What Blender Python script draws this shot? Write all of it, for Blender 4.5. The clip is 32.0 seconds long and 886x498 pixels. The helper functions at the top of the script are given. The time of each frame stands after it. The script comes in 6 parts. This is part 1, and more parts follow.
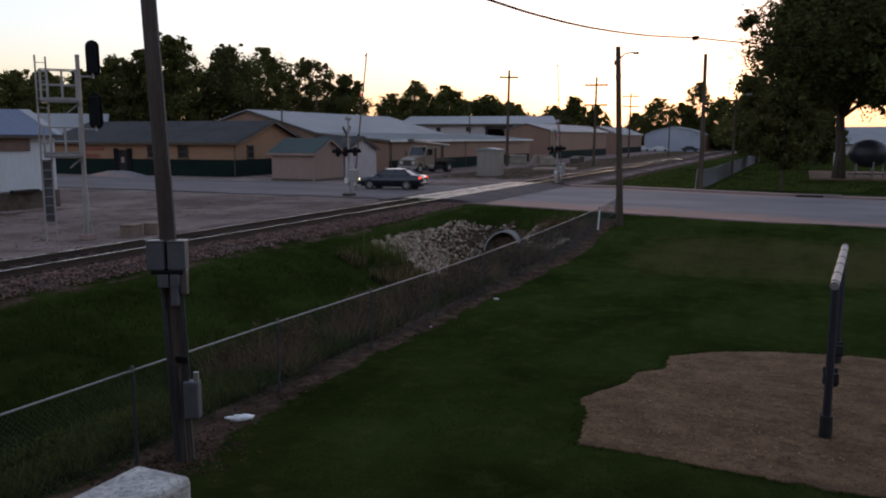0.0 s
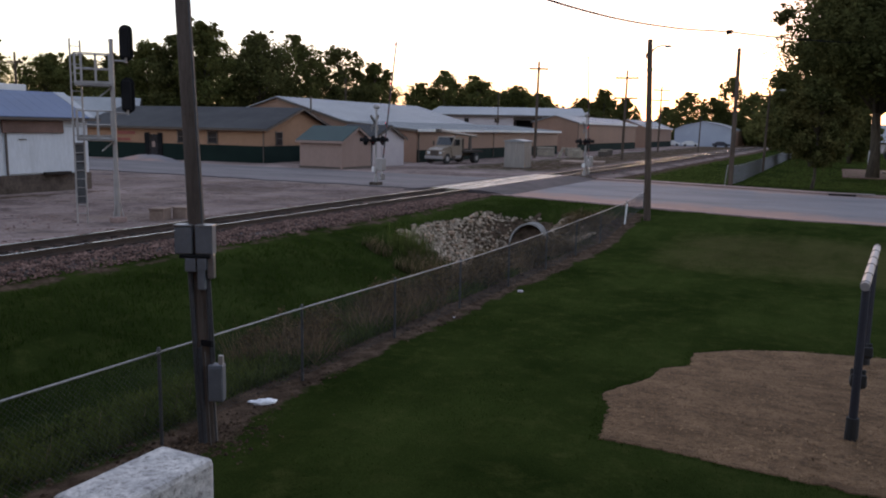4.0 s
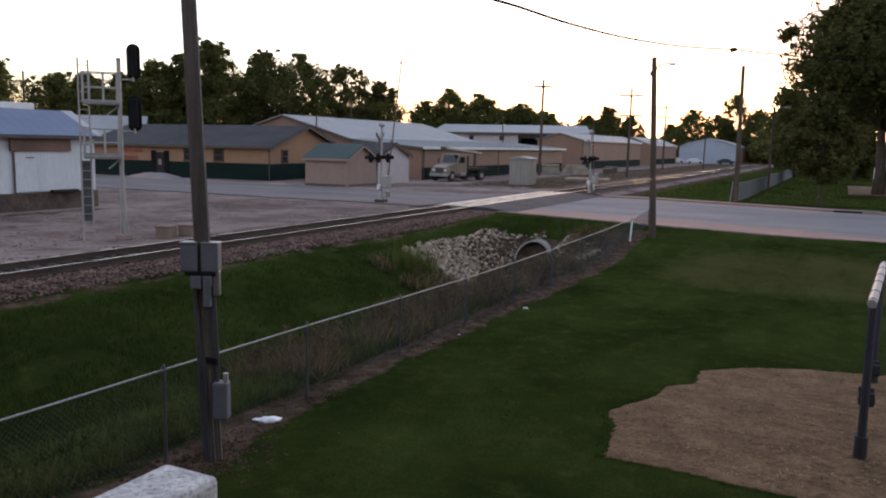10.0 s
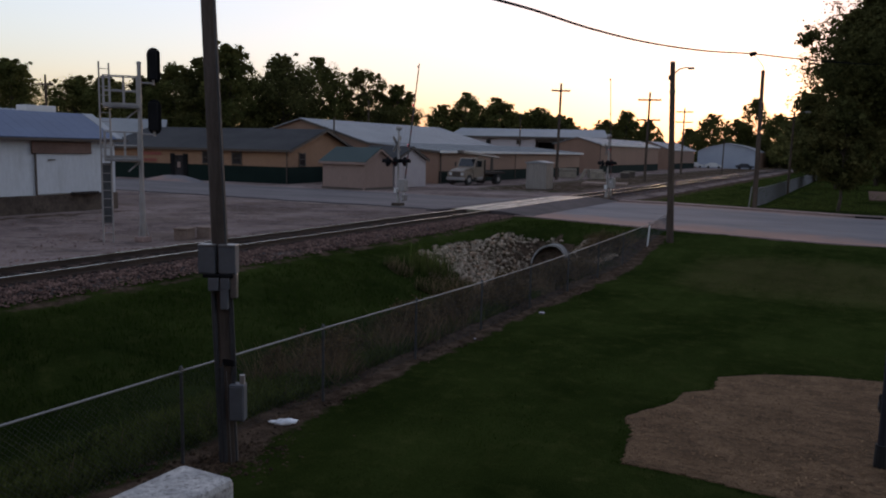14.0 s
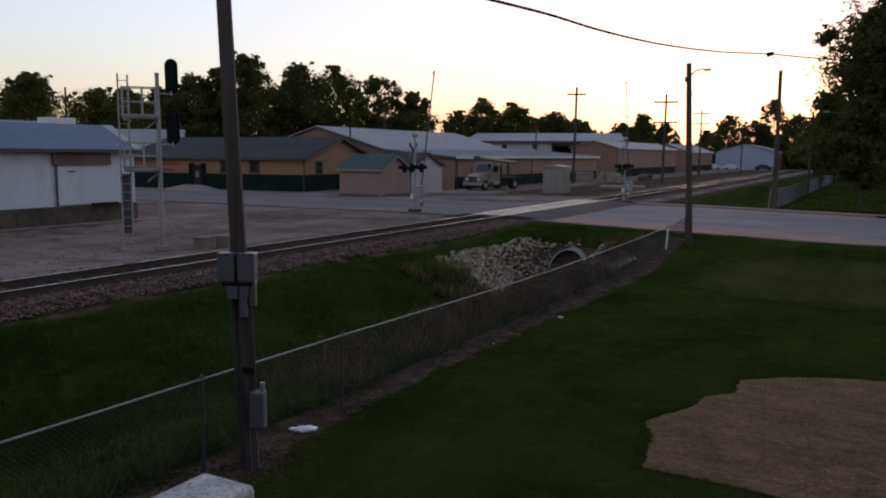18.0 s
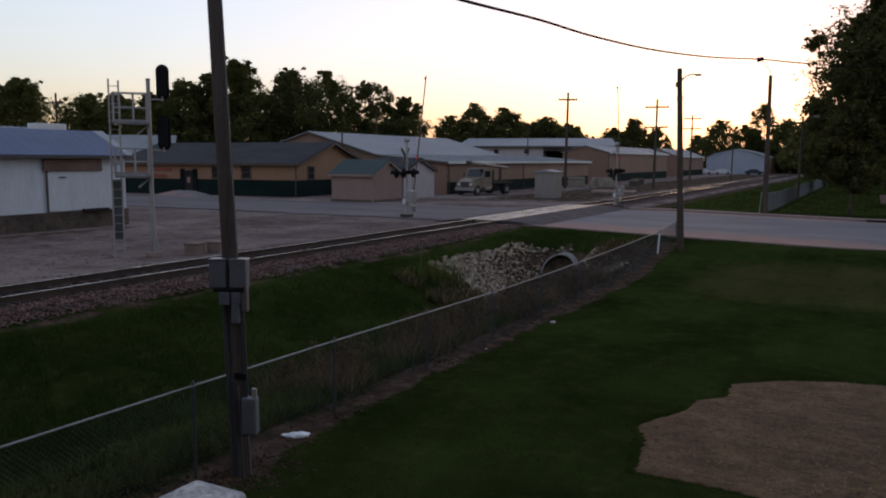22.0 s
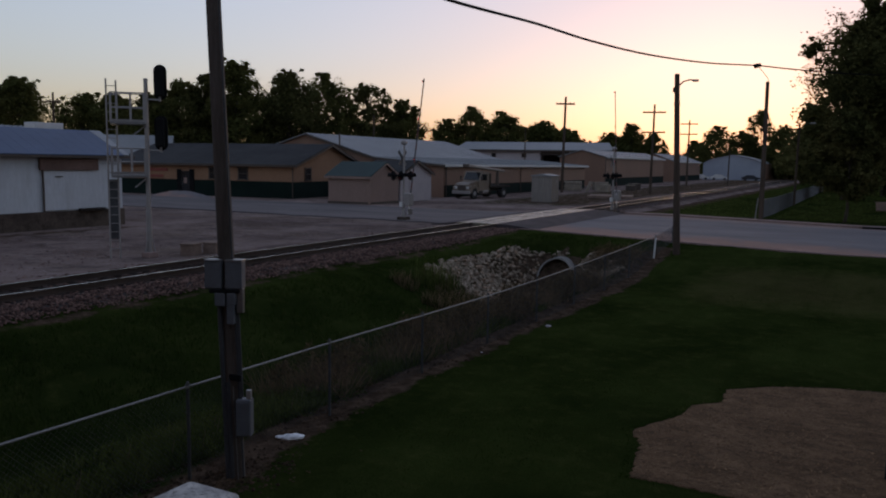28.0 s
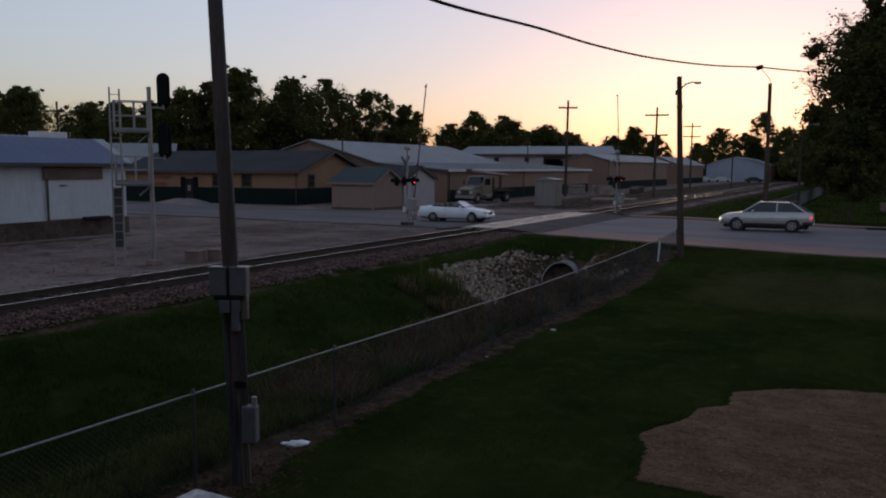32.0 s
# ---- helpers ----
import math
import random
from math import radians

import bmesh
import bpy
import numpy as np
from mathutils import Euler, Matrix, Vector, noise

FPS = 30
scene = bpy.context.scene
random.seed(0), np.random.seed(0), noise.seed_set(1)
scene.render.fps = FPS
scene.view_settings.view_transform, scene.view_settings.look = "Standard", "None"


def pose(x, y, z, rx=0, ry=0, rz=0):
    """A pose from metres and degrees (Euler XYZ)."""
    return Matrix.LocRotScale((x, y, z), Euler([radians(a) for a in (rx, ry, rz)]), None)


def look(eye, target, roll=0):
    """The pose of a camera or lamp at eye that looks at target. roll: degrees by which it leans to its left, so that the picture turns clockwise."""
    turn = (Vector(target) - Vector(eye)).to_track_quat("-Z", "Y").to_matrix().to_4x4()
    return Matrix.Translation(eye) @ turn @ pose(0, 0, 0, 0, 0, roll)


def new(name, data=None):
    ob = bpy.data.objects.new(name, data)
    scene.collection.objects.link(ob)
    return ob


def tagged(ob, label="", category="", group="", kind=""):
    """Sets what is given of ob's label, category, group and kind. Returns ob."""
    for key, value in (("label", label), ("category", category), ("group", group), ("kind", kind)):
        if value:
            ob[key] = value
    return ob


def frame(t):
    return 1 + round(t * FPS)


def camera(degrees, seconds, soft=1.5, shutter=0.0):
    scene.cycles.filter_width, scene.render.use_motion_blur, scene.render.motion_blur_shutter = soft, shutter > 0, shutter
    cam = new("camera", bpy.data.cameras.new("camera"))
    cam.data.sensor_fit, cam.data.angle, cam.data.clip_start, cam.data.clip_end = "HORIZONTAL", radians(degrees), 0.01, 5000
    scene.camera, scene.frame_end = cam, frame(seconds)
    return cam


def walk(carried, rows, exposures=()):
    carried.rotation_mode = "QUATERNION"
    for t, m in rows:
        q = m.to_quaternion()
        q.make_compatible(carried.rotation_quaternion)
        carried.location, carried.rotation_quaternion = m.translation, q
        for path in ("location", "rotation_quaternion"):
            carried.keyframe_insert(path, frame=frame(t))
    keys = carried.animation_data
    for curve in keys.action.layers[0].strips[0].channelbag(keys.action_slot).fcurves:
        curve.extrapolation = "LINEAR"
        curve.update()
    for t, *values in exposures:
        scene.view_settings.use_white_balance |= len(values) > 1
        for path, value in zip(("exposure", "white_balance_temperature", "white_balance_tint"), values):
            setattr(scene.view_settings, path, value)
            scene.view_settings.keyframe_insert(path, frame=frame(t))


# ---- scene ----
EYE = (0.0, 0.0, 3.5)
cam = camera(58.5, 32.0, soft=2.0)
TURNS = [
    (0, 82.018, -0.038, 24.358), (0.5, 81.94, -0.473, 24.293), (1, 81.877, -0.819, 24.871), (1.5, 81.751, -1.029, 24.966),
    (2, 81.479, -1.325, 25.634), (2.5, 81.472, -1.241, 26.029), (3, 81.397, -1.168, 26.18), (3.5, 81.218, -1.158, 26.325),
    (5.5, 82.005, -1.207, 26.312), (6, 82.154, -1.135, 26.255), (6.5, 82.098, -1.088, 26.541), (7, 82.179, -1.041, 26.693),
    (7.5, 82.349, -1.015, 26.769), (8, 82.435, -0.997, 26.672), (8.5, 82.399, -0.909, 26.589), (9, 82.374, -0.902, 26.568),
    (9.5, 82.429, -1.024, 26.589), (10, 82.548, -1.058, 26.712), (10.5, 82.846, -1.077, 26.876), (11, 82.956, -1.087, 26.914),
    (11.5, 82.9, -1.086, 27.146), (12, 82.764, -1.106, 27.483), (12.5, 82.686, -1.148, 27.568), (13, 82.615, -1.175, 27.692),
    (13.5, 82.632, -1.183, 27.802), (14, 82.795, -1.243, 27.932), (14.5, 83.061, -1.213, 28.283), (16.5, 83.252, -0.716, 28.903),
    (17, 83.393, -0.672, 29.099), (17.5, 83.352, -0.622, 29.117), (18, 83.188, -0.362, 29.093), (18.5, 82.802, -0.12, 29.281),
    (19, 82.491, -0.075, 29.443), (19.5, 82.412, -0.151, 29.496), (20, 82.585, -0.294, 29.696), (20.5, 83.066, -0.545, 29.23),
    (21, 83.322, -0.508, 28.77), (21.5, 83.547, -0.305, 28.621), (22, 83.563, -0.254, 28.516), (22.5, 83.624, -0.255, 28.52),
    (23, 83.681, -0.163, 28.6), (23.5, 83.847, -0.093, 28.763), (24, 84.069, -0.36, 28.581), (24.5, 84.015, -0.371, 28.301),
    (25, 83.811, -0.49, 27.97), (25.5, 83.685, -0.591, 27.864), (27.5, 83.946, -0.979, 28.42), (28, 83.777, -0.808, 28.313),
    (28.5, 83.555, -0.672, 28.125), (29, 83.469, -0.61, 28.096), (29.5, 83.542, -0.682, 28.046), (30, 83.674, -0.737, 28.167),
    (30.5, 83.643, -0.865, 28.314), (31, 83.477, -0.937, 28.185), (31.5, 83.554, -0.603, 28.436), (32, 84.132, -0.227, 28.533),
]
EXPOSURE = [(0, -0.43), (2.6, -0.48), (3.0, -0.45), (3.5, -0.1), (5.5, 0.42), (9.9, 0.42), (10.5, -0.25), (11.0, -0.7), (12.0, -0.62), (22.8, -0.65), (23.4, -0.92), (24.0, -1.23), (32, -1.24)]
walk(cam, [(t, pose(*EYE, rx, ry, rz)) for t, rx, ry, rz in TURNS],
     exposures=[(t, e, 8150 if 5 < t < 10 else 7650 if t < 23 else 7300, 20) for t, e in EXPOSURE])

# ---- sky and sun ----
SUN_AZ = radians(-8.0)      # clockwise from the tracks (+Y)
SUN_EL = radians(0.4)
world = bpy.data.worlds.new("dusk_sky")
scene.world = world
world.use_nodes = True
wn = world.node_tree
sky = wn.nodes.new("ShaderNodeTexSky")
sky.sky_type = "NISHITA"
sky.sun_disc = False
sky.sun_elevation = SUN_EL
sky.sun_rotation = SUN_AZ
sky.air_density, sky.dust_density, sky.ozone_density = 1.0, 1.6, 3.2
soft = wn.nodes.new("ShaderNodeGamma")
soft.inputs[1].default_value = 0.56
pale = wn.nodes.new("ShaderNodeHueSaturation")
pale.inputs["Saturation"].default_value = 0.88
wn.links.new(sky.outputs[0], pale.inputs["Color"])
wn.links.new(pale.outputs[0], soft.inputs[0])
wn.links.new(soft.outputs[0], wn.nodes["Background"].inputs[0])
wn.nodes["Background"].inputs[1].default_value = 1.9
sun_data = bpy.data.lights.new("sun", "SUN")
sun_data.energy, sun_data.angle, sun_data.color = 0.3, radians(12), (1.0, 0.76, 0.54)
sun = new("sun", sun_data)
sun.matrix_world = look((0, 0, 60), Vector((0, 0, 60)) - 50 * Vector((math.sin(SUN_AZ) * math.cos(SUN_EL + 0.05), math.cos(SUN_AZ) * math.cos(SUN_EL + 0.05), math.sin(SUN_EL + 0.05))))


# ---- materials ----
def surface(name, c1, c2, rough=0.8, metal=0.0, big=0.6, fine=14.0, bump=0.3, depth=0.02, grime=None, grime_amt=0.4, per_object=0.0, per_island=0.0, stretch=(1, 1, 1), grain=0.7, rough_to=None):
    """Two-scale surface: broad patches between c1 and c2, fine grain, a third grime tone, relief from the grain."""
    m = bpy.data.materials.new(name)
    m.use_nodes = True
    nt = m.node_tree
    N, L = nt.nodes, nt.links
    b = N["Principled BSDF"]
    b.inputs["Roughness"].default_value, b.inputs["Metallic"].default_value = rough, metal
    if rough > 0.84:
        b.inputs["Specular IOR Level"].default_value = 0.12
    tc = N.new("ShaderNodeNewGeometry")
    mp = N.new("ShaderNodeMapping")
    mp.inputs["Scale"].default_value = stretch
    L.new(tc.outputs["Position"], mp.inputs["Vector"])

    def tex(scale, detail=4.0, rgh=0.6):
        n = N.new("ShaderNodeTexNoise")
        n.inputs["Scale"].default_value, n.inputs["Detail"].default_value, n.inputs["Roughness"].default_value = scale, detail, rgh
        L.new(mp.outputs[0], n.inputs["Vector"])
        return n.outputs["Fac"]

    def ramp(src, lo, hi):
        r = N.new("ShaderNodeMapRange")
        r.inputs["From Min"].default_value, r.inputs["From Max"].default_value = lo, hi
        L.new(src, r.inputs["Value"])
        return r.outputs[0]

    def mix(fac, a, bb, mode="MIX"):
        n = N.new("ShaderNodeMix")
        n.data_type, n.blend_type = "RGBA", mode
        for sock, v in ((n.inputs["Factor"], fac), (n.inputs["A"], a), (n.inputs["B"], bb)):
            if hasattr(v, "links"):
                L.new(v, sock)
            elif isinstance(v, tuple):
                sock.default_value = (*v, 1)
            else:
                sock.default_value = v
        return n.outputs["Result"]

    fine_n = tex(fine, 6.0, 0.7)
    col = mix(ramp(tex(big), 0.35, 0.65), tuple(c1), tuple(c2))
    g = ramp(fine_n, 0.2, 0.8)
    gg = N.new("ShaderNodeMath")
    gg.operation = "MULTIPLY_ADD"
    gg.inputs[1].default_value, gg.inputs[2].default_value = grain, 1 - grain / 2
    L.new(g, gg.inputs[0])
    col = mix(1.0, col, gg.outputs[0], "MULTIPLY")
    if grime:
        fac = N.new("ShaderNodeMath")
        fac.operation = "MULTIPLY"
        fac.inputs[1].default_value = grime_amt
        L.new(ramp(tex(big * 4.3, 7.0, 0.75), 0.5, 0.68), fac.inputs[0])
        col = mix(fac.outputs[0], col, tuple(grime))
    if per_object or per_island:
        src = N.new("ShaderNodeObjectInfo").outputs["Random"] if per_object else tc.outputs["Random Per Island"]
        k = N.new("ShaderNodeMath")
        k.operation = "MULTIPLY_ADD"
        amt = per_object or per_island
        k.inputs[1].default_value, k.inputs[2].default_value = 2 * amt, 1 - amt
        L.new(src, k.inputs[0])
        col = mix(1.0, col, k.outputs[0], "MULTIPLY")
    L.new(col, b.inputs["Base Color"])
    if rough_to is not None:
        rv = N.new("ShaderNodeMapRange")
        rv.inputs["From Min"].default_value, rv.inputs["From Max"].default_value = 0.35, 0.65
        rv.inputs["To Min"].default_value, rv.inputs["To Max"].default_value = rough, rough_to
        L.new(tex(big * 2.0, 5.0, 0.65), rv.inputs["Value"])
        L.new(rv.outputs[0], b.inputs["Roughness"])
        sv = N.new("ShaderNodeMapRange")
        sv.inputs["From Min"].default_value, sv.inputs["From Max"].default_value = 0.38, 0.6
        sv.inputs["To Min"].default_value, sv.inputs["To Max"].default_value = 0.75, 0.0
        L.new(tex(big * 1.3, 6.0, 0.7), sv.inputs["Value"])
        L.new(sv.outputs[0], b.inputs["Specular IOR Level"])
    if bump:
        bp = N.new("ShaderNodeBump")
        bp.inputs["Strength"].default_value, bp.inputs["Distance"].default_value = bump, depth
        L.new(fine_n, bp.inputs["Height"])
        L.new(bp.outputs[0], b.inputs["Normal"])
    return m


def leafy(m, share=0.5):
    """Let light through thin leaves."""
    nt = m.node_tree
    N, L = nt.nodes, nt.links
    b = N["Principled BSDF"]
    b.inputs["Specular IOR Level"].default_value = 0.0
    tr = N.new("ShaderNodeBsdfTranslucent")
    mx = N.new("ShaderNodeMixShader")
    mx.inputs[0].default_value = share
    L.new(b.inputs["Base Color"].links[0].from_socket, tr.inputs["Color"])
    L.new(b.outputs[0], mx.inputs[1])
    L.new(tr.outputs[0], mx.inputs[2])
    L.new(mx.outputs[0], N["Material Output"].inputs["Surface"])
    return m


def glow(name, color, strength):
    m = bpy.data.materials.new(name)
    m.use_nodes = True
    b = m.node_tree.nodes["Principled BSDF"]
    b.inputs["Base Color"].default_value = (*color, 1)
    b.inputs["Emission Color"].default_value = (*color, 1)
    b.inputs["Emission Strength"].default_value = strength
    return m


M = {}
M["asphalt"] = surface("worn_asphalt", (0.05, 0.042, 0.043), (0.078, 0.064, 0.065), 0.88, big=0.5, fine=30, bump=0.25, depth=0.01, grime=(0.035, 0.029, 0.029), grime_amt=0.5)
M["concrete_road"] = surface("road_concrete", (0.125, 0.118, 0.126), (0.19, 0.176, 0.18), 0.88, big=0.3, fine=24, bump=0.2, depth=0.01, grime=(0.165, 0.12, 0.105), grime_amt=0.6, stretch=(0.4, 1.0, 1.0))
def edge_stain(m, near, width, tone, slope, start):
    """A reddish film over a street, fading inwards from a slanted edge (near: its y at x = start)."""
    nt = m.node_tree
    N, L = nt.nodes, nt.links
    b = N["Principled BSDF"]
    geo = N.new("ShaderNodeNewGeometry")
    xyz = N.new("ShaderNodeSeparateXYZ")
    L.new(geo.outputs["Position"], xyz.inputs[0])

    def calc(op, u, v, w=None):
        n = N.new("ShaderNodeMath")
        n.operation = op
        for sock, q in zip(n.inputs, (u, v, w)):
            if q is None:
                continue
            if hasattr(q, "links"):
                L.new(q, sock)
            else:
                sock.default_value = q
        return n.outputs[0]
    edge = calc("MULTIPLY_ADD", calc("SUBTRACT", xyz.outputs["X"], start), slope, near)
    dist = calc("ABSOLUTE", calc("SUBTRACT", xyz.outputs["Y"], edge), 0.0)
    ns = N.new("ShaderNodeTexNoise")
    ns.inputs["Scale"].default_value, ns.inputs["Detail"].default_value = 0.7, 6.0
    L.new(geo.outputs["Position"], ns.inputs["Vector"])
    far_off = calc("MULTIPLY_ADD", ns.outputs["Fac"], -width * 1.3, calc("ADD", dist, width * 0.65))
    fade = N.new("ShaderNodeMapRange")
    fade.inputs["From Min"].default_value, fade.inputs["From Max"].default_value = width * 0.45, width
    fade.inputs["To Min"].default_value, fade.inputs["To Max"].default_value = 0.8, 0.0
    L.new(far_off, fade.inputs["Value"])
    end = N.new("ShaderNodeMapRange")
    end.inputs["From Min"].default_value, end.inputs["From Max"].default_value = -1.5, 2.5
    end.inputs["To Min"].default_value, end.inputs["To Max"].default_value = 1.0, 0.15
    L.new(xyz.outputs["X"], end.inputs["Value"])
    mx = N.new("ShaderNodeMix")
    mx.data_type = "RGBA"
    L.new(calc("MULTIPLY", fade.outputs[0], end.outputs[0]), mx.inputs["Factor"])
    L.new(b.inputs["Base Color"].links[0].from_socket, mx.inputs["A"])
    mx.inputs["B"].default_value = (*tone, 1)
    L.new(mx.outputs["Result"], b.inputs["Base Color"])


edge_stain(M["concrete_road"], 35.7, 4.6, (0.3, 0.172, 0.134), -0.26, -1.4)
edge_stain(M["concrete_road"], 53.5, 4.5, (0.285, 0.17, 0.135), -0.32, 3.0)
M["street"] = surface("bleached_street_asphalt", (0.092, 0.079, 0.08), (0.145, 0.124, 0.122), 0.85, big=0.3, fine=24, bump=0.2, depth=0.01, grime=(0.2, 0.178, 0.175), grime_amt=0.55, stretch=(0.22, 1.2, 1))
# Pale yellow streaks along the track put sky glare into the concrete's colour.
M["panel"] = surface("crossing_panel_concrete", (0.1, 0.084, 0.058), (0.23, 0.197, 0.138), 0.2, big=1.1, fine=10, bump=0.35, depth=0.02, grime=(0.045, 0.038, 0.03), grime_amt=0.9, per_object=0.35, stretch=(3.6, 0.45, 1), rough_to=0.6)
M["kerb"] = surface("kerb_concrete", (0.225, 0.15, 0.132), (0.28, 0.19, 0.168), 0.88, big=0.7, fine=18, bump=0.3, grime=(0.165, 0.115, 0.105))
M["gutter"] = surface("reddish_gutter_concrete", (0.25, 0.142, 0.11), (0.34, 0.2, 0.158), 0.88, big=0.5, fine=18, bump=0.2, grime=(0.16, 0.125, 0.118), grime_amt=0.6)
M["wood"] = surface("weathered_pole_wood", (0.078, 0.063, 0.054), (0.125, 0.1, 0.085), 0.88, big=1.2, fine=22, bump=0.6, depth=0.02, grime=(0.043, 0.033, 0.028), grime_amt=0.55, stretch=(6, 6, 0.5))
M["brown_wood"] = surface("brown_pole_wood", (0.06, 0.043, 0.034), (0.098, 0.071, 0.054), 0.88, big=1.2, fine=22, bump=0.6, depth=0.02, grime=(0.031, 0.022, 0.018), grime_amt=0.55, stretch=(6, 6, 0.5))
M["tie"] = surface("creosoted_tie_wood", (0.0258, 0.02064, 0.0172), (0.0473, 0.0387, 0.03354), 0.9, big=1.5, fine=16, bump=0.5, per_object=0.25, stretch=(1, 5, 5))
M["rail"] = surface("rusted_rail_steel", (0.036, 0.022, 0.016), (0.06, 0.037, 0.027), 0.68, 0.3, big=1.0, fine=25, bump=0.3)
M["railtop"] = surface("polished_rail_steel", (0.46, 0.43, 0.39), (0.56, 0.52, 0.47), 0.24, 1.0, big=0.5, fine=30, bump=0.03, grain=0.3)
M["galv"] = surface("galvanised_steel", (0.167, 0.1609, 0.1582), (0.2162, 0.2069, 0.202), 0.45, 0.7, big=1.5, fine=20, bump=0.1, grime=(0.1228, 0.1103, 0.101), grime_amt=0.3)
M["wire"] = surface("fence_wire_steel", (0.034, 0.036, 0.036), (0.058, 0.06, 0.06), 0.6, 0.5, big=1.0, fine=10, bump=0.0)
M["post"] = surface("weathered_fence_post", (0.045, 0.047, 0.05), (0.072, 0.074, 0.077), 0.65, 0.3, big=1.5, fine=20, bump=0.1)
M["tan_concrete"] = surface("tan_weathered_concrete", (0.1672, 0.1147, 0.0918), (0.22, 0.1554, 0.1262), 0.9, big=1.5, fine=16, bump=0.3)
M["silver"] = surface("aluminium_paint", (0.2424, 0.2248, 0.215), (0.3029, 0.2803, 0.2674), 0.5, 0.2, big=1.3, fine=18, bump=0.1, grime=(0.2356, 0.1974, 0.1748), grain=0.3)
M["black"] = surface("black_signal_paint", (0.006, 0.006, 0.0065), (0.011, 0.011, 0.012), 0.9, big=2, fine=20, bump=0.1)
# Gate red darkened so the colour itself carries the backlit look.
M["arm_red"] = surface("backlit_gate_red", (0.1, 0.03, 0.027), (0.13, 0.04, 0.035), 0.7, big=2, fine=12, bump=0.1)
M["dark_steel"] = surface("dark_grey_steel", (0.035, 0.036, 0.04), (0.055, 0.056, 0.06), 0.7, 0.2, big=1.5, fine=18, bump=0.1)
M["white_wall"] = surface("white_painted_siding", (0.4469, 0.4623, 0.4855), (0.5086, 0.524, 0.5471), 0.6, big=0.35, fine=9, bump=0.15, grime=(0.3236, 0.316, 0.3082), grime_amt=0.35, stretch=(1, 1, 0.25), grain=0.3)
M["rust_wall"] = surface("brown_rusted_panel", (0.11, 0.06, 0.045), (0.16, 0.09, 0.07), 0.8, big=0.9, fine=12, bump=0.3, grime=(0.06, 0.035, 0.03))
M["found"] = surface("stained_foundation_concrete", (0.05808, 0.04356, 0.03553), (0.1162, 0.08712, 0.07106), 0.9, big=0.5, fine=8, bump=0.5, grime=(0.0242, 0.0198, 0.01309), grime_amt=0.7)
M["blue_roof"] = surface("blue_grey_metal_roof", (0.036, 0.061, 0.12), (0.048, 0.077, 0.145), 0.65, 0.0, big=0.3, fine=10, bump=0.05, grime=(0.032, 0.05, 0.09), grain=0.3)
M["white_roof"] = surface("white_metal_roof", (0.172, 0.18, 0.188), (0.212, 0.218, 0.223), 0.55, 0.0, big=0.2, fine=6, bump=0.1, grime=(0.14, 0.142, 0.145), grime_amt=0.4, grain=0.3)
M["dark_roof"] = surface("charcoal_shingle_roof", (0.02975, 0.02975, 0.03154), (0.04462, 0.04344, 0.04462), 0.85, big=0.4, fine=12, bump=0.5)
M["green_roof"] = surface("green_metal_roof", (0.0055, 0.026, 0.024), (0.0085, 0.034, 0.031), 0.6, 0.0, big=0.4, fine=10, bump=0.1, grain=0.3)
M["orange_wall"] = surface("ochre_stucco_wall", (0.262, 0.146, 0.09), (0.3, 0.168, 0.105), 0.85, big=0.3, fine=12, bump=0.25, grime=(0.21, 0.116, 0.076), grime_amt=0.4)
M["green_band"] = surface("dark_green_wainscot", (0.0045, 0.0125, 0.0105), (0.0075, 0.0175, 0.0145), 0.88, big=0.5, fine=10, bump=0.15)
M["tan_wall"] = surface("tan_metal_siding", (0.1956, 0.1065, 0.0713), (0.2283, 0.1228, 0.08152), 0.6, big=0.2, fine=8, bump=0.15, grime=(0.1467, 0.0819, 0.05706), grime_amt=0.4, stretch=(1, 1, 0.3), grain=0.3)
M["shed_wall"] = surface("pale_tan_shed_siding", (0.222, 0.144, 0.117), (0.25, 0.163, 0.134), 0.75, big=0.4, fine=9, bump=0.15, grime=(0.185, 0.118, 0.096), grime_amt=0.25, stretch=(1, 1, 0.3), grain=0.3)
M["pale_wall"] = surface("pale_painted_panel", (0.359, 0.3155, 0.3217), (0.4069, 0.359, 0.3626), 0.6, big=0.4, fine=9, bump=0.1, grime=(0.2693, 0.2285, 0.2281), grime_amt=0.3, grain=0.3)
M["trim"] = surface("dark_brown_trim", (0.051, 0.0357, 0.0272), (0.07225, 0.051, 0.03825), 0.6, big=1, fine=12, bump=0.1)
M["white_trim"] = surface("white_trim_paint", (0.5084, 0.5002, 0.492), (0.5904, 0.5822, 0.5658), 0.5, big=1, fine=12, bump=0.1, grain=0.3)
# Near-black colour standing in for shade in the open bay and the pipe.
M["shade_dark"] = surface("painted_inner_shade", (0.02, 0.02, 0.022), (0.03, 0.03, 0.032), 0.9, big=1, fine=6, bump=0.0)
M["glass"] = surface("dark_window_glass", (0.012, 0.013, 0.015), (0.018, 0.019, 0.022), 0.12, big=1, fine=3, bump=0.0)
M["quonset"] = surface("pale_blue_metal_siding", (0.252, 0.282, 0.341), (0.3, 0.33, 0.3844), 0.5, 0.2, big=0.2, fine=6, bump=0.1, grain=0.3)
M["box_grey"] = surface("grey_electrical_enclosure", (0.082, 0.09, 0.103), (0.108, 0.116, 0.128), 0.6, 0.0, big=2, fine=20, bump=0.1, grime=(0.09, 0.088, 0.086), grain=0.3)
M["block"] = surface("white_flaking_concrete", (0.34, 0.335, 0.33), (0.58, 0.565, 0.54), 0.88, big=6.0, fine=34, bump=0.6, grime=(0.1, 0.092, 0.085), grime_amt=0.9)
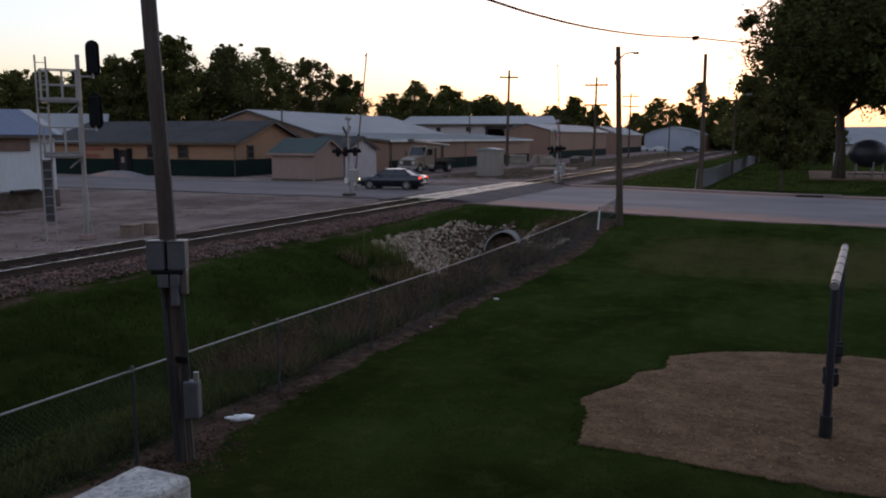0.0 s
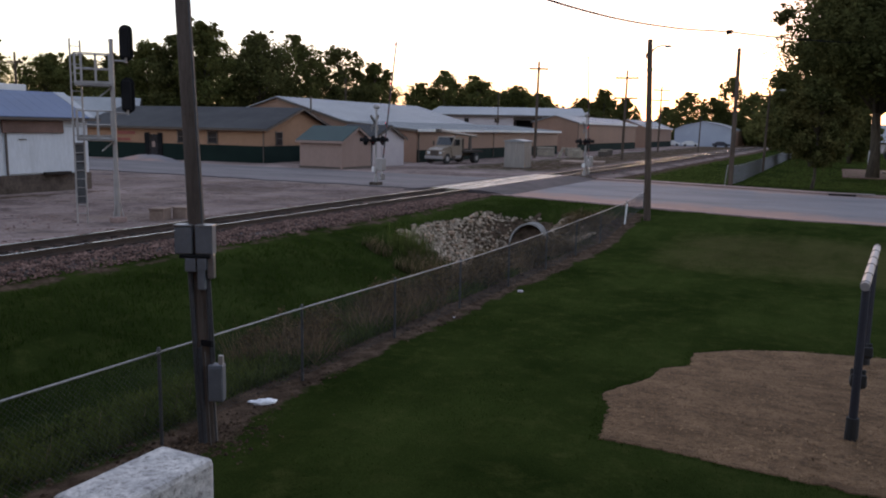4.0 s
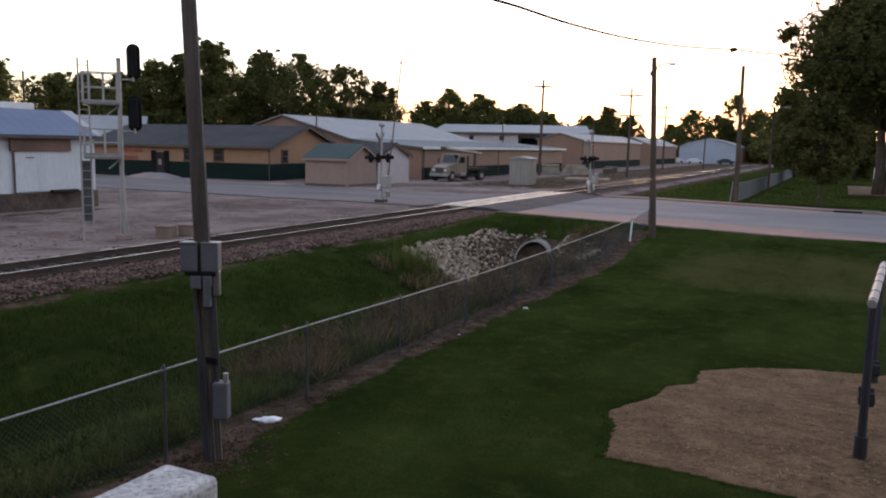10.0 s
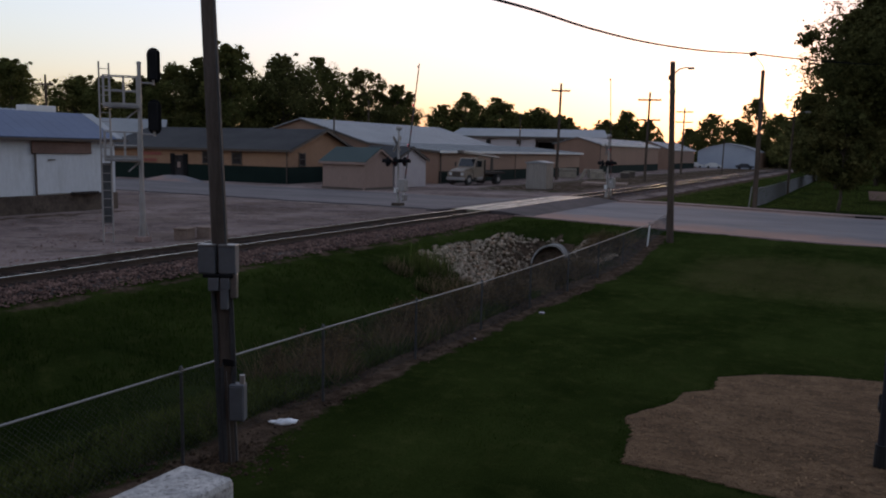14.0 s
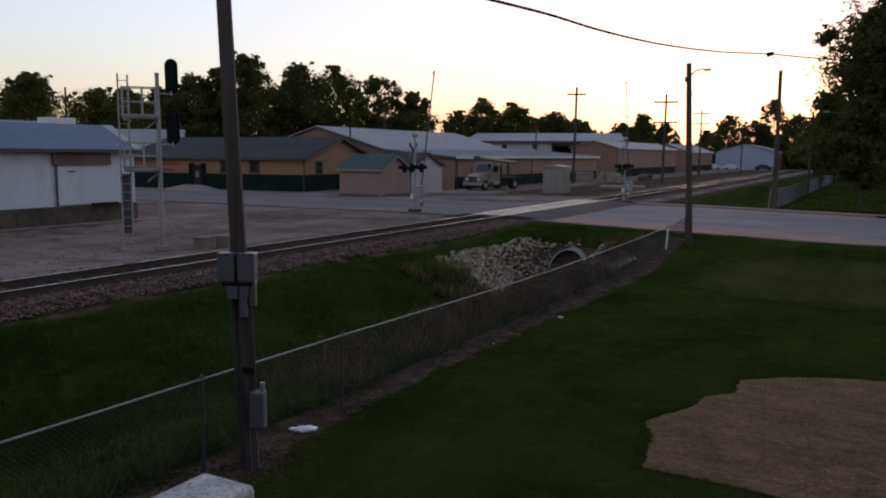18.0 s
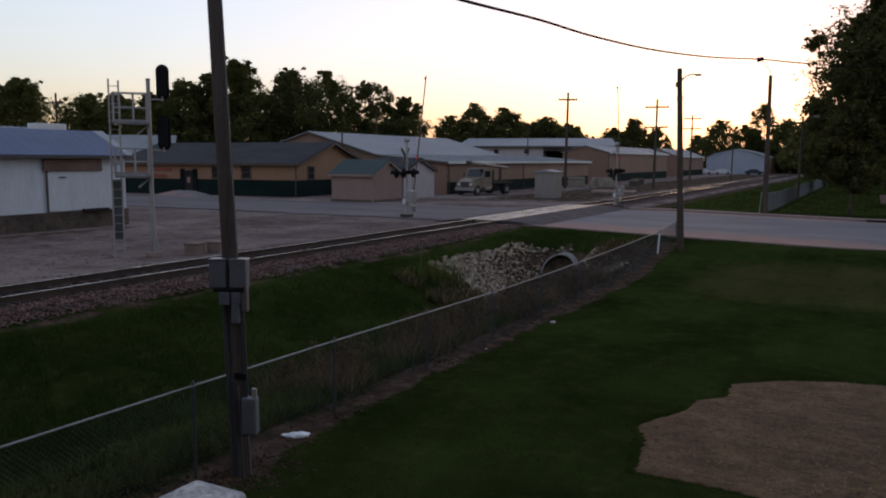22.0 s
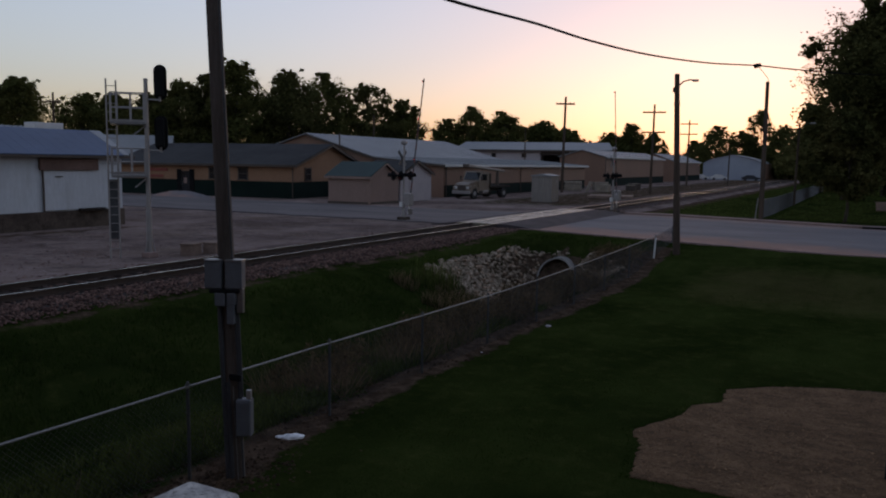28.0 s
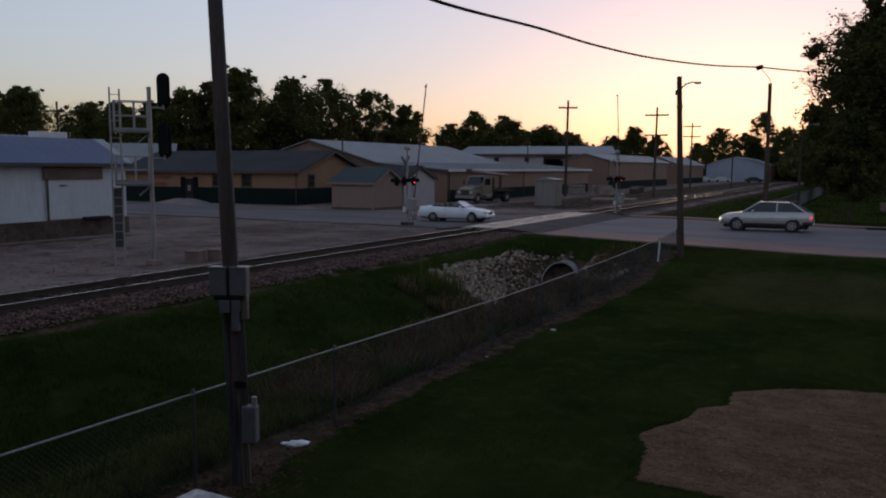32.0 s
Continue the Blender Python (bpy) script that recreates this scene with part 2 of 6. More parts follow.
M["mulch"] = surface("wood_chip_mulch", (0.128, 0.074, 0.041), (0.235, 0.139, 0.078), 0.95, big=1.7, fine=26, bump=1.0, depth=0.06, stretch=(0.85, 1.25, 1), grime=(0.048, 0.029, 0.018), grime_amt=0.8)
M["rock"] = surface("pale_limestone_riprap", (0.1869, 0.1213, 0.08104), (0.3115, 0.2088, 0.1448), 0.9, big=3, fine=12, bump=0.4, per_object=0.35)
M["rubble"] = surface("small_limestone_rubble", (0.1916, 0.1436, 0.1047), (0.3148, 0.2471, 0.1856), 0.9, big=3, fine=12, bump=0.3, per_island=0.5)
M["clod"] = surface("brown_earth_clods", (0.0327, 0.01981, 0.01179), (0.07084, 0.04458, 0.02737), 0.95, big=2, fine=14, bump=0.3, per_island=0.6)
M["stone"] = surface("track_ballast_stone", (0.06998, 0.03945, 0.03217), (0.1615, 0.09667, 0.07864), 0.9, big=2, fine=20, bump=0.3, per_island=0.7)
M["concrete_pipe"] = surface("culvert_concrete", (0.2145, 0.2002, 0.1788), (0.286, 0.2646, 0.2431), 0.85, big=1, fine=14, bump=0.3, grime=(0.1001, 0.09295, 0.07865))
M["bark"] = surface("tree_bark", (0.06, 0.047, 0.036), (0.1, 0.08, 0.062), 0.95, big=2, fine=12, bump=0.8, depth=0.04, stretch=(3, 3, 0.6))
M["leaf_dark"] = surface("dark_tree_leaves", (0.068, 0.075, 0.029), (0.105, 0.101, 0.037), 0.75, big=0.25, fine=3, bump=0.0, per_island=0.45)
M["leaf_mid"] = surface("green_tree_leaves", (0.078, 0.089, 0.03), (0.118, 0.114, 0.038), 0.7, big=0.3, fine=3, bump=0.0, per_island=0.45)
M["leaf_young"] = surface("young_tree_leaves", (0.05, 0.056, 0.02), (0.088, 0.078, 0.029), 0.7, big=0.5, fine=3, bump=0.0, per_island=0.45)
M["blade"] = surface("grass_blades", (0.0155, 0.0315, 0.0058), (0.0245, 0.044, 0.0082), 0.75, big=0.5, fine=5, bump=0.0, per_island=0.4)
M["weed_blade"] = surface("green_weed_leaves", (0.045, 0.066, 0.016), (0.085, 0.104, 0.03), 0.75, big=0.7, fine=5, bump=0.0, per_island=0.5)
M["dry_blade"] = surface("dry_weed_stems", (0.12, 0.082, 0.05), (0.2, 0.14, 0.085), 0.85, big=0.8, fine=6, bump=0.0, per_island=0.5)
M["cream"] = surface("cream_truck_paint", (0.1698, 0.1286, 0.0961), (0.1982, 0.1493, 0.1115), 0.4, big=1.2, fine=16, bump=0.1, grime=(0.1415, 0.1037, 0.07688), grime_amt=0.4, grain=0.3)
M["board"] = surface("weathered_lumber", (0.24, 0.2, 0.16), (0.34, 0.29, 0.23), 0.85, big=1.5, fine=14, bump=0.3, per_object=0.2)
M["mulch_red"] = surface("red_brown_mulch", (0.12, 0.068, 0.05), (0.165, 0.095, 0.068), 0.95, big=0.7, fine=14, bump=0.6)
M["chip"] = surface("loose_wood_chips", (0.12, 0.068, 0.036), (0.225, 0.132, 0.072), 0.95, big=2, fine=12, bump=0.0, per_island=0.6)
M["dry"] = surface("dry_stalk", (0.12, 0.09, 0.055), (0.18, 0.14, 0.09), 0.9, big=2, fine=12, bump=0.2)
M["leaf_weed"] = surface("scrub_leaves", (0.068, 0.052, 0.028), (0.118, 0.082, 0.047), 0.85, big=1.5, fine=5, bump=0.0, per_island=0.5)
M["screen"] = surface("pale_windscreen_glass", (0.3, 0.33, 0.37), (0.34, 0.37, 0.41), 0.05, 0.3, big=1, fine=3, bump=0.0)
M["navy"] = surface("dark_blue_steel_paint", (0.0182, 0.0204, 0.03), (0.02925, 0.0312, 0.042), 0.45, 0.1, big=2, fine=20, bump=0.1)
M["rubber"] = surface("black_rubber", (0.0091, 0.0091, 0.0091), (0.0168, 0.0161, 0.0154), 0.8, big=3, fine=25, bump=0.2)
M["plastic_white"] = surface("white_plastic_bag", (0.74, 0.75, 0.77), (0.82, 0.83, 0.85), 0.45, big=5, fine=12, bump=0.4)
M["red_sign"] = surface("brown_red_sign_paint", (0.2, 0.04, 0.03), (0.26, 0.055, 0.04), 0.6, big=2, fine=12, bump=0.1)

for key in ("leaf_dark", "leaf_mid", "leaf_young", "blade", "weed_blade", "dry_blade", "leaf_weed"):
    leafy(M[key], 0.3 if key == "leaf_young" else 0.5)
M["house_metal"] = surface("dull_equipment_metal", (0.195, 0.172, 0.155), (0.25, 0.222, 0.2), 0.5, 0.3, big=1.2, fine=16, bump=0.1, grime=(0.15, 0.125, 0.108), grime_amt=0.4, stretch=(4, 4, 0.3))


# ---- mesh helpers ----
def mesh_ob(name, bm, material, smooth=False):
    me = bpy.data.meshes.new(name)
    bm.normal_update()
    if smooth:
        for fc in bm.faces:
            fc.smooth = True
    bm.to_mesh(me)
    bm.free()
    me.materials.append(material)
    return new(name, me)


def part(name, bm, material, parent, label="", smooth=False):
    ob = mesh_ob(name, bm, material, smooth)
    ob.parent = parent
    if label:
        tagged(ob, label)
    return ob


def thing(name, m, label, category, group="", kind=""):
    e = new(name)
    e.empty_display_size = 0.3
    e.matrix_world = m
    return tagged(e, label, category, group, kind)


def add_box(bm, cx, cy, cz, sx, sy, sz, bevel=0.0, rot=None):
    r = bmesh.ops.create_cube(bm, size=1.0)
    vs = r["verts"]
    for v in vs:
        v.co = Vector((v.co.x * sx, v.co.y * sy, v.co.z * sz))
    if bevel:
        es = list({e for v in vs for e in v.link_edges})
        out = bmesh.ops.bevel(bm, geom=es, offset=bevel, segments=2, affect="EDGES", profile=0.5)
        vs = list({v for fc in out["faces"] for v in fc.verts} | {v for v in vs if v.is_valid})
    mt = Matrix.Translation((cx, cy, cz)) @ (rot if rot else Matrix.Identity(4))
    for v in vs:
        v.co = mt @ v.co
    return bm


def box(cx, cy, cz, sx, sy, sz, bevel=0.0, rot=None):
    return add_box(bmesh.new(), cx, cy, cz, sx, sy, sz, bevel, rot)


def add_rod(bm, a, b, r0, r1=None, n=8, caps=True):
    a, b = Vector(a), Vector(b)
    r1 = r0 if r1 is None else r1
    z = (b - a).normalized()
    x = z.orthogonal().normalized()
    y = z.cross(x)
    ra = [bm.verts.new(a + r0 * (math.cos(k * math.tau / n) * x + math.sin(k * math.tau / n) * y)) for k in range(n)]
    rb = [bm.verts.new(b + r1 * (math.cos(k * math.tau / n) * x + math.sin(k * math.tau / n) * y)) for k in range(n)]
    for k in range(n):
        bm.faces.new((ra[k], ra[(k + 1) % n], rb[(k + 1) % n], rb[k]))
    if caps:
        bm.faces.new(ra[::-1])
        bm.faces.new(rb)
    return bm


def rod(a, b, r0, r1=None, n=8):
    return add_rod(bmesh.new(), a, b, r0, r1, n)


def add_tube(bm, pts, r, n=6):
    """A bent tube through the points; r is one radius or one for each point."""
    pts = [Vector(p) for p in pts]
    rs = r if isinstance(r, (list, tuple)) else [r] * len(pts)
    prev = None
    up = Vector((0.13, 0.07, 1)).normalized()
    for i, p in enumerate(pts):
        d = (pts[min(i + 1, len(pts) - 1)] - pts[max(i - 1, 0)]).normalized()
        x = d.cross(up)
        x = (d.orthogonal() if x.length < 0.05 else x).normalized()
        y = d.cross(x)
        ring = [bm.verts.new(p + rs[i] * (math.cos(k * math.tau / n) * x + math.sin(k * math.tau / n) * y)) for k in range(n)]
        if prev:
            for k in range(n):
                bm.faces.new((prev[k], prev[(k + 1) % n], ring[(k + 1) % n], ring[k]))
        else:
            bm.faces.new(ring[::-1])
        prev = ring
    bm.faces.new(prev)
    return bm


def add_prism(bm, outline, axis, lo, hi):
    """Extrude a closed 2D outline along an axis ('x', 'y' or 'z') from lo to hi."""
    def at(u, v, w):
        return {"x": (w, u, v), "y": (u, w, v), "z": (u, v, w)}[axis]
    a = [bm.verts.new(at(u, v, lo)) for u, v in outline]
    b = [bm.verts.new(at(u, v, hi)) for u, v in outline]
    n = len(outline)
    for k in range(n):
        bm.faces.new((a[k], a[(k + 1) % n], b[(k + 1) % n], b[k]))
    bm.faces.new(a[::-1])
    bm.faces.new(b)
    bmesh.ops.recalc_face_normals(bm, faces=bm.faces[:])
    return bm


def prism(outline, axis, lo, hi):
    return add_prism(bmesh.new(), outline, axis, lo, hi)


def quads_mesh(name, verts, faces, material):
    me = bpy.data.meshes.new(name)
    me.from_pydata(verts, [], faces)
    me.materials.append(material)
    return me


# ---- ground ----
TRACK_X = -18.85
FENCE_X = -7.85


def road_near(x):
    """Near edge of the cross street."""
    return 39.5 if x < -16 else 35.7 + 3.8 * (min(max((-1.4 - x) / 14.6, 0), 1)) ** 1.1


def road_far(x):
    return 57.6 if x < -12 else 52.8 + 4.8 * min(max((3.0 - x) / 15.0, 0), 1)


def smooth(a, b, v):
    k = min(max((v - a) / (b - a), 0), 1)
    return k * k * (3 - 2 * k)


def ground_z(x, y):
    if x < -16.9:
        z = 0.0 - 0.06 * smooth(-21, -22.5, x)
        if y > 60 and x > -17.6:
            z = 0.0
        return z
    deep = -1.25 - 0.65 * smooth(21, 29, y)
    if x < -11.5:
        k = (x + 16.9) / 5.4
        z = -0.02 + (deep + 0.02) * (0.12 * min(k / 0.18, 1) + 0.88 * smooth(0.1, 1.0, k))
    elif x < FENCE_X - 0.3:
        z = deep + (-0.8 - deep) * smooth(-11.0, FENCE_X - 0.3, x)
    else:
        z = -0.8
    near = road_near(x)
    if x > FENCE_X - 0.3:
        z *= 1 - smooth(near - 9.0, near - 0.2, y)
    else:
        z *= 1 - 0.78 * smooth(near - 8.6, near - 3.9, y) - 0.22 * smooth(near - 3.9, near - 0.2, y)
    if abs(x + 12.6) < 2.1 and 29 < y < 36.3:
        k = (1 - smooth(0.6, 2.05, abs(x + 12.6))) * (1 - smooth(33.9, 36.2, y)) * smooth(29, 31.5, y)
        z += (-2.1 - z) * k
    if y > near:
        z = -0.03
        if y > 56:
            z = -0.05 - 0.25 * smooth(58, 66, y) * smooth(-16.5, -15, x) * (1 - smooth(-9, -7, x))
    return z


RUBBLE = [(-14.9, 26.6), (-15.15, 28.9), (-15.05, 31.0), (-14.7, 33.1), (-14.1, 35.1), (-12.5, 35.75), (-10.5, 34.4), (-9.3, 32.7), (-8.3, 30.6), (-9.4, 29.6), (-11.0, 27.8), (-12.2, 25.4), (-13.4, 24.6)]


def within(outline, x, y):
    """True inside a closed outline."""
    inside = False
    for (ax, ay), (bx, by) in zip(outline, outline[1:] + outline[:1]):
        if (ay > y) != (by > y) and x < ax + (y - ay) * (bx - ax) / (by - ay):
            inside = not inside
    return inside


def spaced(stops):
    out = []
    for (a, b, step) in stops:
        n = max(1, round((b - a) / step))
        out += [a + (b - a) * k / n for k in range(n)]
    return out + [stops[-1][1]]


def ground():
    xs = spaced([(-2500, -400, 300), (-400, -120, 40), (-120, -50, 7), (-50, -22, 2), (-22, 6, 0.35), (6, 40, 3), (40, 400, 60), (400, 2500, 300)])
    ys = spaced([(-2500, -300, 300), (-300, -20, 35), (-20, 0, 2), (0, 60, 0.45), (60, 140, 3), (140, 400, 20), (400, 4000, 300)])
    nx, ny = len(xs), len(ys)
    verts, lot, dirt, bal, dry = [], [], [], [], []
    for y in ys:
        for x in xs:
            z = ground_z(x, y)
            if -17 < x < 6 and 0 < y < 37 and not (x > -4 and 9.5 < y < 18.5):
                z += 0.035 * noise.noise((x * 0.5, y * 0.5, 0)) + 0.015 * noise.noise((x * 2, y * 2, 3))
            verts.append((x, y, z))
            left = smooth(-17.2, -17.8, x) if y < 60 else smooth(-15.4, -16.0, x)
            far = 1 - smooth(225, 300, y) if x < -19 else 1
            band = 0.75 * max(0.0, 1 - abs(x + 34.4) / 1.8) * (1 - smooth(28, 31, y))
            lot.append(left * far * (1 - smooth(-105, -130, x)) - band)
            b = max(0.0, 1.35 - abs(x - (-18.1)) / 1.6) if y < 39 else max(0.0, 1 - abs(x - TRACK_X) / 3.2)
            if y > 58 and x < -16:
                rough = smooth(60, 68, y) * smooth(-34.5, -31, x) * (1 - smooth(-22.5, -20.8, x))
                lot[-1] *= 1 - 0.62 * rough
            bal.append(b)
            d = max(0.0, 1.05 - abs(x - (FENCE_X - 0.12 + 0.4 * (1 - smooth(6, 11, y)) + 0.22 * smooth(19, 25, y))) / (0.8 - 0.05 * smooth(19, 25, y))) if y < 35.5 else 0.0
            d = max(d, 0.58 * max(0.0, 1 - abs(x + 16.1) / 0.7) if y < 38 else 0.0)
            dry.append(smooth(24.0, 27.5, y) * (1 - smooth(30.5, 33.5, y)) * smooth(-6.8, -4.0, x) if x < 30 else 0.0)
            d = max(d, smooth(road_near(x) - 0.8, road_near(x) - 0.1, y) * 0.55 if y < road_near(x) + 1 else 0)
            if -16 < x < FENCE_X and 24 < y < 37 and within(RUBBLE, x, y):
                d = 1.0
            if -11 < x < FENCE_X and 14 < y < 34:
                d = max(d, 0.62 * smooth(-11, -9.8, x) * smooth(14, 19, y))
            if y > 58 and x < -15.5:
                d = max(d, 0.62 * smooth(60, 68, y) * smooth(-34.5, -31, x))
            if -17.2 < x < -13.5 and y > 58:
                d = max(d, 0.9 * (1 - smooth(-15.2, -13.8, x)))
            if -37 < x < -32 and y < 31:
                d = 1.0
            dirt.append(d)
    faces = [(j * nx + i, j * nx + i + 1, (j + 1) * nx + i + 1, (j + 1) * nx + i) for j in range(ny - 1) for i in range(nx - 1)]
    me = bpy.data.meshes.new("ground")
    me.from_pydata(verts, [], faces)
    for nm, vals in (("lot", lot), ("dirt", dirt), ("ballast", bal), ("dry", dry)):
        me.attributes.new(nm, "FLOAT", "POINT").data.foreach_set("value", np.array(vals, dtype=np.float32))
    me.polygons.foreach_set("use_smooth", [True] * len(faces))
    me.materials.append(ground_material())
    tagged(new("ground", me), "mown grass verge and lawn beside a dusty gravel yard", "ground", kind="structure")


def ground_material():
    m = bpy.data.materials.new("grass_and_gravel")
    m.use_nodes = True
    nt = m.node_tree
    N, L = nt.nodes, nt.links
    b = N["Principled BSDF"]
    b.inputs["Roughness"].default_value = 0.92
    b.inputs["Specular IOR Level"].default_value = 0.0
    pos = N.new("ShaderNodeNewGeometry").outputs["Position"]

    def tex(scale, detail=5.0, rgh=0.6, st=None):
        n = N.new("ShaderNodeTexNoise")
        n.inputs["Scale"].default_value, n.inputs["Detail"].default_value, n.inputs["Roughness"].default_value = scale, detail, rgh
        if st:
            mp = N.new("ShaderNodeMapping")
            mp.inputs["Scale"].default_value = st
            L.new(pos, mp.inputs["Vector"])
            L.new(mp.outputs[0], n.inputs["Vector"])
        else:
            L.new(pos, n.inputs["Vector"])
        return n.outputs["Fac"]

    def rng(v, lo, hi, a=0.0, bb=1.0):
        r = N.new("ShaderNodeMapRange")
        r.inputs["From Min"].default_value, r.inputs["From Max"].default_value = lo, hi
        r.inputs["To Min"].default_value, r.inputs["To Max"].default_value = a, bb
        L.new(v, r.inputs["Value"])
        return r.outputs[0]

    def mix(fac, a, bb, mode="MIX"):
        n = N.new("ShaderNodeMix")
        n.data_type, n.blend_type = "RGBA", mode
        for sock, v in ((n.inputs["Factor"], fac), (n.inputs["A"], a), (n.inputs["B"], bb)):
            if hasattr(v, "links"):
                L.new(v, sock)
            elif isinstance(v, tuple):
                sock.default_value = (*v, 1)
            else:
                sock.default_value = v
        return n.outputs["Result"]

    def add(a, bb):
        n = N.new("ShaderNodeMath")
        L.new(a, n.inputs[0])
        L.new(bb, n.inputs[1])
        return n.outputs[0]

    def attr(nm):
        n = N.new("ShaderNodeAttribute")
        n.attribute_name = nm
        return n.outputs["Fac"]

    fine = tex(28, 6, 0.75)
    grass = mix(rng(tex(0.35, 5), 0.35, 0.65), (0.0133, 0.0215, 0.0057), (0.0305, 0.0425, 0.0115))
    grass = mix(rng(add(attr("dry"), rng(tex(1.1, 5, 0.65), 0.2, 0.8, -0.4, 0.4)), 0.2, 1.1, 0, 0.5), grass, (0.085, 0.068, 0.03))
    grass = mix(rng(tex(2.2, 5, 0.7), 0.5, 0.7, 0, 0.55), grass, (0.05, 0.056, 0.017))
    grass = mix(rng(tex(0.9, 3, 0.5, (1.6, 0.35, 1)), 0.5, 0.7, 0, 0.35), grass, (0.011, 0.0192, 0.0046))
    soil = mix(rng(tex(3.0, 6, 0.7), 0.35, 0.65), (0.035, 0.0235, 0.017), (0.118, 0.079, 0.056))
    gravel = mix(rng(tex(0.12, 6, 0.65), 0.38, 0.6), (0.108, 0.078, 0.071), (0.27, 0.202, 0.184))
    gravel = mix(rng(tex(0.3, 5, 0.65, (0.6, 1.3, 1)), 0.5, 0.66, 0, 0.6), gravel, (0.145, 0.107, 0.085))
    gravel = mix(rng(tex(0.9, 3, 0.6), 0.53, 0.7, 0, 0.6), gravel, (0.05, 0.041, 0.037))
    gravel = mix(rng(tex(2.6, 6, 0.75, (0.8, 1.2, 1)), 0.55, 0.7, 0, 0.55), gravel, (0.32, 0.265, 0.24))
    gravel = mix(rng(tex(0.45, 6, 0.72, (0.7, 1.2, 1)), 0.54, 0.66, 0, 0.45), gravel, (0.16, 0.105, 0.075))
    gravel = mix(rng(tex(1.7, 7, 0.8, (0.8, 1.2, 1)), 0.58, 0.66, 0, 0.6), gravel, (0.055, 0.045, 0.04))
    gravel = mix(rng(tex(7.0, 5, 0.8), 0.6, 0.68, 0, 0.8), gravel, (0.36, 0.32, 0.3))
    stone = mix(rng(tex(9, 5, 0.7), 0.35, 0.65), (0.045, 0.038, 0.036), (0.12, 0.1, 0.094))
    edge = rng(tex(1.3, 5, 0.65), 0.2, 0.8, -0.35, 0.35)
    col = mix(rng(add(attr("dirt"), edge), 0.42, 0.6), grass, soil)
    col = mix(rng(add(attr("lot"), edge), 0.4, 0.6), col, gravel)
    col = mix(rng(add(attr("ballast"), edge), 0.3, 0.5), col, stone)
    col = mix(1.0, col, rng(fine, 0.2, 0.8, 0.6, 1.4), "MULTIPLY")
    L.new(col, b.inputs["Base Color"])
    bp = N.new("ShaderNodeBump")
    bp.inputs["Strength"].default_value, bp.inputs["Distance"].default_value = 0.8, 0.05
    L.new(fine, bp.inputs["Height"])
    L.new(bp.outputs[0], b.inputs["Normal"])
    return m


ground()


# ---- street, crossing ----
def strip(name, xs, lo, hi, z, thick, material, label, category):
    """A slab between two edge curves lo(x) and hi(x)."""
    bm = bmesh.new()
    rows = []
    for x in xs:
        rows.append([bm.verts.new((x, lo(x), z)), bm.verts.new((x, hi(x), z)), bm.verts.new((x, hi(x), z - thick)), bm.verts.new((x, lo(x), z - thick))])
    for a, b in zip(rows, rows[1:]):
        for k in range(4):
            bm.faces.new((a[k], a[(k + 1) % 4], b[(k + 1) % 4], b[k]))
    bm.faces.new(rows[0][::-1])
    bm.faces.new(rows[-1])
    bmesh.ops.recalc_face_normals(bm, faces=bm.faces[:])
    return tagged(mesh_ob(name, bm, material), label, category, kind="structure")


def street():
    xs = [-17.3 + k * 0.65 for k in range(42)] + [12, 20, 40, 90, 200]
    strip("road", xs, lambda x: road_near(x) + 0.35, lambda x: road_far(x) - 1.3, 0.0, 0.25, M["concrete_road"], "pale worn concrete street running up to the crossing", "road")
    strip("pavement", [-15.5 + k for k in range(20)] + [20, 60, 200], lambda x: road_far(x) - 1.15, road_far, 0.1, 0.3, M["kerb"], "reddish concrete walk with a raised kerb along the street", "pavement")
    strip("kerb", [-16.6 + k * 0.65 for k in range(40)] + [12, 20, 60, 200], road_near, lambda x: road_near(x) + 0.33, 0.03, 0.3, M["kerb"], "low weathered concrete kerb along the lawn", "kerb")
    strip("road_west", [-20.4 - 0.6 * k for k in range(134)] + [-130, -200], lambda x: 40.8 + 0.5 * noise.noise((x * 0.35, 3, 0)) + 0.25 * noise.noise((x * 1.3, 5, 0)), lambda x: 53.2 + 0.5 * noise.noise((x * 0.3, 8, 0)) + 0.25 * noise.noise((x * 1.2, 1, 0)), 0.004, 0.2, M["street"], "grey worn asphalt street crossing the yard", "road")
    strip("gutter", [-15.0 + k * 0.65 for k in range(37)] + [12, 20, 60, 200], lambda x: road_near(x) + 0.36, lambda x: road_near(x) + 1.25 + 0.2 * noise.noise((x * 0.4, 2, 7)), 0.006, 0.2, M["gutter"], "reddish stained concrete gutter along the kerb", "gutter")
    # storm drain on the far kerb
    drain = thing("storm_drain", pose(0.9, 52.3, 0.0), "dark storm drain inlet in the far kerb", "drain")
    part("hood", box(0, 0.28, 0.13, 2.6, 0.6, 0.06, 0.02), M["concrete_road"], drain)
    # Black box painted as the shade in the inlet slot.
    part("grate", box(0, -0.03, 0.06, 2.3, 0.1, 0.1, 0.01), M["black"], drain)
    # crossing panels between and beside the rails
    cross = thing("crossing_surface", pose(TRACK_X, 48.4, 0.0), "smooth worn concrete crossing panels set round the rails", "crossing", kind="structure")
    for j in range(7):
        y = -7.5 + j * 2.5
        for x, w in ((0.0, 1.32), (-1.18, 0.72), (1.18, 0.72)):
            part("panel", box(x, y, 0.1, w, 2.46, 0.19, 0.015), M["asphalt"] if x > 0.5 else M["panel"], cross)
    for s in (-1, 1):
        bm = prism([(s * 1.56, 0.19), (s * 1.56, -0.1), (s * 3.2, -0.1), (s * 3.2, 0.01)], "y", -8.75, 8.75)
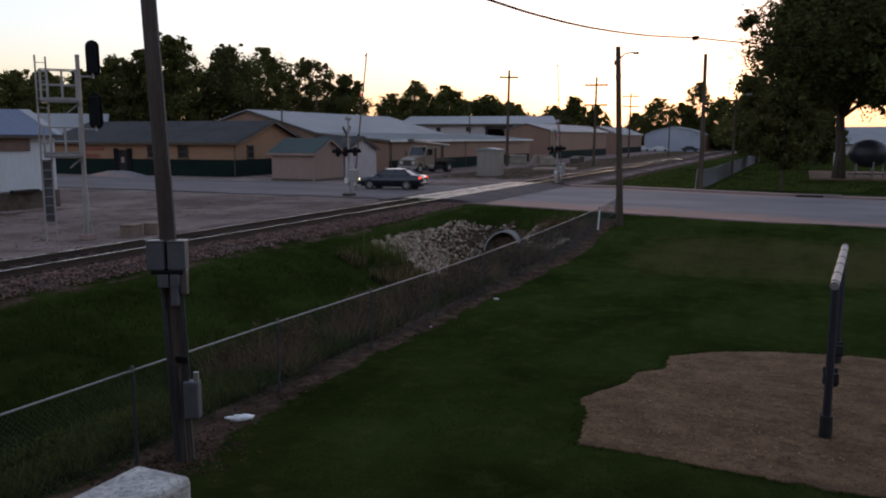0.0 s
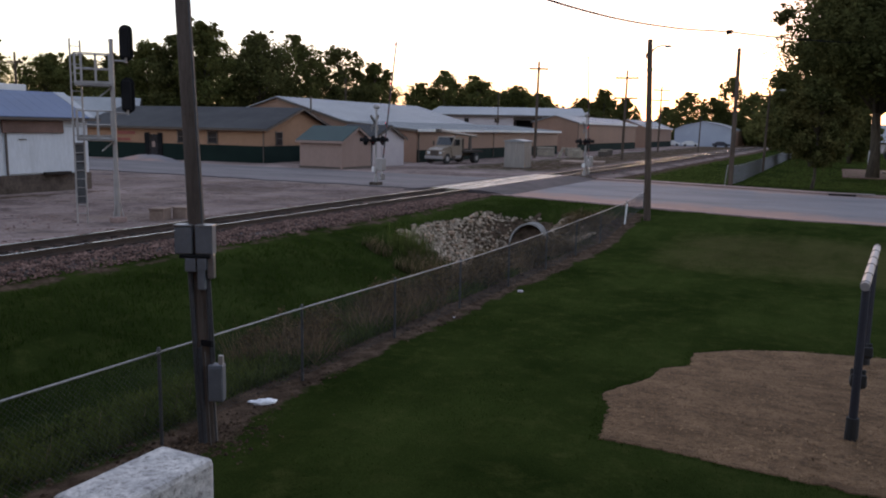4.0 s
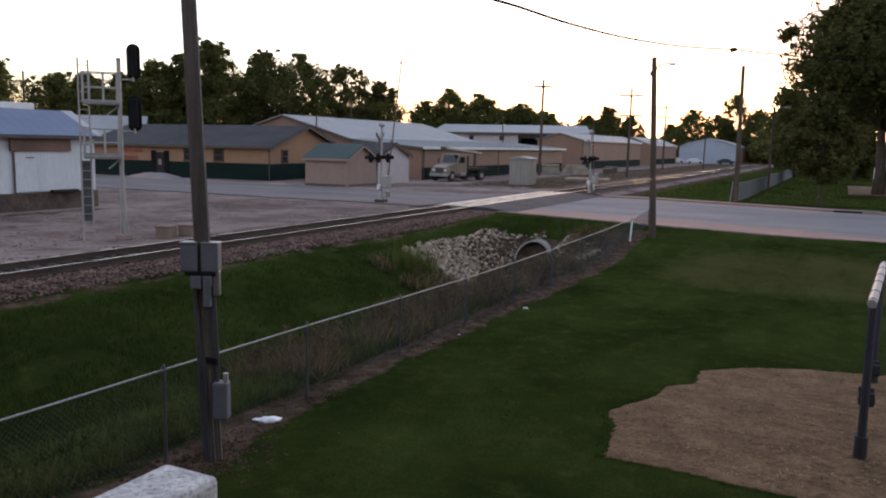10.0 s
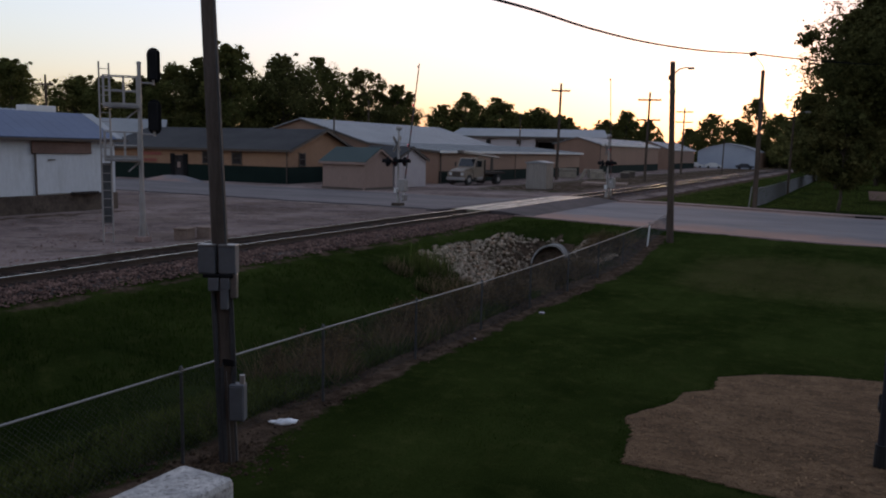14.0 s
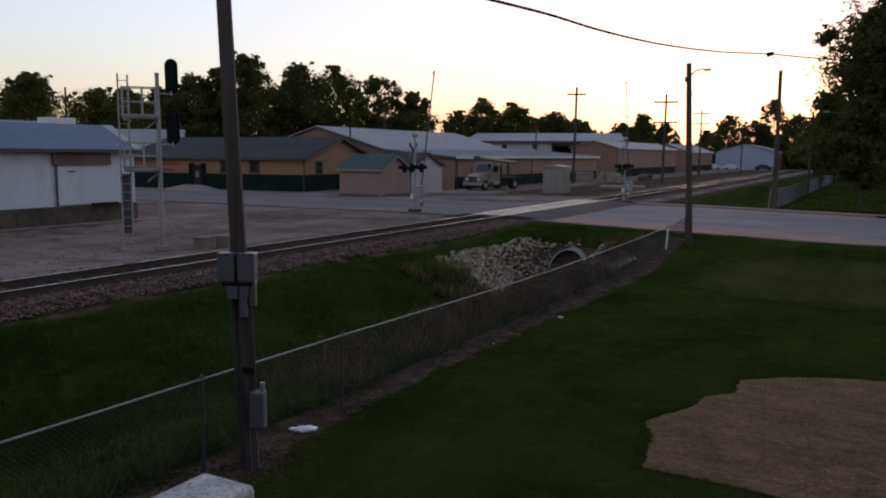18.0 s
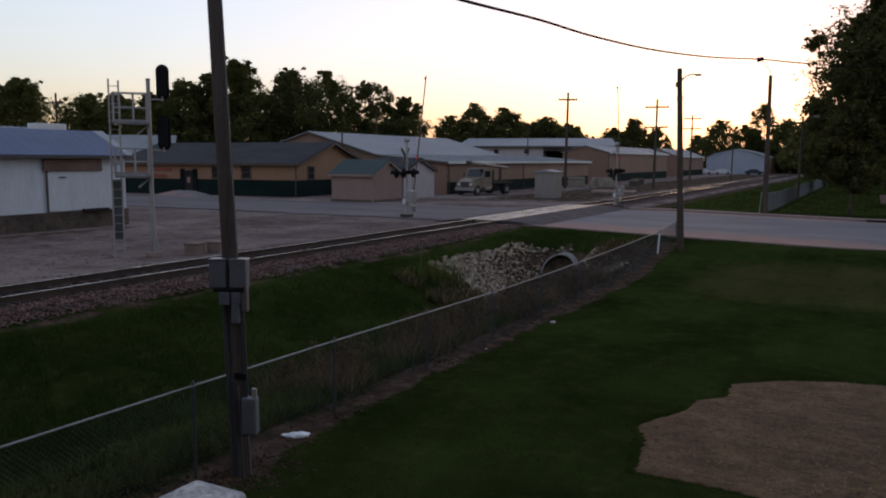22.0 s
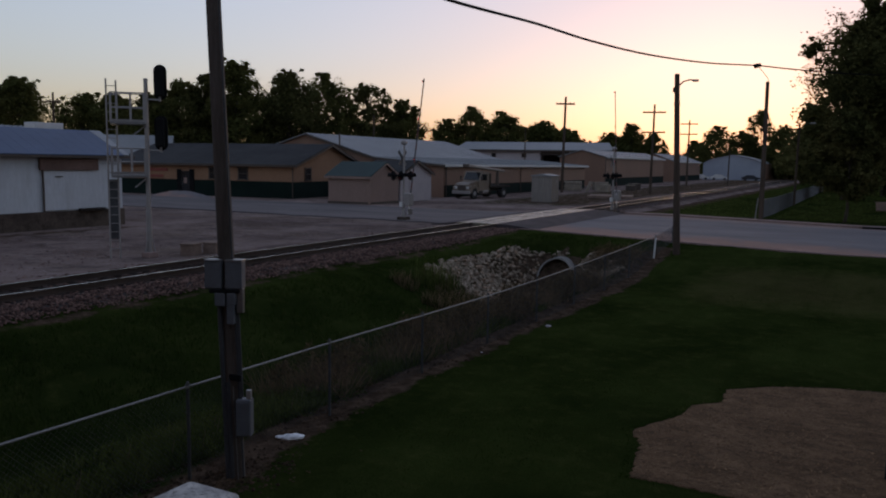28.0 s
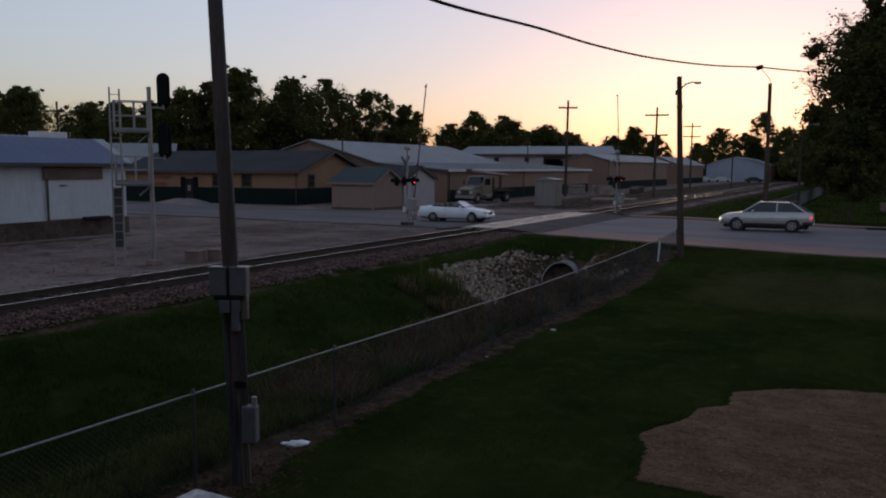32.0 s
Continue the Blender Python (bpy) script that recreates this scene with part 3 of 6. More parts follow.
        part("ramp", bm, M["asphalt"], cross)


street()


# ---- railway ----
def railway():
    prof = [(-0.075, 0), (0.075, 0), (0.075, 0.012), (0.012, 0.03), (0.01, 0.12), (0.036, 0.132), (0.036, 0.165), (-0.036, 0.165), (-0.036, 0.132), (-0.01, 0.12), (-0.012, 0.03), (-0.075, 0.012)]
    track = thing("railway_track", pose(TRACK_X, 0, 0), "single railway track of rusty rails on dark timber ties", "railway track", kind="structure")
    for s in (-0.755, 0.755):
        r = part("rail", prism([(s + u, 0.035 + v) for u, v in prof], "y", -40, 330), M["rail"], track, "rust-brown steel rail")
        part("rail_head", box(s, 145, 0.202, 0.066, 370, 0.006), M["railtop"], r, "polished bright running surface")
    me = None
    count = 0
    y = 2.0
    while y < 39.0:
        if me is None:
            bm = box(0, 0, 0, 2.6, 0.23, 0.17, 0.012)
            me = bpy.data.meshes.new("tie")
            bm.to_mesh(me)
            bm.free()
            me.materials.append(M["tie"])
        o = new("tie", me)
        o.parent = track
        o.matrix_basis = pose(random.uniform(-0.05, 0.05), y, -0.06 + random.uniform(-0.012, 0.006), 0, 0, random.uniform(-1.5, 1.5))
        y += 0.54
        count += 1
    verts, faces = [], []
    rng = random.Random(5)

    def stone_at(x, y, z, s):
        base = len(verts)
        a = rng.uniform(0, 6.28)
        ca, sa = math.cos(a), math.sin(a)
        for px, py, pz in ((1, 0, 0), (0, 1, 0), (-1, 0, 0), (0, -1, 0), (0, 0, 1), (0, 0, -1)):
            u, v, w = (c * s * rng.uniform(0.65, 1.25) for c in (px, py, pz))
            verts.append((x - TRACK_X + ca * u - sa * v, y + sa * u + ca * v, z + 0.75 * w))
        for t in ((0, 1, 4), (1, 2, 4), (2, 3, 4), (3, 0, 4), (1, 0, 5), (2, 1, 5), (3, 2, 5), (0, 3, 5)):
            faces.append(tuple(base + q for q in t))

    for _ in range(30000):
        yy = 2 + 37.3 * rng.random()
        u = rng.random()
        x = TRACK_X + rng.uniform(-1.9, 2.5) if u < 0.75 else TRACK_X + rng.uniform(1.1, 2.65)
        if abs(abs(x - TRACK_X) - 0.755) < 0.09:
            continue
        if abs(x - TRACK_X) < 0.7 and rng.random() > 0.25:
            continue
        z = ground_z(x, yy)
        stone_at(x, yy, z + 0.02, rng.uniform(0.018, 0.055))
    for _ in range(4000):
        yy = rng.uniform(57.5, 150)
        x = TRACK_X + rng.uniform(-2.2, 2.2)
        if abs(abs(x - TRACK_X) - 0.755) < 0.09:
            continue
        stone_at(x, yy, 0.0, rng.uniform(0.04, 0.08))
    ob = new("ballast", quads_mesh("ballast", verts, faces, M["stone"]))
    ob.parent = track
    tagged(ob, "loose reddish-grey crushed stone ballast", kind="stuff")


railway()


# ---- buildings ----
def wall_panel(name, a, b, z0, z1, thick, material, parent, label=""):
    """Upright wall slab from a to b (2D), thickness to the left of a->b."""
    d = Vector((b[0] - a[0], b[1] - a[1]))
    n = Vector((-d.y, d.x)).normalized() * thick
    pts = [a, b, (b[0] + n.x, b[1] + n.y), (a[0] + n.x, a[1] + n.y)]
    return part(name, prism(pts, "z", z0, z1), material, parent, label)


def roof_slab(name, a, b, c, d, thick, material, parent, label="", ribs=0, rib_h=0.035):
    """Roof plane through four corners (a-b the eave, d-c the ridge), its upper face folded into standing ribs from eave to ridge."""
    a, b, c, d = (Vector(v) for v in (a, b, c, d))
    n = (b - a).cross(d - a).normalized()
    if n.z < 0:
        n = -n
    steps = [(0.0, 0.0)]
    e = 0.022 / max((b - a).length, 0.1)
    for k in range(ribs):
        t = (k + 0.5) / ribs
        steps += [(t - 2 * e, 0.0), (t - e, rib_h), (t + e, rib_h), (t + 2 * e, 0.0)]
    steps.append((1.0, 0.0))
    bm = bmesh.new()
    prev = None
    for t, hh in steps:
        p, q = a.lerp(b, t), d.lerp(c, t)
        ring = [bm.verts.new(v) for v in (p, p + n * (thick + hh), q + n * (thick + hh), q)]
        if prev:
            for k in range(4):
                bm.faces.new((prev[k], prev[(k + 1) % 4], ring[(k + 1) % 4], ring[k]))
        else:
            bm.faces.new(ring[::-1])
        prev = ring
    bm.faces.new(prev)
    bmesh.ops.recalc_face_normals(bm, faces=bm.faces[:])
    return part(name, bm, material, parent, label)


def gable_house(name, m, L, W, eave, ridge, wall_mat, roof_mat, label, over=0.35, ribs=0, band=0.0, trim=True, fascia="trim"):
    """Local frame: front wall on y=0 from x=0 to L, depth W along +y, ridge along x."""
    h = thing(name, m, label, "building")
    t = 0.2
    wall_panel("wall", (0, 0), (L, 0), -0.3, eave, t, M[wall_mat], h)
    wall_panel("wall", (L, W), (0, W), -0.3, eave, t, M[wall_mat], h)
    for x in (0, L - t):
        part("gable_wall", prism([(t, -0.3), (W - t, -0.3), (W - t, eave), (W / 2, ridge - 0.06), (t, eave)], "x", x, x + t), M[wall_mat], h)
    s = (ridge - eave) / (W / 2)
    for sgn, y0 in ((1, 0), (-1, W)):
        roof_slab("roof", (-over, y0 - sgn * over, eave - s * over), (L + over, y0 - sgn * over, eave - s * over), (L + over, W / 2, ridge), (-over, W / 2, ridge), 0.1, M[roof_mat], h, ribs=ribs)
    if trim:
        for x in (-over - 0.02, L + over - 0.02):
            for sgn, y0 in ((1, 0), (-1, W)):
                roof_slab("rake_trim", (x, y0 - sgn * over, eave - s * over - 0.17), (x + 0.045, y0 - sgn * over, eave - s * over - 0.17), (x + 0.045, W / 2, ridge - 0.17), (x, W / 2, ridge - 0.17), 0.17, M[fascia], h)
        part("fascia", box(L / 2, -over - 0.02, eave - s * over - 0.02, L + 2 * over, 0.04, 0.2), M[fascia], h)
    if band:
        part("wainscot", box(L / 2, -0.02, band / 2 - 0.1, L + 0.08, 0.04, band + 0.2), M["green_band"], h)
        part("wainscot", box(L + 0.02, W / 2, band / 2 - 0.1, 0.04, W, band + 0.2), M["green_band"], h)
    return h


def window(parent, x, y, z, w, h, face="y", mat="trim", bars=(1, 1)):
    """A framed window on a wall that faces -y (face 'y') or +x (face 'x')."""
    win = part("window", box(0, 0, 0, w, 0.05, h), M["glass"], parent)
    win.matrix_basis = pose(x, y, z, 0, 0, 0 if face == "y" else 90)
    for s in (-1, 1):
        part("frame", box(s * w / 2, -0.03, 0, 0.09, 0.1, h + 0.18, 0.01), M[mat], win)
        part("frame", box(0, -0.03, s * h / 2, w + 0.18, 0.1, 0.09, 0.01), M[mat], win)
    for k in range(bars[0]):
        part("glazing_bar", box(0, -0.03, h * ((k + 1) / (bars[0] + 1) - 0.5), w, 0.05, 0.05), M[mat], win)
    return win


def build_houses():
    ang = math.degrees(math.atan2(2.4, 21.5))
    # long ochre office with a dark roof
    o = gable_house("office_building", pose(-68.7, 56.5, 0, 0, 0, ang), 21.3, 12.6, 3.18, 5.12, "orange_wall", "dark_roof", "long ochre stucco office with a charcoal roof and dark green base", over=0.55, ribs=0, band=1.5)
    for x in (12.15, 15.6):
        window(o, x, -0.03, 2.2, 1.05, 1.1)
    window(o, 21.33, 2.4, 2.2, 1.05, 1.15, "x")
    door = part("door", box(8.75, -0.05, 1.2, 1.0, 0.08, 2.3, 0.02), M["glass"], o, "dark glazed entrance door")
    for s in (-1, 1):
        part("frame", box(8.75 + s * 0.78, -0.06, 1.28, 0.55, 0.1, 2.45, 0.02), M["black"], door)
    part("pane", box(8.77, -0.11, 1.4, 0.36, 0.02, 0.55), M["shed_wall"], door, "pale notice in the door glass")
    sign = part("sign", box(5.3, -0.06, 2.45, 2.5, 0.06, 0.32, 0.01), M["red_sign"], o, "brown-red painted name board")
    part("bar", box(5.1, -0.1, 1.8, 1.8, 0.03, 0.27), M["red_sign"], sign)
    part("downpipe", rod((21.2, -0.1, 0), (21.2, -0.1, 3.0), 0.05), M["trim"], o)
    part("doorstep", box(8.75, -0.6, 0.08, 2.6, 1.1, 0.2, 0.02), M["kerb"], o)

    # pair of sheds with green roofs
    s1 = gable_house("garden_shed", pose(-40.85, 55.2, 0), 4.2, 4.6, 2.3, 3.4, "shed_wall", "green_roof", "pale tan metal shed with a green ribbed roof", over=0.25, ribs=14, fascia="shed_wall")
    part("skid", box(2.1, -0.02, 0.02, 4.3, 0.08, 0.2), M["trim"], s1, "dark timber base rail")
    part("skid", box(4.22, 2.3, 0.02, 0.08, 4.6, 0.2), M["trim"], s1)
    part("corner_trim", box(4.2, 0.0, 1.1, 0.14, 0.14, 2.3), M["shed_wall"], s1)
    s2 = gable_house("garden_shed", pose(-41.0, 60.4, 0), 4.2, 5.6, 2.5, 3.6, "pale_wall", "dark_roof", "whitish shed with a brown-edged roof behind the green-roofed shed", over=0.25, ribs=0)
    part("door", box(4.23, 2.8, 1.1, 0.06, 2.6, 2.2, 0.01), M["pale_wall"], s2)

    # large tan warehouse with a white roof and a lean-to
    w = thing("warehouse", pose(0, 0, 0), "large tan metal warehouse with a white roof, lean-to and green base", "building")
    part("gable_wall", prism([(-65.0, -0.3), (-38.6, -0.3), (-38.6, 3.25), (-47.0, 4.0), (-56.0, 6.5), (-65.0, 4.0)], "y", 71.8, 72.0), M["tan_wall"], w)
    part("gable_wall", prism([(-65.0, -0.3), (-47.0, -0.3), (-47.0, 4.0), (-56.0, 6.5), (-65.0, 4.0)], "y", 104.0, 104.2), M["tan_wall"], w)
    wall_panel("wall", (-38.6, 72.0), (-38.6, 117.5), -0.3, 3.25, 0.2, M["tan_wall"], w)
    wall_panel("wall", (-38.8, 117.5), (-47, 117.5), -0.3, 3.3, 0.2, M["tan_wall"], w)
    part("wainscot", box(-38.58, 94.7, 0.45, 0.04, 45.4, 1.5), M["green_band"], w)
    roof_slab("roof", (-47.0, 71.4, 4.02), (-47.0, 104.5, 4.02), (-56.0, 104.5, 6.52), (-56.0, 71.4, 6.52), 0.1, M["white_roof"], w, ribs=36)
    roof_slab("roof", (-65.4, 71.4, 3.9), (-65.4, 104.5, 3.9), (-56.0, 104.5, 6.52), (-56.0, 71.4, 6.52), 0.1, M["white_roof"], w, ribs=36)
    roof_slab("lean_to_roof", (-38.2, 71.4, 3.25), (-38.2, 118.0, 3.25), (-47.0, 118.0, 4.0), (-47.0, 71.4, 4.0), 0.1, M["white_roof"], w, ribs=50)
    roof_slab("rake_trim", (-56.0, 71.36, 6.34), (-56.0, 71.4, 6.34), (-47.0, 71.4, 3.83), (-47.0, 71.36, 3.83), 0.2, M["trim"], w)
    roof_slab("rake_trim", (-47.0, 71.36, 3.82), (-47.0, 71.4, 3.82), (-38.2, 71.4, 3.06), (-38.2, 71.36, 3.06), 0.2, M["trim"], w)
    part("fascia", box(-38.17, 94.7, 3.22, 0.05, 46.6, 0.24), M["white_trim"], w)
    part("downpipe", rod((-38.5, 72.2, 0), (-38.5, 72.2, 3.2), 0.07), M["trim"], w)
    part("downpipe", rod((-38.5, 92.0, 0), (-38.5, 92.0, 3.2), 0.05), M["trim"], w)
    part("vent_pipe", rod((-51.2, 71.2, 3.4), (-51.2, 71.2, 6.6), 0.09), M["trim"], w)
    part("sign", box(-40.5, 71.76, 2.6, 1.3, 0.05, 0.3), M["red_sign"], w, "small red-brown sign board")

    # tan buildings further down the row
    def row_building(y0, y1, x0, width, eave, ridge, wall, roof, label):
        b = thing("storage_building", pose(0, 0, 0), label, "building")
        xr = x0 - width / 2
        x1 = x0 - width
        for y in (y0, y1 - 0.2):
            part("gable_wall", prism([(x1, -0.3), (x0, -0.3), (x0, eave), (xr, ridge), (x1, eave)], "y", y, y + 0.2), M[wall], b)
        wall_panel("wall", (x0, y0 + 0.2), (x0, y1 - 0.2), -0.3, eave, 0.2, M[wall], b)
        wall_panel("wall", (x1, y1 - 0.2), (x1, y0 + 0.2), -0.3, eave, 0.2, M[wall], b)
        part("wainscot", box(x0 + 0.02, (y0 + y1) / 2, 0.5, 0.04, y1 - y0, 1.6), M["green_band"], b)
        roof_slab("roof", (x0 + 0.3, y0 - 0.3, eave), (x0 + 0.3, y1 + 0.3, eave), (xr, y1 + 0.3, ridge), (xr, y0 - 0.3, ridge), 0.12, M[roof], b, ribs=24)
        roof_slab("roof", (x1 - 0.3, y0 - 0.3, eave), (x1 - 0.3, y1 + 0.3, eave), (xr, y1 + 0.3, ridge), (xr, y0 - 0.3, ridge), 0.12, M[roof], b, ribs=24)
        part("fascia", box(x0 + 0.33, (y0 + y1) / 2, eave, 0.05, y1 - y0 + 0.6, 0.25), M["white_trim"], b)
        part("downpipe", rod((x0 + 0.05, y0 + 0.1, 0), (x0 + 0.05, y0 + 0.1, eave), 0.08), M["trim"], b)
        return b
    row_building(129.6, 172.0, -39.1, 8.0, 4.75, 5.95, "tan_wall", "white_roof", "tan metal storage building with a pale roof and dark green base")
    row_building(184.0, 215.0, -39.5, 9.0, 4.4, 6.2, "tan_wall", "white_roof", "far ochre storage building with a pale roof beside the tracks")

    # long white-roofed shed further back, open bay
    d = thing("long_shed", pose(-79.0, 153.0, 0, 0, 0, 15), "long pale shed with a white roof and one open dark bay", "building")
    part("wall", box(9.0, 0.1, 3.0, 18.0, 0.2, 6.6), M["pale_wall"], d)
    part("wall", box(28.0, 0.1, 3.0, 8.0, 0.2, 6.6), M["pale_wall"], d)
    part("wall", box(16.0, 12.1, 3.0, 32.0, 0.2, 6.6), M["pale_wall"], d)
    part("side_wall", box(32.1, 6.1, 3.0, 0.2, 12.2, 6.6), M["pale_wall"], d)
    part("header", box(21.0, 0.1, 5.9, 6.0, 0.2, 0.8), M["trim"], d)
    # Dark sheet painted as the shade inside the open bay.
    part("interior", box(21.0, 6.0, 2.6, 6.0, 0.1, 5.6), M["shade_dark"], d)
    roof_slab("roof", (-0.6, -0.8, 6.35), (33.0, -0.8, 6.35), (32.0, 6.0, 8.1), (0.8, 6.0, 8.1), 0.15, M["white_roof"], d, ribs=24)
    roof_slab("roof", (-0.6, 13.0, 6.35), (33.0, 13.0, 6.35), (32.0, 6.0, 8.1), (0.8, 6.0, 8.1), 0.15, M["white_roof"], d, ribs=0)
    part("fascia", box(16.2, -0.82, 6.25, 33.6, 0.06, 0.3), M["trim"], d)
    for x in (8.0, 14.5):
        window(d, x, -0.03, 5.3, 0.9, 0.8)

    # pale blue gabled hall at the end of the track
    q = thing("metal_hall", pose(-41.0, 228.0, 0, 0, 0, 1), "far pale blue metal hall with a shallow gable", "building")
    part("gable_wall", prism([(0, -0.3), (15.5, -0.3), (15.5, 4.4), (13.0, 5.5), (7.6, 6.7), (2.2, 5.5), (0, 4.4)], "y", 0, 0.3), M["quonset"], q)
    for (xa, za), (xb, zb) in zip([(0, 4.4), (2.2, 5.5), (7.6, 6.7), (13.0, 5.5)], [(2.2, 5.5), (7.6, 6.7), (13.0, 5.5), (15.5, 4.4)]):
        roof_slab("roof", (xa, -0.4, za), (xa, 45, za), (xb, 45, zb), (xb, -0.4, zb), 0.12, M["white_roof"], q)
    wall_panel("wall", (15.5, 0.3), (15.5, 45), -0.3, 4.4, 0.2, M["tan_wall"], q)

    # white barn on a stained foundation, blue roof
    b = thing("white_barn", pose(-35.5, 0, 0), "white sided barn with a blue-grey metal roof on a stained foundation", "building")
    part("foundation", box(-4.0, 14.7, 0.25, 8.1, 29.7, 1.15, 0.02), M["found"], b, "dark stained concrete foundation")
    wall_panel("wall", (0, 0), (0, 29.45), 0.83, 3.62, 0.2, M["white_wall"], b)
    wall_panel("wall", (-0.2, 29.45), (-8.0, 29.45), 0.83, 3.58, 0.2, M["white_wall"], b)
    roof_slab("roof", (0.5, -0.5, 3.58), (0.5, 29.2, 3.58), (-4.4, 30.9, 4.98), (-4.4, -0.5, 4.98), 0.08, M["blue_roof"], b, "blue-grey metal roof slope", ribs=48, rib_h=0.008)
    roof_slab("roof", (-9.2, -0.5, 3.5), (-9.2, 29.9, 3.5), (-4.4, 31.2, 4.98), (-4.4, -0.5, 4.98), 0.08, M["blue_roof"], b, ribs=0)
    roof_slab("rake_flashing", (0.5, 29.2, 3.6), (0.5, 29.55, 3.6), (-4.4, 31.6, 5.0), (-4.4, 30.9, 5.0), 0.08, M["white_roof"], b, "white metal edge of the roof")
    part("fascia", box(0.5, 14.7, 3.55, 0.05, 30.4, 0.12), M["trim"], b)
    door = part("sliding_door", box(0.06, 27.0, 2.03, 0.07, 4.5, 2.28, 0.01), M["white_wall"], b, "white sliding door with a rusty head")
    part("door_track", box(0.16, 26.2, 3.16, 0.12, 3.3, 0.6, 0.02), M["rust_wall"], door, "rust-brown boarded door track")
    part("door_edge", box(0.12, 24.75, 2.0, 0.05, 0.08, 2.3), M["trim"], door)
    part("bumper", box(0.2, 27.4, 0.86, 0.25, 1.5, 0.14, 0.02), M["tie"], b, "dark timber dock bumper")
    part("handle", box(0.14, 25.6, 2.55, 0.04, 0.4, 0.05), M["trim"], door)

    # pale roofed houses behind the barn
    hh = thing("white_garage", pose(-46.5, 30.0, 0), "white garage with a pale metal roof behind the barn", "building")
    part("wall", box(0, 0, 2.0, 8.6, 3.0, 4.4), M["white_wall"], hh)
    roof_slab("roof", (4.9, -2, 4.2), (4.9, 2.2, 4.2), (0, 2.2, 5.3), (0, -2, 5.3), 0.1, M["white_roof"], hh, ribs=10)
    roof_slab("roof", (-4.9, -2, 4.2), (-4.9, 2.2, 4.2), (0, 2.2, 5.3), (0, -2, 5.3), 0.1, M["white_roof"], hh)
    part("cupola", box(2.6, 0.9, 5.0, 1.0, 1.9, 1.1, 0.03), M["white_trim"], hh, "white roof-top box")
    gable_house("house", pose(-83.5, 66.5, 0, 0, 0, 42), 7.5, 7.0, 4.3, 6.4, "white_wall", "white_roof", "white house with a pale roof behind the office", over=0.6)


build_houses()


# ---- trees ----
def leaf_quads(nr, P, s, material, name="crown"):
    """One diamond leaf at each place of P, turned at random; s is its half length."""
    n = len(P)
    u = nr.normal(0, 1, (n, 3)) * (1, 1, 0.6)
    u /= np.linalg.norm(u, axis=1)[:, None]
    v = np.cross(u, nr.normal(0, 1, (n, 3)))
    v /= np.linalg.norm(v, axis=1)[:, None]
    u, v = u * s[:, None], v * (s * 0.55)[:, None]
    V = np.stack([P - u, P + v, P + u, P - v], 1).reshape(-1, 3).astype(np.float32)
    me = bpy.data.meshes.new(name)
    me.vertices.add(4 * n)
    me.vertices.foreach_set("co", V.ravel())
    me.loops.add(4 * n)
    me.loops.foreach_set("vertex_index", np.arange(4 * n, dtype=np.int32))
    me.polygons.add(n)
    me.polygons.foreach_set("loop_start", np.arange(0, 4 * n, 4, dtype=np.int32))
    me.update(calc_edges=True)
    me.materials.append(M[material])
    return me


def crown_mesh(rng, lobes, leaves, size, material, flat=0.8, core=0.16):
    """Small leaves gathered in clumps over the lobes (centre, radius), with larger ones deep inside."""
    nr = np.random.RandomState(rng.randrange(1 << 30))
    C = np.array([tuple(c) for c, _ in lobes])
    r = np.array([q for _, q in lobes])
    w = r ** 1.15 / (r ** 1.15).sum()
    ncl = np.maximum(3, (30 * w * len(r)).astype(int))
    li = np.repeat(np.arange(len(r)), ncl)
    d = nr.normal(0, 1, (len(li), 3))
    d /= np.linalg.norm(d, axis=1)[:, None]
    cc = C[li] + d * (r[li] * nr.random_sample(len(li)) ** 0.4)[:, None] * (1, 1, flat)
    cr = r[li] * nr.uniform(0.13, 0.34, len(li))
    per = np.maximum(1, (leaves * w[li] / ncl[li] * nr.uniform(0.6, 1.4, len(li))).astype(int))
    ci = np.repeat(np.arange(len(li)), per)
    P = cc[ci] + np.clip(nr.normal(0, 1, (len(ci), 3)), -1.6, 1.6) * (cr[ci] * 0.46)[:, None] * (1, 1, 0.9)
    s = size * nr.uniform(0.55, 1.45, len(ci))
    if core:
        k = np.repeat(np.arange(len(r)), np.maximum(4, (leaves * core * w).astype(int)))
        e = nr.normal(0, 1, (len(k), 3))
        e /= np.linalg.norm(e, axis=1)[:, None]
        Q = C[k] + e * (0.72 * r[k] * nr.random_sample(len(k)) ** 0.5)[:, None] * (1, 1, flat)
        P, s = np.concatenate([P, Q]), np.concatenate([s, size * nr.uniform(1.8, 3.0, len(k))])
    return leaf_quads(nr, P, s, material)


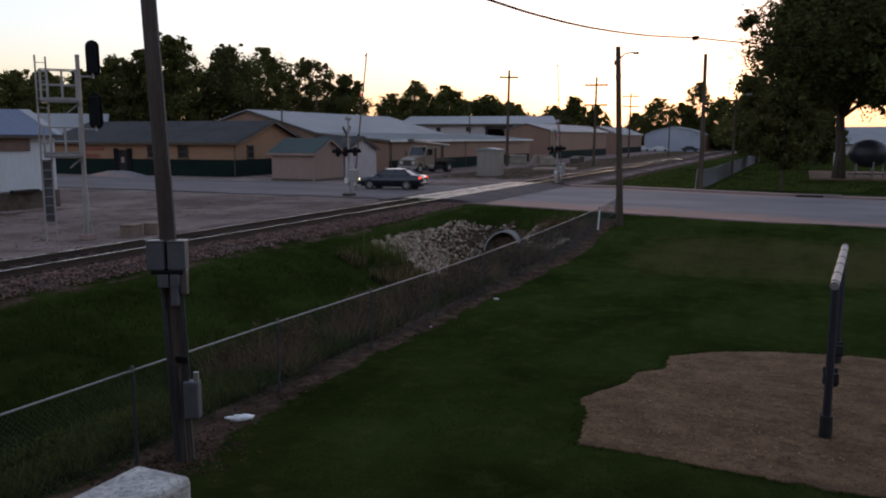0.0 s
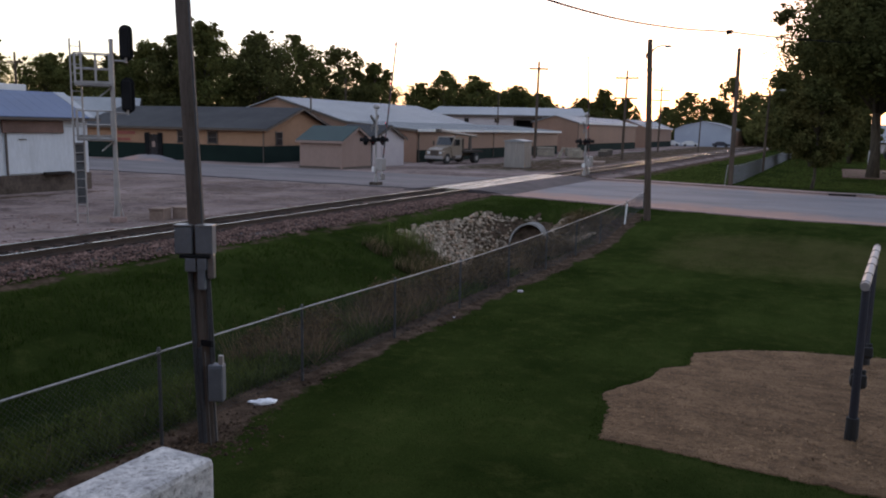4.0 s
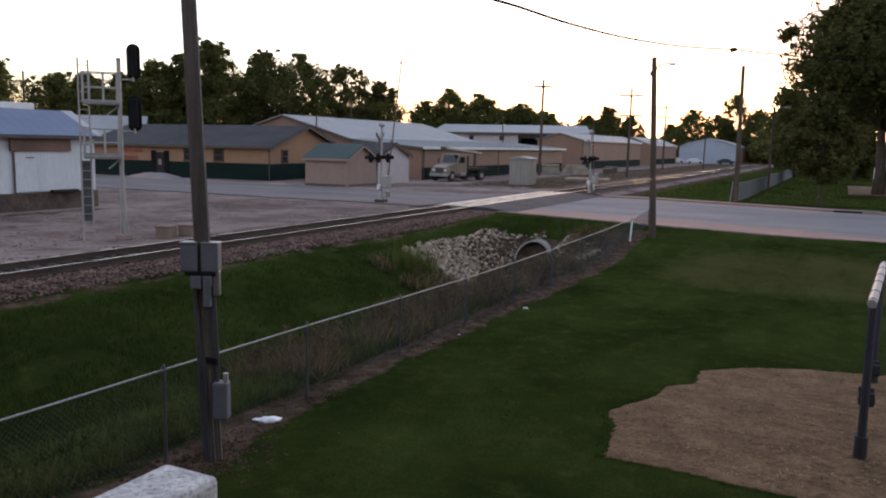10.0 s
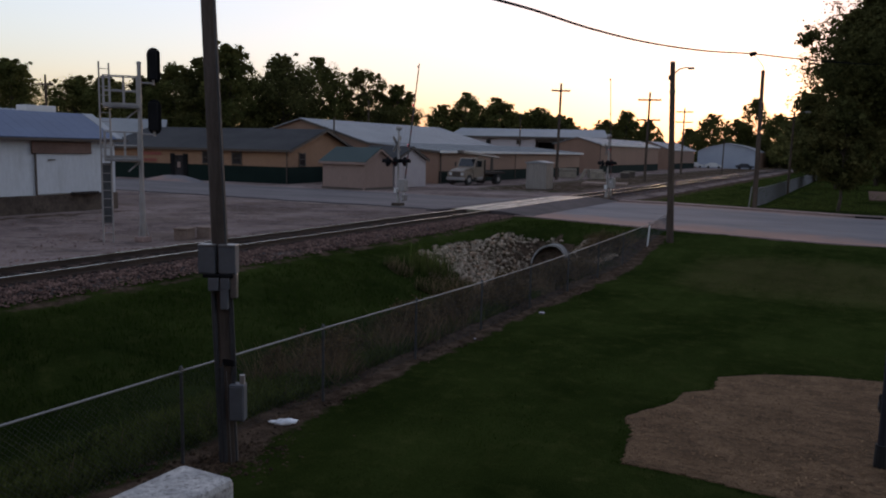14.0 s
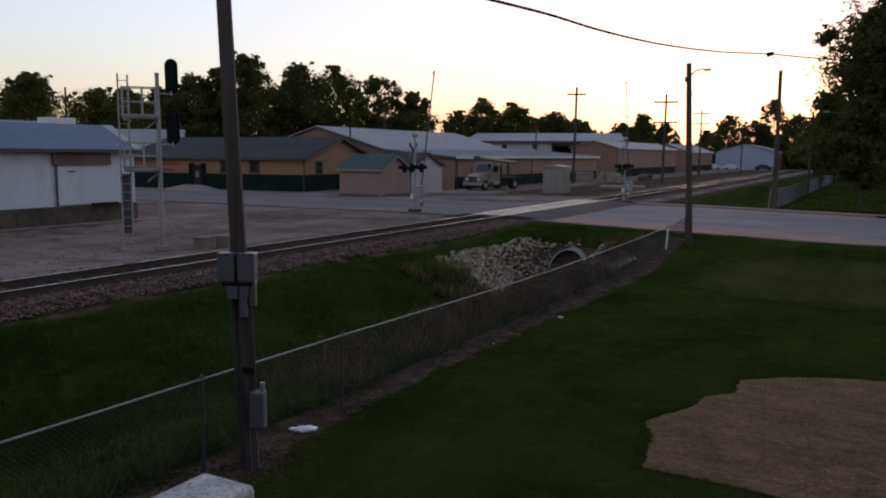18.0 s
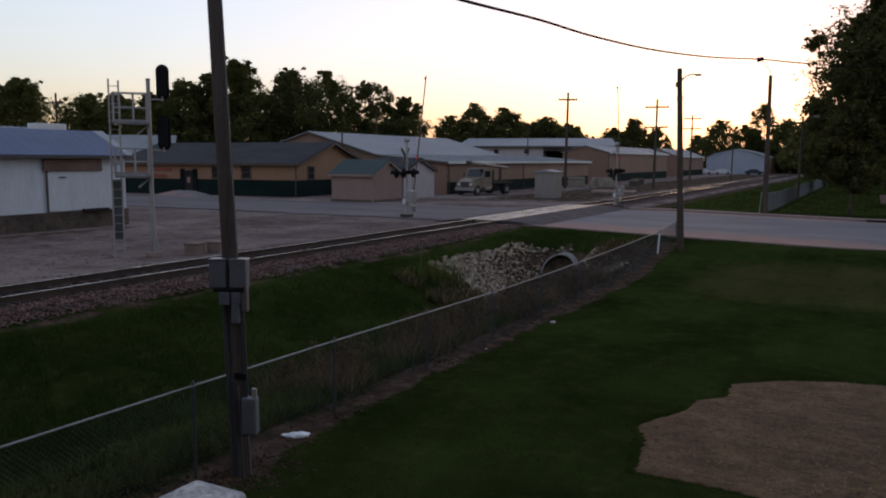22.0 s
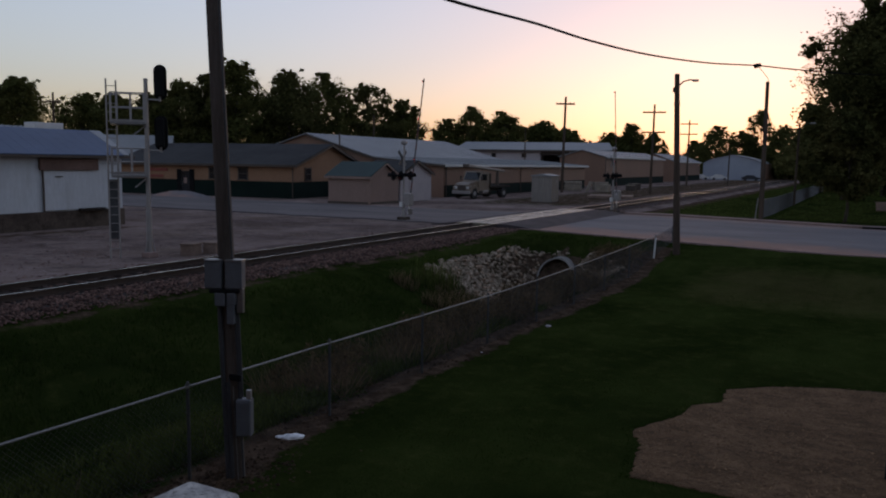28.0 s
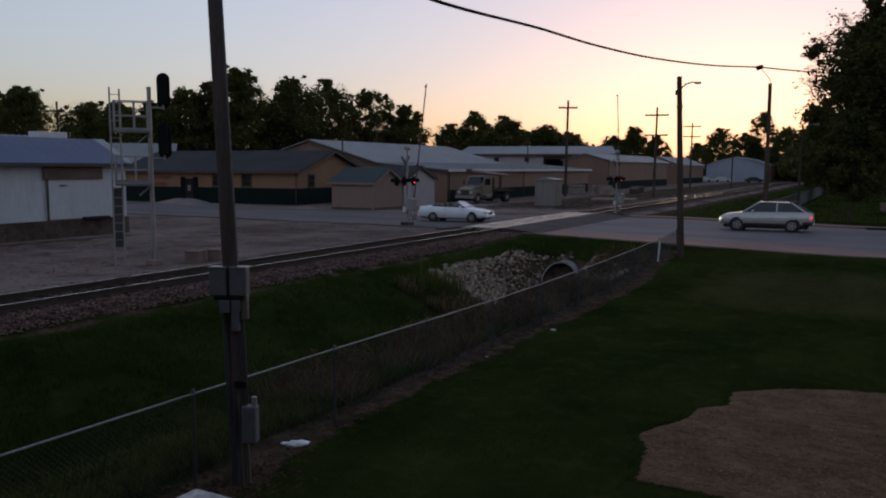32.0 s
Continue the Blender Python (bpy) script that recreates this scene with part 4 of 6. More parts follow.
def tree(name, x, y, height, spread, leaf, label, seed, leaves=5000, size=0.3, trunk=0.25, clear=0.25, lobes=14, z=0.0, squash=1.0, low=0.75):
    rng = random.Random(seed)
    t = thing(name, pose(x, y, z), label, "tree")
    bm = bmesh.new()
    lean = Vector((rng.uniform(-0.04, 0.04), rng.uniform(-0.04, 0.04), 1))
    top = height * 0.72
    pts = [lean * (top * k / 6) + Vector((rng.uniform(-0.1, 0.1), rng.uniform(-0.1, 0.1), 0)) * (k > 0) for k in range(7)]
    add_tube(bm, [Vector((0, 0, -0.3))] + pts[1:], [trunk * 1.25] + [trunk * (1 - 0.13 * k) for k in range(1, 7)], 8)
    part("trunk", bm, M["bark"], t, smooth=True)
    ls = []
    for k in range(lobes):
        f = clear + (1 - clear) * (k + 0.5) / lobes
        a = k * 2.4 + rng.uniform(-0.4, 0.4)
        prof = math.sin(math.pi * min(max((f - clear) / (1 - clear), 0.06), 0.97) ** low) ** 0.7
        rad = spread * prof * rng.uniform(0.45, 0.85)
        c = Vector((math.cos(a) * rad, math.sin(a) * rad * squash, height * f * rng.uniform(0.93, 1.03)))
        r = spread * rng.uniform(0.3, 0.5) * (0.6 + 0.4 * prof)
        c.z = min(c.z, height - r * 0.55)
        ls.append((c, r))
        start = lean * max(height * clear * 0.7, min(top, c.z - rad * 0.8))
        limb = bmesh.new()
        add_tube(limb, [start, start.lerp(c, 0.5) + Vector((0, 0, 0.08 * height * rng.random())), c], [trunk * 0.42, trunk * 0.26, trunk * 0.08], 5)
        part("limb", limb, M["bark"], t, smooth=True)
    for k in range(lobes // 2):
        a = rng.uniform(0, 6.28)
        f = rng.uniform(clear + 0.1, 0.95)
        rad = spread * rng.uniform(0.5, 0.8) * math.sin(math.pi * ((f - clear) / (1 - clear)) ** low) ** 0.7
        ls.append((Vector((math.cos(a) * rad, math.sin(a) * rad * squash, height * f)), spread * rng.uniform(0.12, 0.25)))
    for k in range(lobes // 2):          # upright plumes along the top
        c, r = ls[rng.randrange(lobes // 3, lobes)]
        rr = spread * rng.uniform(0.07, 0.14)
        for j in range(3):
            ls.append((Vector((c.x + rng.uniform(-0.6, 0.6) * r, c.y + rng.uniform(-0.6, 0.6) * r, min(c.z + r * (0.55 + 0.22 * j), height * 1.02))), rr * (1 - 0.2 * j)))
    crown = new("crown", crown_mesh(rng, ls, leaves, size, leaf))
    crown.parent = t
    return t


def trees():
    big = "tall broad dark green tree behind the buildings"
    belt = [(-119.6, 80, 15.6, 6.5), (-128, 84, 15.0, 6.0), (-104.4, 80, 12.7, 6.0), (-112, 72, 7.0, 5.0), (-97, 80, 12.2, 6.0), (-91, 81, 12.2, 5.5), (-86, 82, 14.5, 5.0), (-81.5, 83, 14.8, 5.0), (-77.8, 84, 16.7, 6.0), (-74.8, 91.4, 16.2, 6.5),
            (-73.6, 99, 16.2, 6.5), (-71.9, 108, 15.8, 6.0), (-68.0, 112, 13.2, 4.5), (-80, 96, 14.0, 7.0), (-89, 79, 10.5, 6.0), (-85, 90, 13.5, 7.0), (-112, 84, 8.5, 5.0), (-69.5, 104, 9.5, 4.0)]
    for k, (x, y, h, s) in enumerate(belt):
        tree("deciduous_tree", x, y, h, s, "leaf_dark" if k % 2 else "leaf_mid", big, 10 + k, leaves=26000 if k < 13 else 12000, size=0.135, trunk=0.35, clear=0.1, lobes=26)
    far = [(-91.8, 172, 13.6, 6), (-85, 172, 16.4, 6.5), (-78.2, 176, 15.4, 7), (-70, 182, 13.5, 6.5), (-64.5, 186, 11.0, 5.5), (-81.5, 180, 14.0, 7.0), (-74, 184, 13.0, 7.0), (-67, 188, 11.8, 6.0), (-62, 226, 12.0, 6.0), (-88, 180, 12, 8), (-65.6, 222, 12.2, 6), (-59.5, 222, 14.8, 5.5), (-54, 224, 12.0, 4.5),
           (-49.4, 262, 11.2, 5.5), (-42.3, 255, 15.3, 7.0), (-36, 264, 14.0, 7.0), (-31, 264, 21.2, 6.5), (-23, 256, 15.5, 7), (-9, 240, 13.0, 8), (-12, 200, 12.5, 6), (-5, 185, 12.5, 5), (-15, 250, 13, 9), (-27, 262, 8.0, 6.5), (-39, 266, 8.0, 6.5), (-19, 246, 8.0, 6.0), (-33, 272, 9.0, 7.0)]
    for k, (x, y, h, s) in enumerate(far):
        tree("deciduous_tree", x, y, h, s, "leaf_mid", "distant dark tree along the horizon", 40 + k, leaves=13000, size=0.2, trunk=0.3, clear=0.06, lobes=28)
    tree("park_tree", -1.35, 58.4, 7.3, 2.25, "leaf_young", "small round-crowned park tree with a slim trunk", 70, leaves=22000, size=0.085, trunk=0.11, clear=0.25, lobes=26)
    tree("park_tree", 2.9, 78.0, 18.0, 8.6, "leaf_dark", "huge dark shade tree standing in the park", 71, leaves=110000, size=0.115, trunk=0.5, clear=0.42, lobes=40, low=0.62)
    tree("park_tree", 9.6, 70.0, 16.5, 7.6, "leaf_dark", "huge dark shade tree standing in the park", 72, leaves=40000, size=0.15, trunk=0.5, clear=0.32, lobes=26)
    tree("park_tree", -2.5, 100.0, 14.0, 6.0, "leaf_dark", "dark shade tree behind the park fence", 73, leaves=12000, size=0.2, trunk=0.35, clear=0.1, lobes=18)
    tree("park_tree", 1.5, 118.0, 9.0, 4.0, "leaf_dark", "dark shade tree behind the park", 75, leaves=9000, size=0.2, trunk=0.3, clear=0.06, lobes=16)
    tree("park_tree", -6.5, 128.0, 12.0, 6.0, "leaf_dark", "dark shade tree behind the park fence", 74, leaves=9000, size=0.22, trunk=0.3, clear=0.1, lobes=14)


trees()


# ---- poles, wires ----
def utility_pole(name, x, y, h, r, label, lean=(0, 0), arms=(), z=0.0, group="", wood="brown_wood"):
    p = thing(name, pose(x, y, z), label, "utility pole", group)
    part("shaft", rod((0, 0, -0.4), (lean[0], lean[1], h), r, r * 0.68, 12), M[wood], p)
    for zz, w, ang in arms:
        k = zz / h
        c = math.cos(radians(ang)), math.sin(radians(ang))
        arm = part("crossarm", box(0, 0, 0, w, 0.15, 0.2, 0.01), M[wood], p)
        arm.matrix_basis = pose(lean[0] * k, lean[1] * k, zz, 0, 0, ang)
        for u in (-0.45, -0.25, 0.25, 0.45):
            part("insulator", rod((u * w, 0, 0.06), (u * w, 0, 0.2), 0.035, 0.05, 6), M["trim"], arm)
    return p


def poles():
    main = utility_pole("power_pole", -7.35, 7.867, 11.0, 0.116, "grey weathered wooden power pole with service boxes at the fence", lean=(-0.326, -0.202), z=-0.8, wood="wood")
    lamp = utility_pole("street_light_pole", -7.02, 34.0, 7.5, 0.15, "brown wooden pole with a small street light at the street", lean=(-0.32, 0), z=-0.2)
    part("bracket", add_tube(bmesh.new(), [(-0.28, 0, 6.95), (-0.05, 0, 7.18), (0.2, 0.05, 7.25), (0.34, 0.05, 7.23)], 0.032, 6), M["galv"], lamp)
    part("lamp_head", box(0.43, 0.05, 7.21, 0.26, 0.15, 0.1, 0.04), M["silver"], lamp, "small grey cobra-head street light")
    part("insulator", rod((-0.42, 0, 6.75), (-0.42, 0, 6.95), 0.055, 0.045, 8), M["trim"], lamp)
    part("clamp", rod((-0.265, 0, 6.2), (-0.27, 0, 6.34), 0.125, 0.125, 10), M["trim"], lamp)
    utility_pole("telegraph_pole", -34.7, 96.5, 12.0, 0.2, "tall dark wooden pole with one crossarm behind the crossing", lean=(0.2, 0), arms=[(11.1, 2.4, 30)], group="poles along the track")
    utility_pole("telegraph_pole", -24.7, 101.7, 11.2, 0.18, "wooden pole with two thin crossarms beside the track", lean=(0.15, 0), arms=[(10.2, 2.9, 15), (7.7, 2.9, 15)], group="poles along the track")
    utility_pole("telegraph_pole", -29.2, 146.8, 11.7, 0.18, "wooden pole with two thin crossarms beside the track", lean=(0.1, 0), arms=[(11.0, 3.0, 15), (9.2, 3.0, 15)], group="poles along the track")
    utility_pole("power_pole", -6.2, 55.7, 9.0, 0.17, "brown wooden pole at the fence across the street", lean=(-0.05, 0))
    slim = utility_pole("street_light_pole", -6.3, 82.3, 7.55, 0.13, "slim grey pole with a small light along the park fence", lean=(0.1, 0))
    part("bracket", add_tube(bmesh.new(), [(0.1, 0, 7.3), (0.5, 0, 7.6), (1.0, 0, 7.68)], 0.03, 6), M["galv"], slim)
    part("lamp_head", box(1.25, 0, 7.66, 0.5, 0.2, 0.16, 0.05), M["silver"], slim, "small grey street light head")
    utility_pole("power_pole", -23.6, 156.6, 6.6, 0.14, "short far wooden pole beside the track", lean=(0.1, 0))
    utility_pole("telegraph_pole", -98.6, 70.9, 12.3, 0.2, "far wooden pole above the barn roof", arms=[(11.0, 2.0, 30)])
    utility_pole("telegraph_pole", -66.0, 100.5, 10.5, 0.16, "thin grey pole behind the warehouse roof")
    utility_pole("telegraph_pole", -62.0, 150.0, 11.0, 0.14, "thin dark pole in front of the far trees")
    return main


MAIN_POLE = poles()


# ---- chain-link fences ----
def fence(name, x, ys, ztop, h, label, wire_r=0.0017, pitch=0.075, wire_mat="wire", end_post=None):
    f = thing(name, pose(0, 0, 0), label, "fence")
    for k, y in enumerate(ys):
        zt = ztop(y)
        term = k in (0, len(ys) - 1)
        post = part("post", rod((x, y, zt - h - 0.1), (x, y, zt + (0.04 if term else -0.02)), 0.036 if term else 0.024, None, 10), M["post"], f)
        part("cap", rod((x, y, zt + 0.02), (x, y, zt + 0.07), 0.036, 0.015, 10), M["post"], post)
    for a, b in zip(ys, ys[1:]):
        part("top_rail", rod((x, a, ztop(a)), (x, b, ztop(b)), 0.0165, None, 8), M["galv"], f, "galvanised tubular top rail")
        verts, faces = [], []
        n = int((b - a) / pitch)
        hh = h - 0.06

        def wire(y0, z0, y1, z1):
            i = len(verts)
            e = wire_r * 1.4
            for yy, zz in ((y0, z0), (y1, z1)):
                verts.extend([(x + 0.03 + e, yy, zz), (x + 0.03 - e * 0.6, yy - e, zz), (x + 0.03 - e * 0.6, yy + e, zz)])
            faces.extend([(i, i + 1, i + 4, i + 3), (i + 1, i + 2, i + 5, i + 4), (i + 2, i, i + 3, i + 5)])
        for s in (1, -1):
            for j in range(-int(hh / pitch) - 1, n + int(hh / pitch) + 1):
                ya = a + j * pitch
                yb = ya + s * hh
                t0, t1 = 0.0, 1.0
                if yb > ya:
                    t0, t1 = max(0, (a - ya) / (yb - ya)), min(1, (b - ya) / (yb - ya))
                else:
                    t0, t1 = max(0, (ya - b) / (ya - yb)), min(1, (ya - a) / (ya - yb))
                if t1 - t0 < 0.01:
                    continue
                y0, y1 = ya + (yb - ya) * t0, ya + (yb - ya) * t1
                zt = ztop((y0 + y1) / 2)
                wire(y0, zt - h + 0.04 + hh * t0, y1, zt - h + 0.04 + hh * t1)
        ob = new("chain_link_mesh", quads_mesh("chain_link_mesh", verts, faces, M[wire_mat]))
        ob.parent = f
    if end_post:
        part("corner_post", rod((x + 0.08, end_post, ztop(end_post) - h - 0.1), (x + 0.1, end_post + 0.25, ztop(end_post) - 0.02), 0.034, None, 10), M["white_trim"], f, "pale leaning corner post")
    return f


SAG = [(-3, 0.5), (5, 0.5), (11, 0.45), (14, 0.4), (17, 0.36), (20, 0.35), (23.2, 0.37), (26.3, 0.41), (30, 0.46), (33.5, 0.53), (37.2, 0.8)]


def rail_top(y):
    """Height of the sagging top rail along the ditch."""
    for (a, za), (b, zb) in zip(SAG, SAG[1:]):
        if y <= b:
            return za + (zb - za) * (y - a) / (b - a)
    return SAG[-1][1]


def fences():
    fence("chain_link_fence", FENCE_X, [-2.0 + 3.158 * k for k in range(11)] + [33.6, 37.0], rail_top, 1.2, "galvanised chain-link fence with a tubular top rail along the ditch", end_post=33.0)
    fence("chain_link_fence", -6.4, [57.4 + 3.05 * k for k in range(27)], lambda y: 1.3 - 0.1 * smooth(58, 66, y), 1.3, "long chain-link fence along the park lawn across the street", wire_r=0.0026, pitch=0.1, wire_mat="galv")
    lean = thing("leaning_post", pose(-6.75, 57.3, 0), "pale leaning steel post beside the far fence", "post")
    part("shaft", rod((0, 0, -0.2), (0.12, 0.1, 1.35), 0.045, 0.04, 10), M["galv"], lean)
    part("cap", rod((0.12, 0.1, 1.34), (0.125, 0.1, 1.42), 0.05, 0.02, 10), M["galv"], lean)


fences()


# ---- mulch bed and block ----
MULCH = [(-2.68, 10.55), (-2.83, 11.3), (-2.96, 12.05), (-3.2, 12.5), (-2.98, 13.0), (-2.71, 13.5), (-2.6, 14.4), (-2.17, 14.85), (-2.2, 15.8), (-1.5, 16.45), (-0.48, 16.95), (1.13, 17.3), (4.5, 17.2), (5.5, 14.0), (5.0, 10.7), (0.5, 10.35), (-0.85, 10.48), (-1.58, 10.55)]


def in_mulch(x, y, grow=0.0):
    """True inside the outline of the mulch bed, shrunk or grown about its middle."""
    k = 1 + grow / 3.5
    x, y = 1.2 + (x - 1.2) / k, 13.6 + (y - 13.6) / k
    return within(MULCH, x, y)


def playground():
    z = -0.79
    outline = MULCH
    n = len(outline)
    pts = []
    for k in range(n):
        p1, p2 = Vector(outline[k]), Vector(outline[(k + 1) % n])
        for s in range(16):
            q = p1.lerp(p2, s / 16)
            e = 0.05 * noise.noise((q.x * 2.5, q.y * 2.5, 0)) + 0.06 * noise.noise((q.x * 9, q.y * 9, 0))
            pts.append((q.x + e, q.y + e))
    cx, cy = 1.2, 13.6
    bm = bmesh.new()
    rings = []
    for f, dz in [(1.0, -0.03), (0.99, 0.005)] + [(0.95 - 0.09 * k, 0.018) for k in range(11)]:
        rings.append([bm.verts.new((cx + (px - cx) * f, cy + (py - cy) * f, z + dz)) for px, py in pts])
    m = len(pts)
    for a, b in zip(rings, rings[1:]):
        for k in range(m):
            bm.faces.new((a[k], a[(k + 1) % m], b[(k + 1) % m], b[k]))
    bm.faces.new(rings[-1])
    bmesh.ops.recalc_face_normals(bm, faces=bm.faces[:])
    bed = mesh_ob("mulch_bed", bm, M["mulch"])
    tagged(bed, "bed of brown wood-chip mulch in the lawn", "mulch", kind="structure")

    sw = thing("swing_set", pose(0, 0, 0), "dark blue steel swing frame with a pale ringed beam", "swing set")
    near, farp = Vector((0.52, 12.25, -0.78)), Vector((0.8, 16.6, -0.78))
    for p in (near, farp):
        leg = part("leg", rod(p, (p.x, p.y, 1.4), 0.06, 0.055, 12), M["navy"], sw)
        part("boot", rod((p.x, p.y, p.z), (p.x, p.y, p.z + 0.33), 0.092, 0.085, 14), M["rubber"], leg, "black rubber boot")
    a, b = near + Vector((-0.02, -0.1, 2.24)), farp + Vector((0.02, 0.1, 2.24))
    part("top_beam", rod(a, b, 0.062, None, 12), M["silver"], sw, "pale grey top beam")
    for t in (0.03, 0.2, 0.42, 0.6, 0.8, 0.97):
        c = a.lerp(b, t)
        d = (b - a).normalized() * 0.03
        part("ring", rod(c - d, c + d, 0.07, None, 12), M["navy"], sw)
    for t, zs in ((0.25, -0.2), (0.86, -0.42)):
        mid = a.lerp(b, t)
        for s in (-0.18, 0.18):
            part("chain", rod((mid.x, mid.y + s, mid.z), (mid.x, mid.y + s * 0.9, zs + 0.1), 0.004, None, 5), M["navy"], sw)
        seat = part("swing_seat", box(mid.x, mid.y, zs, 0.24, 0.36, 0.16, 0.06), M["rubber"], sw, "black bucket swing seat")
        for s in (-0.16, 0.16):
            part("seat_side", box(mid.x, mid.y + s, zs + 0.06, 0.22, 0.05, 0.18, 0.02), M["rubber"], seat)


playground()


def concrete_block():
    b = thing("concrete_block", pose(-3.405, 3.05, -0.8), "old white-painted concrete block with flaking paint", "concrete block")
    bm = bmesh.new()
    add_box(bm, 0, 0, 1.16, 0.43, 0.8, 2.32, 0.04)
    part("body", bm, M["block"], b)


concrete_block()


def light_blocking_wall():
    """An added, unseen wall behind the viewpoint; it keeps sky light off the lawn."""
    w = mesh_ob("wall_house", box(1.5, -1.6, 4.1, 44.0, 0.3, 10.0), M["shed_wall"])
    tagged(w, "unseen added wall behind the viewpoint, blocking sky light from the lawn", "wall", kind="structure")


light_blocking_wall()


# ---- railway signal ----
def signal_mast():
    s = thing("railway_signal", pose(-22.75, 20.0, -0.05), "aluminium railway signal mast with two black heads and a ladder", "railway signal")
    part("mast", rod((0, 0, 0), (0, 0, 6.3), 0.082, 0.072, 14), M["silver"], s)
    part("base", box(0, 0, 0.1, 0.42, 0.42, 0.2, 0.03), M["kerb"], s, "concrete mast footing")
    for a in (0.6, 2.7, 4.8):
        part("base_fin", rod((0.2 * math.cos(a), 0.2 * math.sin(a), 0.18), (0.09 * math.cos(a), 0.09 * math.sin(a), 0.75), 0.025, 0.015, 6), M["silver"], s)
    part("mast_sleeve", rod((0, 0, 0.1), (0, 0, 1.7), 0.105, 0.1, 14), M["silver"], s)
    part("cap", rod((0, 0, 6.3), (0, 0, 6.36), 0.1, 0.06, 12), M["silver"], s)
    u = Vector((-0.8, -0.96, 0)).normalized()      # from mast towards the ladder
    v = Vector((u.y, -u.x, 0))
    lad = part("ladder", rod(u * 1.3 - v * 0.0 + Vector((0, 0, 0)), u * 1.3 + Vector((0, 0, 6.3)), 0.03, None, 8), M["silver"], s)
    part("ladder_rail", rod(u * 0.98, u * 0.98 + Vector((0, 0, 6.25)), 0.03, None, 8), M["silver"], lad)
    for k in range(20):
        z = 0.35 + 0.3 * k
        part("rung", rod(u * 0.98 + Vector((0, 0, z)), u * 1.3 + Vector((0, 0, z)), 0.014, None, 6), M["silver"], lad)
    ang = math.degrees(math.atan2(u.y, u.x))
    gd = 0.06 if v.y > 0 else -0.06
    g = part("climbing_guard", box(0, 0, 0, 0.3, 0.02, 2.1), M["post"], lad, "dull grey climbing guard plate")
    g.matrix_basis = pose(u.x * 1.14 + v.x * gd, u.y * 1.14 + v.y * gd, 1.75, 0, 0, ang)
    for zf, zr in ((4.78, 5.82), (2.92, 3.9)):
        c = u * 0.62
        pl = part("platform", box(0, 0, 0, 1.15, 0.7, 0.09, 0.01), M["galv"], s, "pale metal grating platform")
        pl.matrix_basis = pose(c.x, c.y, zf, 0, 0, ang)
        for sx in (-0.55, -0.1, 0.35, 0.55):
            for sy in (-0.32, 0.32):
                part("railing_post", box(sx, sy, (zr - zf) / 2, 0.07, 0.045, zr - zf), M["silver"], pl)
        for z in (zr - zf, (zr - zf) * 0.52):
            for sy in (-0.32, 0.32):
                part("handrail", rod((-0.56, sy, z), (0.56, sy, z), 0.022, None, 6), M["silver"], pl)
            part("handrail", rod((0.56, -0.32, z), (0.56, 0.32, z), 0.022, None, 6), M["silver"], pl)
        part("toe_board", box(0, -0.35, 0.07, 1.15, 0.02, 0.16), M["silver"], pl)
        part("bracket", rod((-0.6, 0, -0.05), (-0.2, 0, -0.4), 0.03, None, 6), M["silver"], pl)
    for zc in (6.25, 4.46):
        head = part("signal_head", bmesh.new(), M["black"], s, "black oval signal head with hooded lenses")
        bm = bmesh.new()
        out = [(0.235 * math.cos(a), (0.38 if math.sin(a) > 0 else -0.38) + 0.235 * math.sin(a)) for a in [k * math.tau / 28 for k in range(28)]]
        add_prism(bm, out, "y", -0.02, 0.02)
        add_box(bm, 0, -0.11, 0, 0.3, 0.18, 1.0, 0.03)
        bm.to_mesh(head.data)
        bm.free()
        head.matrix_basis = pose(0.33, 0.36, zc, 0, 0, 28)
        for dz in (-0.34, 0, 0.34):
            bm = bmesh.new()
            n = 14
            a0 = [bm.verts.new((0.12 * math.cos(k * 3.6 / n - 0.23), 0.02, dz + 0.12 * math.sin(k * 3.6 / n - 0.23))) for k in range(n + 1)]
            a1 = [bm.verts.new((0.12 * math.cos(k * 3.6 / n - 0.23), 0.34, dz + 0.12 * math.sin(k * 3.6 / n - 0.23))) for k in range(n + 1)]
            for k in range(n):
                bm.faces.new((a0[k], a0[k + 1], a1[k + 1], a1[k]))
            part("visor", bm, M["black"], head)
            part("lens", rod((0, 0.022, dz), (0, 0.035, dz), 0.1, None, 14), M["glass"], head)
        part("bracket", rod((0.02, 0.0, zc - 0.62), (0.33, 0.33, zc - 0.62), 0.03, None, 8), M["silver"], s)
        part("bracket", rod((0.33, 0.33, zc - 0.68), (0.33, 0.33, zc - 0.45), 0.045, None, 8), M["silver"], s)
    for k, (x, y, a) in enumerate(((-22.05, 21.3, 20), (-21.75, 22.15, 14))):
        b = thing("concrete_box", pose(x, y, -0.05, 0, 0, a), "low pale concrete cable box beside the track", "cable box", "cable boxes by the signal")
        part("body", box(0, 0, 0.18, 0.55, 0.62, 0.42, 0.02), M["tan_concrete"], b)
        part("lid", box(0, 0, 0.43, 0.6, 0.67, 0.06, 0.015), M["tan_concrete"], b)


signal_mast()


# ---- level crossing signals ----
RED = glow("red_signal_light", (1.0, 0.03, 0.05), 6.0)
FLASHERS = []


